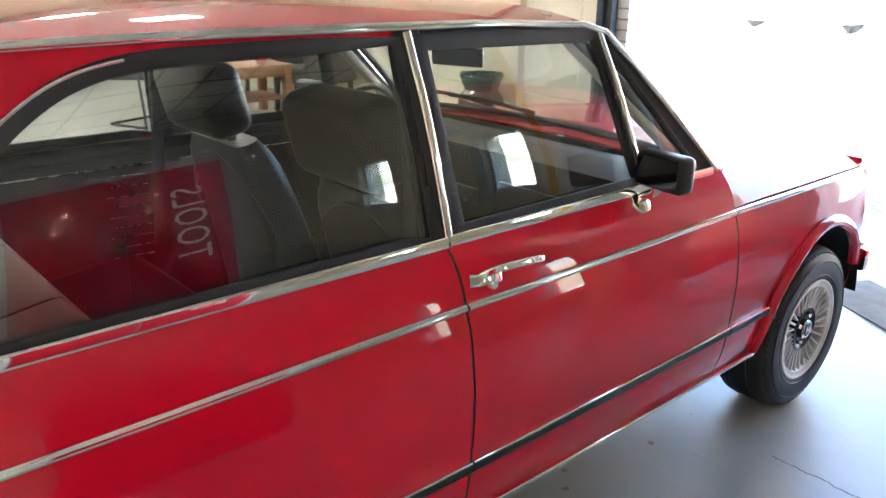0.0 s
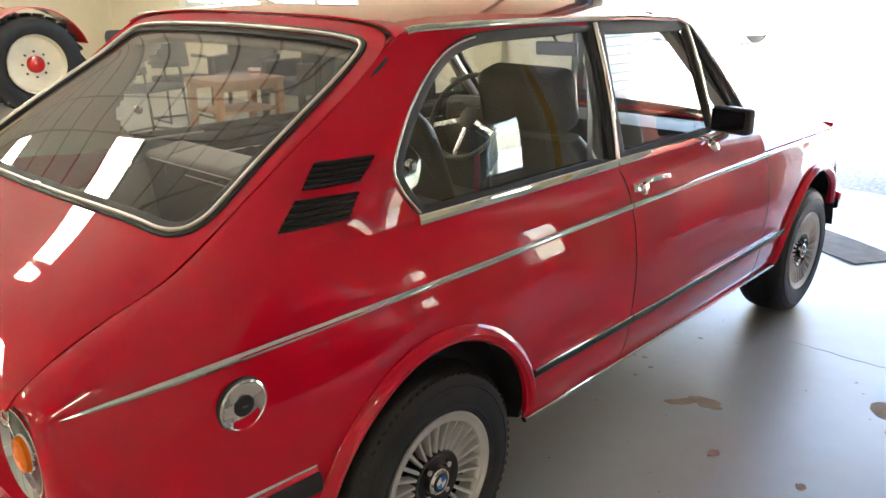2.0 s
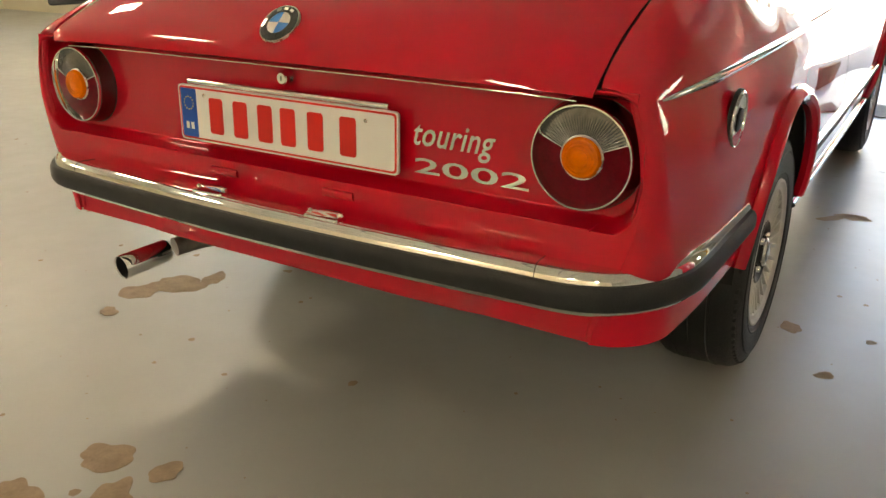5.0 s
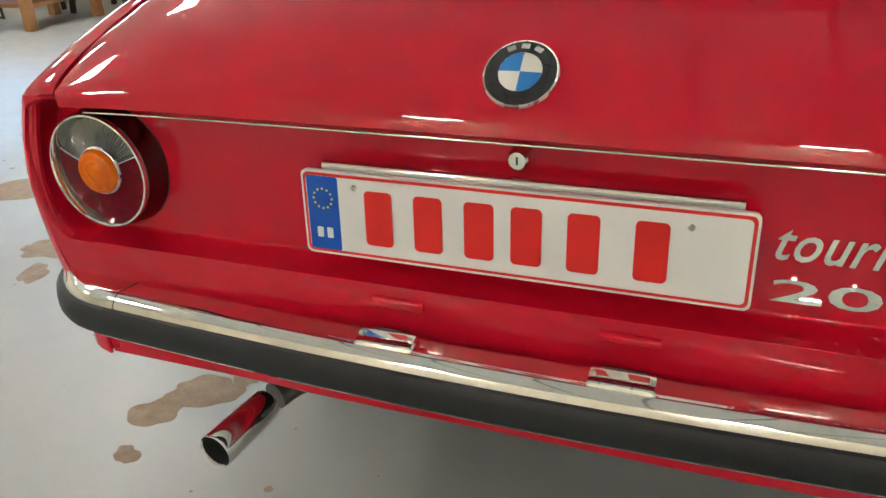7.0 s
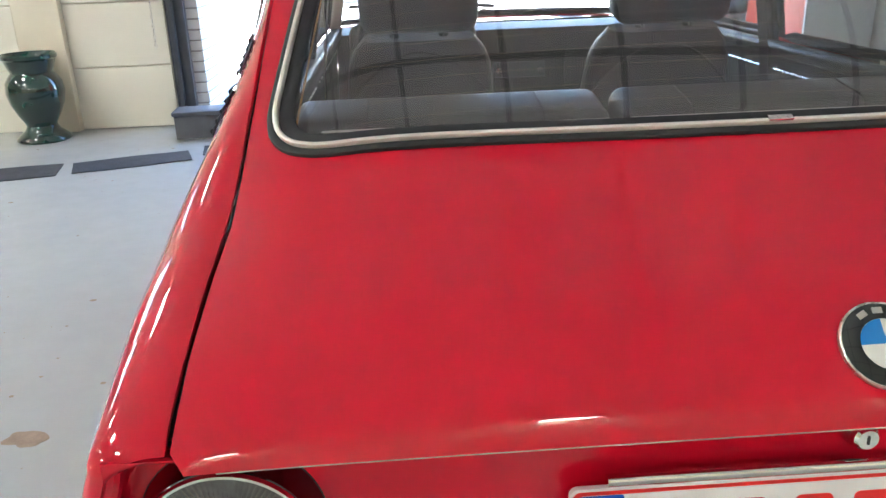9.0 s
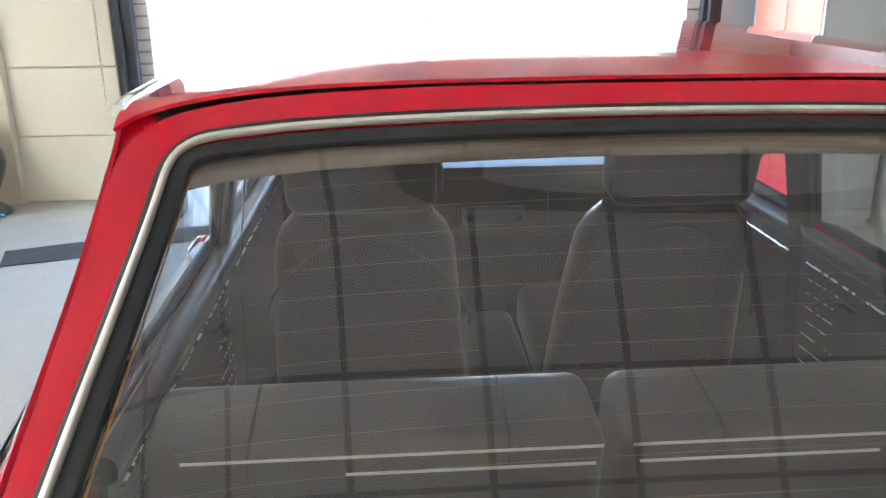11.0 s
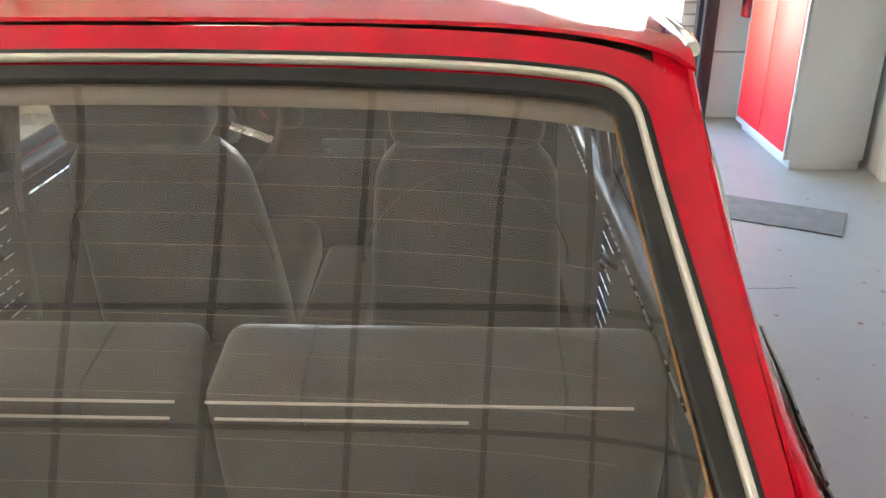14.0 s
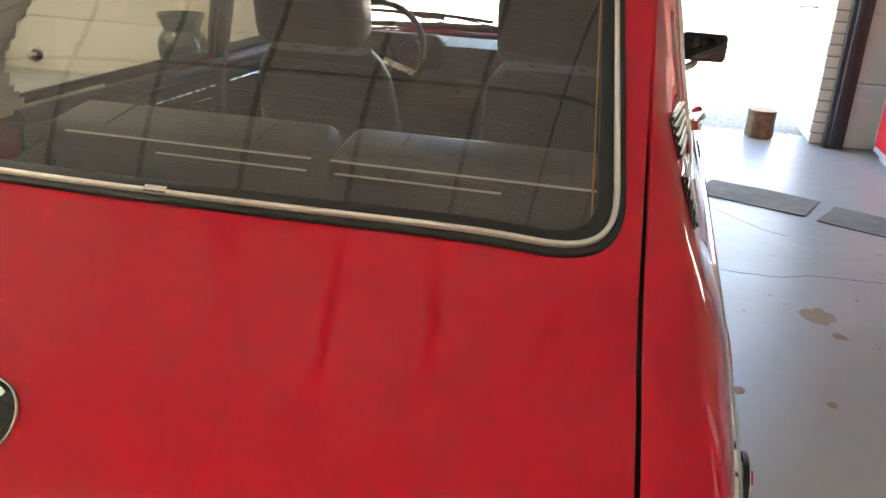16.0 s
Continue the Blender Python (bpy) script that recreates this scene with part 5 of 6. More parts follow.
part("wheel_rim", tube([swm @ Vector((0.19 * math.cos(a), 0.19 * math.sin(a), 0)) for a in [2 * math.pi * i / 48 for i in range(48)]], ring(0.0115, 10), ups=[swm.to_3x3() @ Vector((0, 0, 1))] * 48, closed=True), BLACKPL, sw, "black wheel rim")
for a in (200, 340, 270):
    part("wheel_spoke", tube([swm @ Vector((r * math.cos(radians(a)), r * math.sin(radians(a)), -0.02 * (1 - r / 0.19))) for r in (0.03, 0.1, 0.185)], rrect(0.022, 0.006, 0.002, 2), up=swm.to_3x3() @ Vector((0, 0, 1))), SATIN, sw)
part("horn_pad", lathe([(0.055, -0.03), (0.052, 0.0), (0.04, 0.008), (0.0001, 0.01)], 32, swm @ pose(0, 0, -0.015)), BLACKPL, sw)
part("steering_column", tube([swm @ Vector((0, 0, -0.03)), swm @ Vector((0, 0, -0.25))], ring(0.035, 16), up=(0, 1, 0)), BLACKPL, sw)
imr = part("interior_mirror", rbox(0.17, 0.022, 0.055, 0.010, 3, m=pose(0.02, 1.50, 1.215, 8, 0, 20)), BLACKPL, car, "black interior mirror")
part("mirror_glass", rbox(0.16, 0.002, 0.046, 0.0, m=pose(0.02, 1.50, 1.215, 8, 0, 20) @ pose(0, -0.0125, 0)), MIRROR, imr)
part("mirror_arm", tube([(0.02, 1.505, 1.235), (0.01, 1.46, 1.29), (0, 1.40, 1.345)], ring(0.006, 8), up=(1, 0, 0)), BLACKPL, imr)
for s in (-1, 1):
    part("sun_visor", rbox(0.46, 0.13, 0.016, 0.006, m=pose(s * 0.28, 1.29, 1.352, 10, 0, 0)), HEADLINER, car, "cream sun visor")

# ---- the garage ----
CEIL, WALL_Y, LEFT_X, RIGHT_X, BACK_Y = 3.65, 4.95, -10.6, 8.2, -7.5
OPEN_L, OPEN_R, OPEN_H = -2.02, 1.95, 2.72


def setting(name, geo, material, label="", category="", **kw):
    return tagged(part(name, geo, material, None, label, **kw), label, category, "", "structure")


def block(x0, x1, y0, y1, z0, z1, bevel=0.0):
    return rbox(x1 - x0, y1 - y0, z1 - z0, bevel, 1, pose((x0 + x1) / 2, (y0 + y1) / 2, (z0 + z1) / 2))


setting("floor", block(LEFT_X - 0.2, RIGHT_X + 0.2, BACK_Y - 0.2, 5.22, -0.15, 0.0), FLOORM, "worn grey painted concrete floor with bare patches", "floor")
TH = 0.30
wf = new("wall_front")
tagged(wf, "cream front wall of the garage with two large openings", "wall", "", "structure")
for x0, x1, z0, z1 in ((LEFT_X, OPEN_L, 0, 1.15), (LEFT_X, -8.6, 1.15, CEIL), (-5.0, OPEN_L, 1.15, CEIL), (-8.6, -5.0, 2.35, CEIL), (OPEN_L, OPEN_R, OPEN_H, CEIL), (OPEN_R, 4.22, 0, CEIL), (4.22, 4.82, 0, 0.62), (4.22, 4.82, 1.66, CEIL), (4.82, 6.25, 0, CEIL), (6.25, 6.85, 0, 0.62), (6.25, 6.85, 1.66, CEIL), (6.85, RIGHT_X, 0, CEIL)):
    part("wall_section", block(x0, x1, WALL_Y, WALL_Y + TH, z0, z1), PLASTER, wf)
setting("wall_left", block(LEFT_X - 0.2, LEFT_X, BACK_Y, WALL_Y + TH, 0, CEIL), PLASTER, "cream plastered side wall", "wall")
setting("wall_right", block(RIGHT_X, RIGHT_X + 0.2, BACK_Y, WALL_Y + TH, 0, CEIL), WHITEPANEL, "pale grey side wall", "wall")
setting("wall_back", block(LEFT_X - 0.2, RIGHT_X + 0.2, BACK_Y - 0.2, BACK_Y, 0, CEIL), PLASTER, "cream back wall", "wall")
setting("roof_slab", block(LEFT_X - 0.2, RIGHT_X + 0.2, BACK_Y - 0.2, WALL_Y + TH, CEIL + 0.06, CEIL + 0.9), PLASTER, "flat roof slab", "roof")

# suspended ceiling: tiles in a metal grid, with lit panels
g, gr = Geo(), Geo()
T = 0.6
# (10, -2) and the j = -12 panels are unseen, added for bounce light
lit = [(-8, -1), (-8, -6), (-8, 4), (-13, -1), (-13, 4), (-13, -6), (10, -2), (-5, -12), (1, -12), (7, -12)]
lit_cells = set()
for i, j in lit:
    lit_cells |= {(i, j)}
nx0, nx1, ny0, ny1 = int(LEFT_X / T) - 1, int(RIGHT_X / T) + 1, int(BACK_Y / T) - 1, int(WALL_Y / T) + 1
tb = rbox(T - 0.03, T - 0.03, 0.014, 0.003, 1)
for i in range(nx0, nx1):
    for j in range(ny0, ny1):
        if (i, j) in lit_cells:
            continue
        g.add(tb.moved(pose((i + 0.5) * T, (j + 0.5) * T, CEIL + 0.012 + 0.002 * random.random())).v, tb.f)
for i in range(nx0, nx1 + 1):
    gr.add(*(lambda b: (b.v, b.f))(block(i * T - 0.014, i * T + 0.014, ny0 * T, ny1 * T, CEIL - 0.004, CEIL + 0.03)))
for j in range(ny0, ny1 + 1):
    gr.add(*(lambda b: (b.v, b.f))(block(nx0 * T, nx1 * T, j * T - 0.014, j * T + 0.014, CEIL - 0.002, CEIL + 0.028)))
ceiling = setting("ceiling", g, TILE, "off-white suspended ceiling tiles", "ceiling")
setting("ceiling_grid", gr, TGRID, "grey metal ceiling grid", "ceiling")
for n, (i, j) in enumerate(lit):
    lt = thing("ceiling_light", "lit rectangular ceiling light panel, some added for bounce light", "ceiling light", pose((i + 0.5) * T, (j + 0.5) * T, CEIL), "ceiling lights")
    part("frame", rbox(T - 0.034, T - 0.034, 0.02, 0.004, m=pose(0, 0, 0.014)), WHITEP, lt)
    part("diffuser", rbox(0.50, 0.50, 0.01, 0.002, m=pose(0, 0, -0.004)), LAMPM, lt, "glowing white diffuser")

# brick reveals of the opening, each brick a piece
def reveal(name, x_in, sign, label):
    wall = thing(name, label, "wall", None, "", "structure")
    core = part("mortar", block(min(x_in, x_in + sign * 0.14), max(x_in, x_in + sign * 0.14), WALL_Y + 0.022, WALL_Y + TH + 0.30, 0, OPEN_H), MORTAR, wall)
    return wall


JL = reveal("wall_jamb_left", OPEN_L + 0.115, -1, "white-painted brick door reveal")
JR = reveal("wall_jamb_right", OPEN_R - 0.115, 1, "white-painted brick door reveal")
for nm, x0, x1 in (("door_frame_left", OPEN_L - 0.10, OPEN_L + 0.035), ("door_frame_right", OPEN_R - 0.035, OPEN_R + 0.10)):
    fr = thing(nm, "dark grey steel track of the lifting garage door", "door frame", None, "", "structure")
    part("track", block(x0, x1, WALL_Y - 0.075, WALL_Y - 0.002, 0, OPEN_H + 0.1, 0.004), DARKSTEEL, fr)
    part("guide_rail", block(x0 + 0.03, x0 + 0.065, WALL_Y - 0.125, WALL_Y - 0.07, 0.02, OPEN_H + 0.1, 0.004), DARKSTEEL, fr)
DOOR_Z = OPEN_H + 0.38
hd = thing("garage_door", "white sectional garage door raised under the ceiling", "garage door")
for k in range(5):
    y1 = WALL_Y - 0.17 - 0.56 * k
    dp = part("door_panel", block(OPEN_L, OPEN_R, y1 - 0.555, y1, DOOR_Z + 0.07, DOOR_Z + 0.11, 0.008), CREAMPANEL, hd)
    for q in range(5):
        part("panel_rib", block(OPEN_L + 0.05, OPEN_R - 0.05, y1 - 0.075 - 0.1 * q - 0.03, y1 - 0.075 - 0.1 * q + 0.03, DOOR_Z + 0.064, DOOR_Z + 0.0705, 0.003), CREAMPANEL, dp)
    for x in (OPEN_L + 0.25, -0.95, -0.05, 0.85, OPEN_R - 0.25):
        part("hinge", block(x - 0.06, x + 0.06, y1 - 0.585, y1 - 0.525, DOOR_Z + 0.040, DOOR_Z + 0.066, 0.003), DARKSTEEL, hd)
for x in (-0.62, -0.16):
    part("brace_bar", block(x - 0.025, x + 0.025, WALL_Y - 1.40, WALL_Y - 0.60, DOOR_Z + 0.030, DOOR_Z + 0.060, 0.004), WHITEP, hd, "light steel brace bar")
for x in (OPEN_L - 0.03, OPEN_R + 0.03):
    part("ceiling_track", block(x - 0.03, x + 0.03, WALL_Y - 3.2, WALL_Y - 0.05, DOOR_Z + 0.06, DOOR_Z + 0.12, 0.004), SATIN, hd)

# cream panels on the left part of the front wall
pw = thing("wall_panelling", "cream horizontal wall panels with fine joints", "wall panels", None, "", "structure")
for x0, x1 in ((OPEN_L - 0.86, OPEN_L - 0.12), (-5.0, -3.22)):
    for k in range(5):
        z0 = 0.0 + 0.47 * k
        part("panel", block(x0, x1, WALL_Y - 0.030, WALL_Y - 0.002, z0 + 0.004, z0 + 0.466, 0.004), CREAMPANEL, pw)
part("post", block(-3.22, -2.88, WALL_Y - 0.10, WALL_Y - 0.002, 0, CEIL, 0.004), PLASTER, pw, "cream pillar")

# windows in the front wall, far left
for n, (x0, x1) in enumerate(((-8.6, -6.85), (-6.75, -5.0))):
    wn_ = thing("window_%d" % (n + 1), "bright white-framed window", "window", None, "", "structure")
    for a, b, c, d in ((x0, x1, 1.15, 1.21), (x0, x1, 2.29, 2.35), (x0, x0 + 0.06, 1.21, 2.29), (x1 - 0.06, x1, 1.21, 2.29), ((x0 + x1) / 2 - 0.03, (x0 + x1) / 2 + 0.03, 1.21, 2.29)):
        part("window_frame", block(a, b, WALL_Y + 0.10, WALL_Y + 0.16, c, d), WHITEP, wn_)
    pn = part("pane", block(x0 + 0.05, x1 - 0.05, WALL_Y + 0.125, WALL_Y + 0.132, 1.2, 2.3), GLASS, wn_)
    pn.visible_shadow = False
    part("window_sill", block(x0 - 0.05, x1 + 0.05, WALL_Y - 0.06, WALL_Y + 0.1, 1.12, 1.15), WHITEP, wn_)
part("mullion", block(-6.85, -6.75, WALL_Y, WALL_Y + TH, 1.15, 2.35), PLASTER, wf)

# pale panels between the door track and the cabinet
pr = thing("wall_panelling_right", "pale blue-white wall panels with fine joints", "wall panels", None, "", "structure")
for k in range(5):
    part("panel", block(OPEN_R + 0.105, 2.695, WALL_Y - 0.030, WALL_Y - 0.002, 0.004 + 0.47 * k, 0.466 + 0.47 * k, 0.004), WHITEPANEL, pr)

# low partition beside the cabinet
setting("wall_partition", block(2.70, 2.85, 3.62, WALL_Y, 0, CEIL), WHITEPANEL, "pale grey partition beside the cabinet", "wall")
yt = thing("partition_edge", "white steel post edged with yellow tape", "post", None, "", "structure")
part("post", block(2.68, 2.87, 3.55, 3.62, 0, CEIL, 0.004), WHITEP, yt)
part("tape", block(2.74, 2.80, 3.544, 3.5495, 0.02, 2.2), YELLOW, yt, "yellow edge tape")

# ---- outside ----
setting("ground", block(-200, 200, -200, 260, -0.17, -0.012), PAVE, "pale dusty paved yard", "ground")
setting("gravel_strip", block(-14, 14, 5.225, 8.2, -0.17, -0.006), GRAVEL, "pale sandy gravel strip outside the door", "gravel")

# windows of the neighbouring bay
for n, x0 in enumerate((4.22, 6.25)):
    x1 = x0 + 0.60
    w = thing("window_%d" % (n + 3), "tall white-framed window of the neighbouring bay", "window", None, "", "structure")
    for a, b, c, d in ((x0, x1, 0.62, 0.66), (x0, x1, 1.62, 1.66), (x0, x0 + 0.04, 0.66, 1.62), (x1 - 0.04, x1, 0.66, 1.62)):
        part("window_frame", block(a, b, WALL_Y + 0.06, WALL_Y + 0.12, c, d), CABGREY, w)
    pn = part("pane", block(x0 + 0.03, x1 - 0.03, WALL_Y + 0.085, WALL_Y + 0.091, 0.65, 1.63), GLASS, w)
    pn.visible_shadow = False
    part("reveal_lining", block(x1, x1 + 0.14, WALL_Y - 0.02, WALL_Y - 0.002, 0.55, 1.72, 0.004), CABGREY, w, "blue-grey window lining")
    part("window_sill", block(x0 - 0.04, x1 + 0.04, WALL_Y - 0.08, WALL_Y + 0.06, 0.59, 0.62, 0.004), WHITEP, w)


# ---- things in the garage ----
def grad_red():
    """Red enamel that pales a little towards the top."""
    m = mat("pale_topped_red_door", (0.60, 0.02, 0.025), 0.42, spec=0.3)
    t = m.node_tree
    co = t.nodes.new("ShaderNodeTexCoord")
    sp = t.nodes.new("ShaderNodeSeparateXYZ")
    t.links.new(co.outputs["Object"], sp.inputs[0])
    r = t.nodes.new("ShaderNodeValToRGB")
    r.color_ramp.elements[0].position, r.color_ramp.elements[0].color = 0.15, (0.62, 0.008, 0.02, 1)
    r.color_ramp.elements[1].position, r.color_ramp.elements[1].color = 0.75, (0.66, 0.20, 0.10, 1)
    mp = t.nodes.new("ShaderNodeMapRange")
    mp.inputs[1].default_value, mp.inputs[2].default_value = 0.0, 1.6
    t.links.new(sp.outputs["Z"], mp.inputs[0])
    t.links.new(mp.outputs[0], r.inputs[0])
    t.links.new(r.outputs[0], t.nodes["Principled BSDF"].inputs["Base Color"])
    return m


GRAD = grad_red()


def tool_cabinet(x, y0, y1, h, depth, label, door_mat, lettering=False):
    """A steel cupboard whose doors face -x."""
    c = thing("tool_cabinet", label, "cabinet", pose(x, (y0 + y1) / 2, 0), "tool cabinets")
    w = y1 - y0
    part("body", rbox(depth, w, h - 0.06, 0.006, m=pose(depth / 2 + 0.012, 0, 0.06 + (h - 0.06) / 2)), CABGREY, c, "light grey steel body")
    part("plinth", rbox(depth - 0.04, w - 0.03, 0.06, 0.003, m=pose(depth / 2 + 0.02, 0, 0.03)), CABGREY, c)
    dw = w / 2 - 0.025
    for s in (-1, 1):
        d = part("door", rbox(0.018, dw - 0.004, h - 0.14, 0.004, m=pose(0.0, s * (dw / 2 + 0.001), 0.10 + (h - 0.14) / 2)), door_mat, c, "glossy red cabinet door")
        if s < 0:
            hd_ = part("handle_plate", rbox(0.008, 0.024, 0.085, 0.003, m=pose(-0.013, s * 0.028, 1.03)), CHROME, d, "chrome handle plate")
            part("handle", rbox(0.022, 0.012, 0.05, 0.004, m=pose(-0.024, s * 0.028, 1.04)), BLACKPL, d, "dark turn handle")
    part("front_frame", Geo().add(*(lambda b: (b.v, b.f))(rbox(0.016, w, 0.038, 0.003, m=pose(0.002, 0, 0.079)))).add(*(lambda b: (b.v, b.f))(rbox(0.016, w, 0.038, 0.003, m=pose(0.002, 0, h - 0.02)))).add(*(lambda b: (b.v, b.f))(rbox(0.016, 0.022, h - 0.12, 0.003, m=pose(0.002, w / 2 - 0.011, h / 2 + 0.02)))).add(*(lambda b: (b.v, b.f))(rbox(0.016, 0.022, h - 0.12, 0.003, m=pose(0.002, -w / 2 + 0.011, h / 2 + 0.02)))), CABGREY, c)
    if lettering:
        tg = text_geo("TOOLS", 0.1, 0.001, Matrix.Identity(4), 1.05)
        xs, ys = [p[0] for p in tg.v], [p[1] for p in tg.v]
        cy_ = (y0 + y1) / 2
        tg.v = [(-0.0105 - p[2], 1.045 - cy_ + 0.150 * (p[1] - min(ys)) / (max(ys) - min(ys)), 0.84 + 0.53 * (p[0] - min(xs)) / (max(xs) - min(xs))) for p in tg.v]
        part("lettering", tg, WHITEP, c, "white lettering on the door")
    return c


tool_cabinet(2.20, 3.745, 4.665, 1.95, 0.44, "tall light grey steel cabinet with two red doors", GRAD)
tool_cabinet(2.58, 0.36, 1.33, 1.58, 0.46, "low steel cabinet with red doors and white lettering", CABRED, True)

# extinguisher
fx = thing("fire_extinguisher", "small red fire extinguisher hanging on the wall", "extinguisher", pose(2.24, 4.82, 0.72))
part("cylinder", lathe([(0.0001, 0.0), (0.05, 0.0), (0.058, 0.012), (0.058, 0.30), (0.045, 0.345), (0.018, 0.365), (0.016, 0.39)], 32), TRED, fx, "red cylinder")
part("valve", rbox(0.03, 0.09, 0.03, 0.006, m=pose(0, 0.01, 0.40)), BLACKPL, fx, "black valve and lever")
part("hose", tube(smoothed([(0, -0.03, 0.40), (-0.04, -0.07, 0.36), (-0.06, -0.05, 0.2), (-0.055, -0.02, 0.08)], False, 5), ring(0.009, 10), up=(1, 0, 0)), RUBBER, fx, "black hose")
part("label_bars", lathe([(0.0585, 0.14), (0.0585, 0.22)], 32), WHITEP, fx)
part("bracket", rbox(0.06, 0.11, 0.03, 0.004, m=pose(0.0, 0.055, 0.33)), DARKSTEEL, fx)

# vase
vz = thing("urn", "tall dark green marbled ceramic urn on the floor", "urn", pose(-3.05, 4.60, 0))
part("body", lathe([(0.0001, 0.0), (0.175, 0.0), (0.19, 0.012), (0.185, 0.03), (0.155, 0.055), (0.118, 0.085), (0.105, 0.115), (0.112, 0.135), (0.150, 0.20), (0.185, 0.28), (0.200, 0.36), (0.190, 0.43), (0.160, 0.475), (0.142, 0.495), (0.148, 0.510), (0.158, 0.53), (0.172, 0.575), (0.180, 0.600), (0.182, 0.622), (0.172, 0.626), (0.160, 0.60), (0.148, 0.54), (0.0001, 0.50)], 64), VASEM, vz, "glazed dark green body")
part("rim_band", lathe([(0.176, 0.585), (0.187, 0.595), (0.189, 0.615), (0.178, 0.628)], 64), VASEM, vz)

# red pull knob hanging at the panelled wall
kn = thing("hanging_pull", "small red pull hanging on a thin cord", "pull handle", pose(-3.90, 4.87, 0.75))
part("knob", lathe([(0.0001, -0.035), (0.022, -0.030), (0.034, -0.010), (0.034, 0.008), (0.020, 0.028), (0.008, 0.04)], 24), TRED, kn, "red knob")
part("cord", tube([(0, 0, 0.038), (0.004, 0, 0.6), (0.0, 0.02, 1.5)], ring(0.003, 6), up=(0, 1, 0)), BLACKPL, kn)

# grey step box
bx = thing("step_box", "small grey box by the door track", "box", pose(-1.86, 4.50, 0, 0, 0, 3))
part("box_body", rbox(0.36, 0.24, 0.165, 0.008, m=pose(0, 0, 0.0835)), mat("slate_grey_board", (0.10, 0.105, 0.115), 0.6, vary=0.15, scale=12), bx)
part("box_lid", rbox(0.385, 0.265, 0.030, 0.006, m=pose(0, 0, 0.182)), bpy.data.materials["slate_grey_board"], bx, "slightly wider lid")

# hanging door chain
ch = thing("door_chain", "hanging steel chain of the lifting door", "chain", pose(-2.20, 4.80, 0))
lk_ = tube([(0.008 * math.cos(a), 0, 0.016 * math.sin(a)) for a in [2 * math.pi * i / 12 for i in range(12)]], ring(0.0028, 5), up=(0, 1, 0), closed=True)
first_link = None
for k in range(90):
    mm = pose(0.0, 0, 0.62 + 0.034 * k, 0, 0, 90 * (k % 2))
    if first_link is None:
        first_link = part("link", lk_, SATIN, ch, "", matrix=mm)
    else:
        o = new("link", first_link.data)
        o.parent, o.matrix_basis = ch, mm
bar = thing("pull_pole", "thin dark pull pole leaning at the door track", "pole", pose(-2.10, 4.83, 0))
part("pole", tube([(0, 0, 0.004), (0.03, 0.02, 0.75)], ring(0.009, 10), up=(0, 1, 0)), BLACKPL, bar)

# floor mats


def floor_mat(label, cx, cy, w, d, rz, material, seed):
    """A thin mat with a slightly wavy surface and raised ribs."""
    rnd = random.Random(seed)
    ph = rnd.random() * 6
    f = lambda u, v: ((u - 0.5) * w, (v - 0.5) * d, 0.007 + 0.0025 * math.sin(7 * u + ph) * math.sin(4 * v + ph))
    ob = part("floor_mat", sheet(f, 30, 12), material, None, label, solid=0.006)
    ob.matrix_basis = pose(cx, cy, 0, 0, 0, rz)
    return tagged(ob, label, "mat", "floor mats")


floor_mat("worn grey ribbed mat lying on the floor", 1.300, 3.348, 0.62, 0.36, -22, MATM, 1)
floor_mat("worn grey ribbed mat lying on the floor", 1.925, 3.03, 0.62, 0.34, -26, MATM, 2)
floor_mat("worn grey ribbed mat lying near the front wheel", 0.599, 3.687, 0.60, 0.35, -30, MATM, 3)
floor_mat("charcoal ribbed mat on the floor near the urn", -2.16, 3.74, 0.72, 0.30, 18, MATD, 4)
floor_mat("charcoal ribbed mat on the floor near the urn", -2.90, 3.55, 0.66, 0.33, 12, MATD, 5)
floor_mat("charcoal ribbed mat near the grey box", -1.45, 4.02, 0.62, 0.30, 10, MATD, 6)

# printed sheet lying on the rear bench
pp = thing("printed_sheet", "white printed sheet lying on the rear bench cushion", "paper", pose(0.357, 0.495, 0.588, 6, 0, -6))
part("sheet", rbox(0.21, 0.165, 0.0012, 0.0, m=pose(0, 0, 0.0006)), WHITEP, pp)
for k in range(5):
    part("print_bar", rbox(0.16 - 0.02 * (k % 3), 0.008, 0.0004, 0.0, m=pose(-0.01 * (k % 3), 0.055 - 0.026 * k, 0.0015)), CABGREY, pp)

# log and rolled mat at the threshold
lg = thing("log", "short cut tree log standing at the threshold", "log", pose(1.49, 5.05, 0))
g = lathe([(0.098, 0.0), (0.102, 0.02), (0.097, 0.10), (0.099, 0.19), (0.096, 0.202)], 36)
g.v = [(x * (1 + 0.05 * math.sin(5 * math.atan2(y, x)) + 0.02 * math.sin(13 * math.atan2(y, x))), y * (1 + 0.05 * math.sin(5 * math.atan2(y, x))), z) for x, y, z in g.v]
part("bark", g, BARK, lg, "rough brown bark")
part("cut_face", lathe([(0.096, 0.201), (0.07, 0.204), (0.03, 0.2045), (0.0001, 0.205)], 36), LOGEND, lg, "pale sawn top")
rl = thing("rolled_mat", "dark rolled-up mat lying outside the threshold", "mat", pose(0.58, 5.72, -0.006))
g = tube([(-0.24 + 0.48 * i / 12, 0, 0.085 + 0.002 * math.sin(i)) for i in range(13)], ring(0.083, 28))
part("roll", g, MATD, rl)
for s in (-1, 1):
    part("roll_end", tube([(s * 0.243, r * math.cos(i * 0.35), 0.085 + r * math.sin(i * 0.35)) for i, r in enumerate([0.012 + 0.0024 * i for i in range(28)])], ring(0.003, 5), up=(1, 0, 0)), RUBBER, rl)

# seating group by the far wall


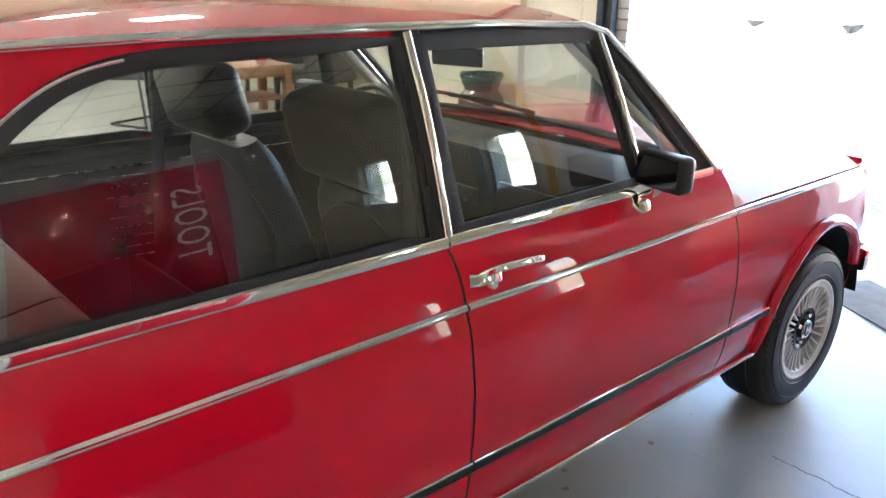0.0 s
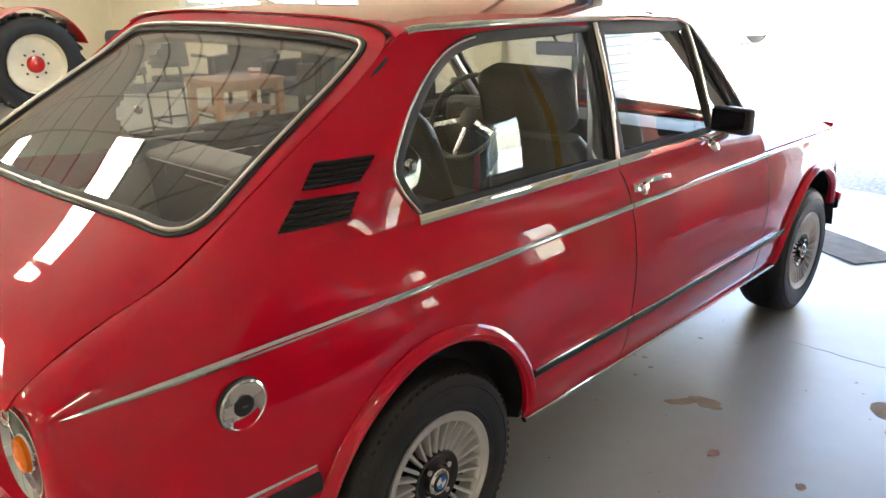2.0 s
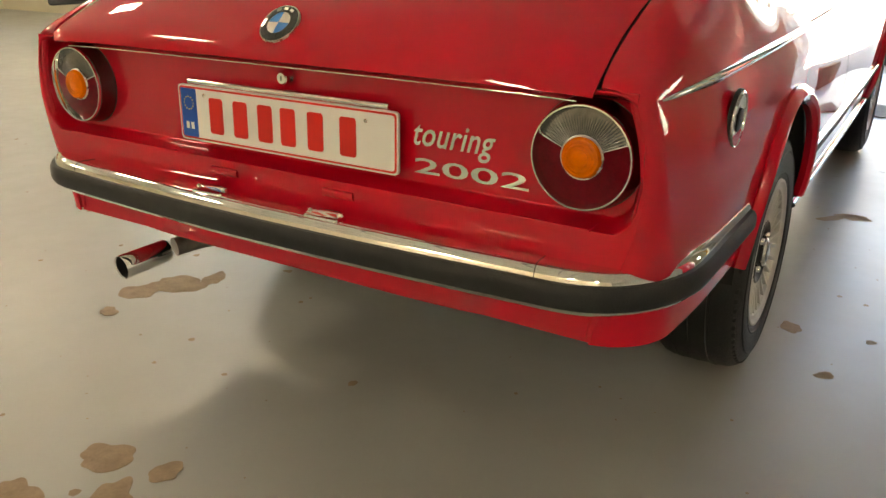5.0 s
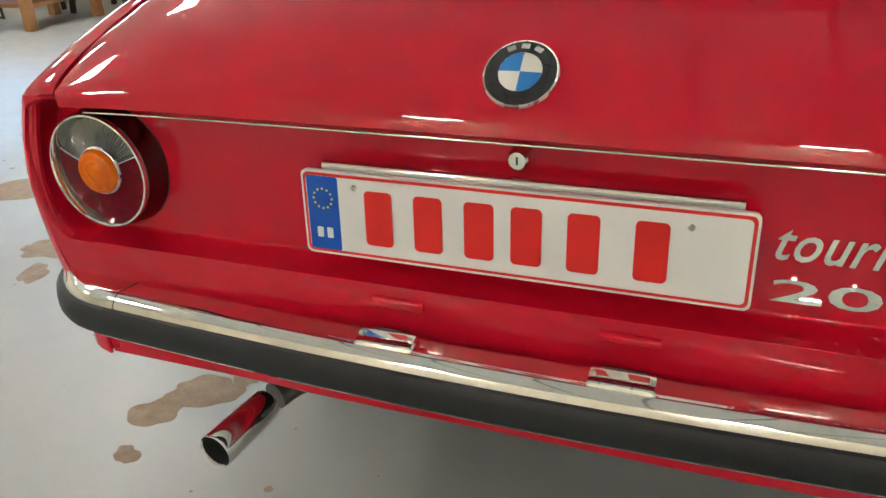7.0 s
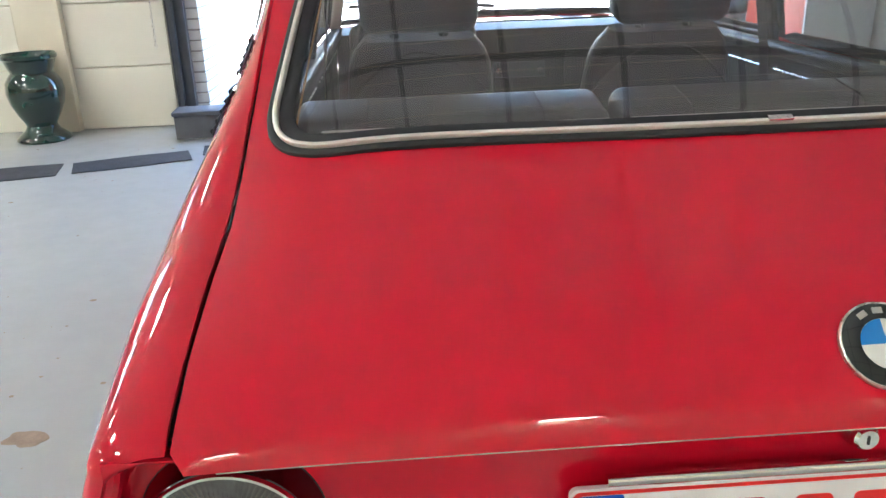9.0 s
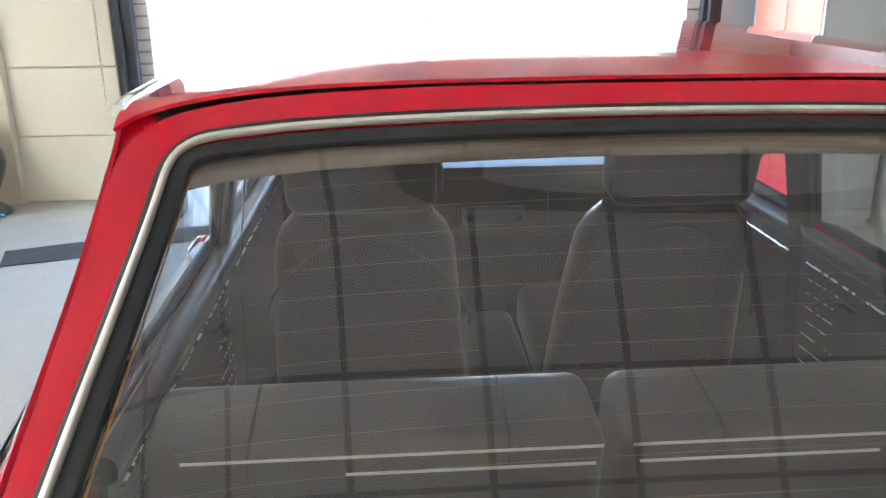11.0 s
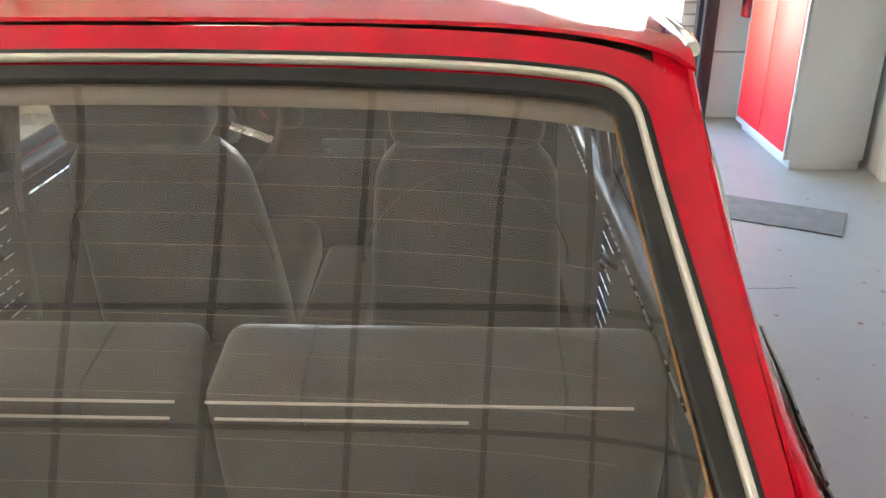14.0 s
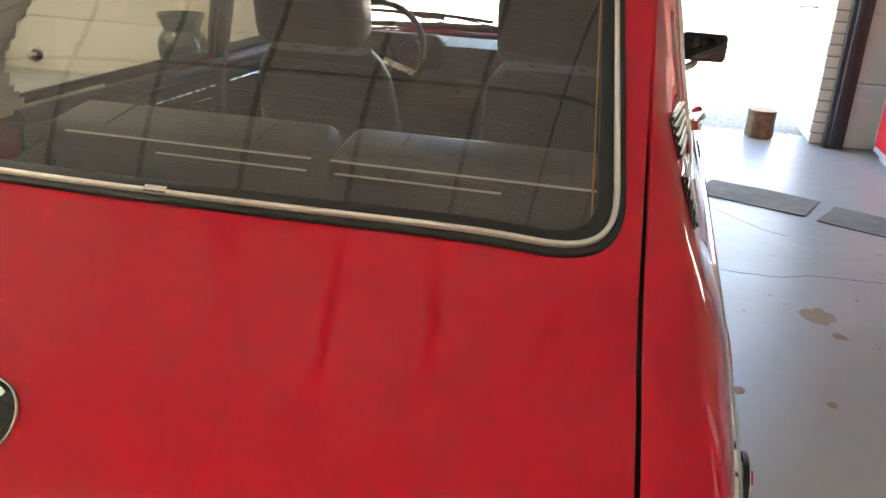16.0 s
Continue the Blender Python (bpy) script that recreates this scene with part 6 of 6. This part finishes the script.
def cantilever_chair(x, y, rz, label):
    c = thing("visitor_chair", label, "chair", pose(x, y, 0, 0, 0, rz), "visitor chairs")
    part("seat", cushion(0.48, 0.46, 0.07, 0.03, pose(0, 0, 0.46, 4, 0, 0)), CLOTHG, c, "dark grey padded seat")
    b = loft_back(0.44, 0.40, 0.46, 0.05, 0.02).moved(pose(0, -0.22, 0.56, 12, 0, 0))
    part("backrest", b, CLOTHG, c, "dark grey rounded backrest")
    for s in (-1, 1):
        part("tube_leg", tube(smoothed([(s * 0.26, -0.22, 0.014), (s * 0.26, 0.20, 0.014), (s * 0.26, 0.235, 0.05), (s * 0.26, 0.20, 0.44), (s * 0.26, 0.17, 0.66), (s * 0.26, 0.12, 0.675), (s * 0.26, -0.22, 0.67)], False, 6), ring(0.0125, 10), up=(1, 0, 0)), BLACKPL, c, "black bent steel tube")
        part("armrest", rbox(0.045, 0.30, 0.025, 0.010, m=pose(s * 0.26, -0.04, 0.69)), BLACKPL, c, "black armrest")
    part("foot_bar", tube([(-0.26, -0.22, 0.014), (0.26, -0.22, 0.014)], ring(0.0125, 10)), BLACKPL, c)
    return c


def arm_chair(x, y, rz, label):
    c = thing("armchair", label, "armchair", pose(x, y, 0, 0, 0, rz), "armchairs")
    part("seat", cushion(0.56, 0.54, 0.16, 0.03, pose(0, 0.02, 0.39)), LEATHER, c, "dark leather seat")
    part("backrest", cushion(0.60, 0.12, 0.52, 0.03, pose(0, -0.27, 0.60, 8, 0, 0)), LEATHER, c, "dark leather backrest")
    for s in (-1, 1):
        part("armrest", cushion(0.09, 0.58, 0.32, 0.025, pose(s * 0.30, 0.0, 0.50)), LEATHER, c, "dark leather armrest")
        for yy in (-0.24, 0.26):
            part("leg", tube([(s * 0.29, yy, 0.34), (s * 0.31, yy * 1.06, 0.0)], rrect(0.042, 0.042, 0.006, 2), up=(0, 1, 0)), mat("dark_stained_wood", (0.03, 0.018, 0.012), 0.4) if "dark_stained_wood" not in bpy.data.materials else bpy.data.materials["dark_stained_wood"], c, "dark tapered wooden leg")
    return c


tbl = thing("coffee_table", "square oiled oak coffee table with a lower shelf", "table", pose(-5.55, 3.72, 0, 0, 0, 0))
part("tabletop", rbox(0.60, 0.85, 0.045, 0.006, m=pose(0, 0, 0.4975)), WOOD, tbl, "oak tabletop")
for sx in (-1, 1):
    for sy in (-1, 1):
        part("leg", rbox(0.075, 0.075, 0.475, 0.005, m=pose(sx * 0.25, sy * 0.375, 0.2375)), WOOD, tbl, "square oak leg")
part("shelf", rbox(0.50, 0.72, 0.03, 0.004, m=pose(0, 0, 0.19)), WOOD, tbl)
for sx in (-1, 1):
    part("apron", rbox(0.025, 0.68, 0.07, 0.003, m=pose(sx * 0.262, 0, 0.44)), WOOD, tbl)
cup = thing("bowl", "small white and red patterned bowl on the table", "bowl", pose(-5.45, 3.90, 0.52))
part("bowl_body", lathe([(0.0001, 0.003), (0.035, 0.0), (0.045, 0.01), (0.065, 0.06), (0.068, 0.085), (0.064, 0.085), (0.058, 0.05), (0.0001, 0.02)], 32), WHITEP, cup)
part("pattern_band", lathe([(0.0565, 0.035), (0.067, 0.062)], 32), PLATERED, cup)
cantilever_chair(-5.75, 2.85, -70, "dark grey visitor chair with a bent black tube frame")
cantilever_chair(-6.35, 3.55, -95, "dark grey visitor chair behind the oak table")
arm_chair(-5.35, 4.45, 180, "dark leather armchair with wooden legs beside the table")
arm_chair(-6.35, 4.40, 215, "dark leather armchair against the cream wall")


# tractor, its rear wheel and fender towards the room
def tractor():
    tr = thing("tractor", "old red tractor with cream wheel discs", "tractor", pose(-8.6, 2.55, 0, 0, 0, 0))
    for sx in (0.62, -0.62):
        w = new("rear_wheel")
        w.parent = tr
        w["label"] = "large black tractor tyre on a cream disc"
        w.matrix_basis = pose(sx, 0.10, 0.56, 0, 90 if sx > 0 else -90, 0)
        part("tyre", lathe([(0.33, -0.12), (0.34, 0.10), (0.40, 0.135), (0.48, 0.13), (0.53, 0.10), (0.545, 0.0), (0.53, -0.10), (0.48, -0.13), (0.40, -0.135), (0.33, -0.12)], 60), TYRE, w, "black ribbed tyre")
        g = Geo()
        lug = rbox(0.035, 0.045, 0.13, 0.006, 1)
        for i in range(24):
            for h in (-1, 1):
                q = lug.moved(pose(0, 0, 0, 0, 0, 15 * i + 3.75 * h) @ pose(0.548, 0, h * 0.062, h * 28, 0, 0))
                g.add(q.v, q.f)
        part("lug_tread", g, TYRE, w, "deep tread lugs")
        part("disc", lathe([(0.335, 0.11), (0.33, 0.135), (0.315, 0.12), (0.30, 0.06), (0.20, 0.03), (0.12, 0.05), (0.10, 0.055), (0.0001, 0.055)], 48), TCREAM, w, "cream wheel disc")
        part("hub", lathe([(0.10, 0.05), (0.095, 0.085), (0.08, 0.10), (0.0001, 0.105)], 32), TRED, w, "red hub")
        for i in range(8):
            a = 2 * math.pi * i / 8
            part("wheel_nut", lathe([(0.014, 0), (0.014, 0.02), (0.0001, 0.024)], 6, pose(0.145 * math.cos(a), 0.145 * math.sin(a), 0.045)), DARKSTEEL, w)
        g = Geo()
        n = 20
        for i in range(n + 1):
            a = radians(20 + 125 * i / n)
            for xx in (-0.16, 0.18):
                g.v.append((sx + xx * (1 if sx > 0 else -1), 0.10 + 0.62 * math.cos(a), 0.56 + 0.62 * math.sin(a)))
        g.f = [(2 * i, 2 * i + 1, 2 * i + 3, 2 * i + 2) for i in range(n)]
        part("fender", g, TRED, tr, "red fender", solid=0.012)
        fw = new("front_wheel")
        fw.parent = tr
        fw["label"] = "small black front tyre on a cream disc"
        fw.matrix_basis = pose(sx * 0.9, -1.75, 0.34, 0, 90 if sx > 0 else -90, 0)
        part("tyre", lathe([(0.19, -0.07), (0.20, 0.06), (0.27, 0.08), (0.33, 0.05), (0.34, 0), (0.33, -0.05), (0.27, -0.08), (0.19, -0.07)], 40), TYRE, fw)
        part("disc", lathe([(0.195, 0.05), (0.17, 0.03), (0.06, 0.02), (0.0001, 0.04)], 32), TCREAM, fw)
    part("hood", cushion(0.52, 1.55, 0.55, 0.10, pose(0, -1.25, 0.95)), TRED, tr, "rounded red hood")
    part("chassis", cushion(0.40, 2.4, 0.34, 0.06, pose(0, -0.75, 0.58)), DARKSTEEL, tr, "dark chassis")
    part("axle", rbox(1.2, 0.14, 0.14, 0.03, m=pose(0, 0.10, 0.56)), DARKSTEEL, tr)
    part("driver_seat", cushion(0.42, 0.38, 0.10, 0.04, pose(0, 0.30, 1.02)), LEATHER, tr, "black seat")
    part("seat_post", rbox(0.12, 0.12, 0.30, 0.02, m=pose(0, 0.25, 0.84)), DARKSTEEL, tr)
    part("steering_wheel", tube([pose(0, -0.28, 1.32, -35, 0, 0) @ Vector((0.2 * math.cos(a), 0.2 * math.sin(a), 0)) for a in [2 * math.pi * i / 32 for i in range(32)]], ring(0.014, 8), closed=True), BLACKPL, tr)
    part("steering_column", tube([(0, -0.28, 1.32), (0, -0.5, 1.1)], ring(0.02, 8), up=(1, 0, 0)), BLACKPL, tr)
    part("exhaust_stack", tube([(0.12, -1.2, 1.2), (0.12, -1.2, 1.75)], ring(0.03, 12), up=(0, 1, 0)), DARKSTEEL, tr)


tractor()

# bare patches and chips in the floor paint


def patch(cx, cy, r, seed, stretch=1.0, rz=0.0):
    rnd = random.Random(seed)
    ks = [(k, rnd.uniform(0.05, 0.20) / (k ** 0.7), rnd.random() * 6.28) for k in range(2, 9)]
    pts = []
    for i in range(72):
        a = 2 * math.pi * i / 72
        q = 0.85 * r * max(0.25, 1 + sum(m * math.sin(k * a + p) for k, m, p in ks))
        pts.append((q * math.cos(a) * stretch, q * math.sin(a)))
    ob = part("bare_patch", prism(pts, -0.003, 0.0003 + 0.00007 * (seed - 100), pose(cx, cy, 0.0, 0, 0, rz)), BARE, None, sharp=60)
    return tagged(ob, "bare brown patch where the floor paint has flaked off", "paint chip", "floor patches")


PATCHES = [(0.853, 1.355, 0.045, 1.6), (0.78, 1.30, 0.03, 2.2), (1.371, 1.745, 0.075, 1.2), (1.175, 0.35, 0.028, 1.3), (1.02, 0.258, 0.014, 1.2), (0.94, 0.006, 0.022, 1.2), (0.82, 0.242, 0.03, 1.4), (1.42, 1.58, 0.025, 1.4),
           (-0.86, -0.45, 0.07, 1.5), (-0.92, -0.55, 0.06, 1.2), (-0.80, -0.36, 0.04, 1.4), (-0.88, -0.69, 0.03, 1.2), (-1.82, 0.08, 0.09, 1.6), (-2.39, 0.49, 0.14, 1.4), (-1.75, -0.09, 0.05, 1.5), (-1.49, 0.49, 0.05, 1.3), (-0.286, -1.146, 0.055, 1.3), (-0.142, -1.116, 0.035, 1.2), (-0.15, -1.25, 0.06, 1.5), (-0.33, -1.32, 0.05, 1.3), (1.28, -0.1, 0.02, 1.3), (1.02, 1.05, 0.02, 1.4), (1.30, 1.05, 0.018, 1.2), (-0.98, 0.2, 0.06, 1.5), (-1.15, -0.15, 0.04, 1.3)]
for n, (x, y, r, st) in enumerate(PATCHES):
    patch(x, y, r, 100 + n, st, (n * 47) % 180)


def floor_crack(pts, seed):
    """A fine dark crack that wanders a little along its way."""
    rnd_ = random.Random(seed)
    path = []
    for a, b in zip(pts, pts[1:]):
        for i in range(12):
            f = i / 12
            path.append((a[0] + (b[0] - a[0]) * f + rnd_.uniform(-0.006, 0.006), a[1] + (b[1] - a[1]) * f + rnd_.uniform(-0.006, 0.006), 0.0))
    ob = part("floor_crack", tube(path, [(-0.0022, -0.001), (0.0022, -0.001), (0.0015, 0.0006), (-0.0015, 0.0006)]), CRACKM, None)
    return tagged(ob, "fine dark crack in the painted floor", "crack", "floor cracks")


CRACKM = mat("crack_dirt", (0.10, 0.10, 0.095), 0.9, vary=0.3, scale=30)
floor_crack([(0.88, 2.12), (0.99, 2.118), (1.165, 2.11), (1.273, 2.117), (1.42, 2.19), (1.75, 2.21)], 3)
floor_crack([(1.045, 3.045), (1.16, 2.90), (1.29, 2.75), (1.40, 2.70)], 4)
rnd = random.Random(5)
g = Geo()
for i in range(700):
    x, y, r = rnd.uniform(-3.2, 3.0), rnd.uniform(-2.4, 4.6), 0.0025 + 0.012 * rnd.random() ** 3
    n = 7
    pts = [(x + r * rnd.uniform(0.6, 1.2) * math.cos(2 * math.pi * k / n), y + r * rnd.uniform(0.6, 1.2) * math.sin(2 * math.pi * k / n)) for k in range(n)]
    q = prism(pts, -0.001, 0.0003)
    g.add(q.v, q.f)
tagged(part("floor_chips", g, BARE, None), "small scattered chips in the floor paint", "paint chips", "", "stuff")

# ---- outside: fence, parked cars, hedge ----
fence = thing("fence", "pale steel bar fence along the yard", "fence")
bar_me = None
for i in range(120):
    x = -22 + 0.36 * i
    if bar_me is None:
        bar_me = part("fence_bar", rbox(0.035, 0.035, 1.5, 0, m=pose(0, 0, 0.75)), WHITEP, fence, "", matrix=pose(x, 24, 0))
    else:
        o = new("fence_bar", bar_me.data)
        o.parent, o.matrix_basis = fence, pose(x, 24, 0)
for z in (0.25, 1.35):
    part("fence_rail", block(-22, 21.2, 23.96, 24.04, z, z + 0.06), WHITEP, fence)


# far glass and tyres: the yard's sun glare is put into their pale colour
FARGLASS = mat("sunlit_glass", (0.30, 0.33, 0.36), 0.15)
FARTYRE = mat("sunlit_tyre", (0.16, 0.155, 0.15), 0.9)


def parked_car(x, y, rz, paint, label):
    c = thing("parked_car", label, "car", pose(x, y, 0, 0, 0, rz), "parked cars")
    prof = smoothed([(-2.1, 0.35), (-2.12, 0.75), (-1.9, 0.92), (-1.2, 1.0), (-0.75, 1.36), (0.1, 1.45), (0.9, 1.36), (1.5, 0.98), (2.05, 0.85), (2.12, 0.5), (2.05, 0.3), (0, 0.25)], True, 4)
    g = Geo()
    n = len(prof)
    cols = [(-0.86, 0.93), (-0.82, 1.0), (0.82, 1.0), (0.86, 0.93)]
    for yy, k in cols:
        g.v += [(a, yy * (1 - 0.16 * max(0, (b - 0.95) / 0.5)), 0.3 + (b - 0.3) * k) for a, b in prof]
    for j in range(3):
        for i in range(n):
            q = (i + 1) % n
            g.f.append((j * n + i, j * n + q, (j + 1) * n + q, (j + 1) * n + i))
    g.f += [tuple(range(n)), tuple(range(4 * n - 1, 3 * n - 1, -1))]
    part("body", g, paint, c)
    for s in (-1, 1):
        part("side_glass", prism([(-0.95, 1.02), (1.3, 1.02), (0.8, 1.30), (-0.65, 1.30)], 0.0, 0.01, pose(0, s * 0.80, 0, 90, 0, 0) if s < 0 else pose(0, s * 0.81, 0, 90, 0, 0)), FARGLASS, c, "pale side glass")
        for xx in (-1.3, 1.3):
            part("wheel", lathe([(0.0001, 0.1), (0.2, 0.1), (0.22, 0.06), (0.31, 0.05), (0.32, -0.05), (0.2, -0.08), (0.0001, -0.08)], 28, pose(xx, s * 0.80, 0.31, -90 * s, 0, 0)), FARTYRE, c)
    return c


parked_car(-1.0, 21.0, 4, WHITEP, "white parked car in front of the fence")
parked_car(5.2, 21.5, -3, SATIN, "silver parked car in front of the fence")
parked_car(-8.5, 21.0, 2, WHITEP, "white parked car in front of the fence")
house = thing("building", "pale building across the yard", "building", pose(0, 58, 0))
part("wall", rbox(60, 10, 9, 0, m=pose(0, 0, 4.5)), PLASTER, house)
part("roof", prism([(-30.6, 9), (30.6, 9), (28, 12), (-28, 12)], -5.4, 5.4, pose(0, 0, 0, 90, 0, 0)), mat("grey_roof_tiles", (0.2, 0.19, 0.18), 0.8, vary=0.2), house)
for k in range(12):
    for z in (1.2, 4.4):
        w_ = part("window", rbox(1.5, 0.1, 1.8, 0, m=pose(-26 + 4.7 * k, -5.03, z + 0.9)), EMBLACK, house)
        part("frame", rbox(1.7, 0.06, 0.1, 0, m=pose(-26 + 4.7 * k, -5.06, z)), WHITEP, w_)

# kerb strips and a hose lying on the yard
kerb = thing("kerb", "low pale kerb stones edging the yard", "kerb", None, "", "structure")
KERBM = mat("tan_kerb_stone", (0.30, 0.25, 0.17), 0.9, vary=0.2, scale=4)
for a, b in (((1.30, 11.15), (2.2, 10.35)), ((2.2, 10.35), (2.9, 9.5)), ((-4.7, 12.75), (-3.5, 14.1)), ((-1.6, 14.3), (1.6, 13.75))):
    a_, b_ = Vector((*a, 0.0)), Vector((*b, 0.0))
    part("kerb_stone", tube([a_, b_], rrect(0.06, 0.06, 0.01, 2)), KERBM, kerb)
tagged(part("garden_hose", tube(smoothed([(0.50, 13.2, 0.008), (0.52, 12.2, 0.008), (0.58, 11.6, 0.008), (0.66, 10.7, 0.008)], False, 6), ring(0.022, 8)), KERBM, None), "tan hose lying on the paved yard", "hose")

# ---- bricks of the door reveals ----
def brick_data(length):
    ob = part("brick", rbox(0.112, length, 0.066, 0.004, 1), BRICKM, None)
    return ob


full, short = None, None
for wall, xf, sg in ((JL, OPEN_L + 0.115, 1), (JR, OPEN_R - 0.115, -1)):
    for row in range(38):
        z = 0.042 + 0.079 * row
        if z > OPEN_H - 0.04:
            break
        y = WALL_Y + 0.014
        for length in ((0.238, 0.238, 0.108) if row % 2 else (0.108, 0.238, 0.238)):
            m = pose(xf - sg * 0.048 + 0.002 * random.uniform(-1, 1), y + length / 2, z, random.uniform(-0.6, 0.6), 0, random.uniform(-0.5, 0.5))
            y += length + 0.011
            src = full if length > 0.2 else short
            if src is None:
                o = brick_data(length)
                if length > 0.2:
                    full = o.data
                else:
                    short = o.data
            else:
                o = new("brick", src)
            o.parent, o.matrix_basis = wall, m
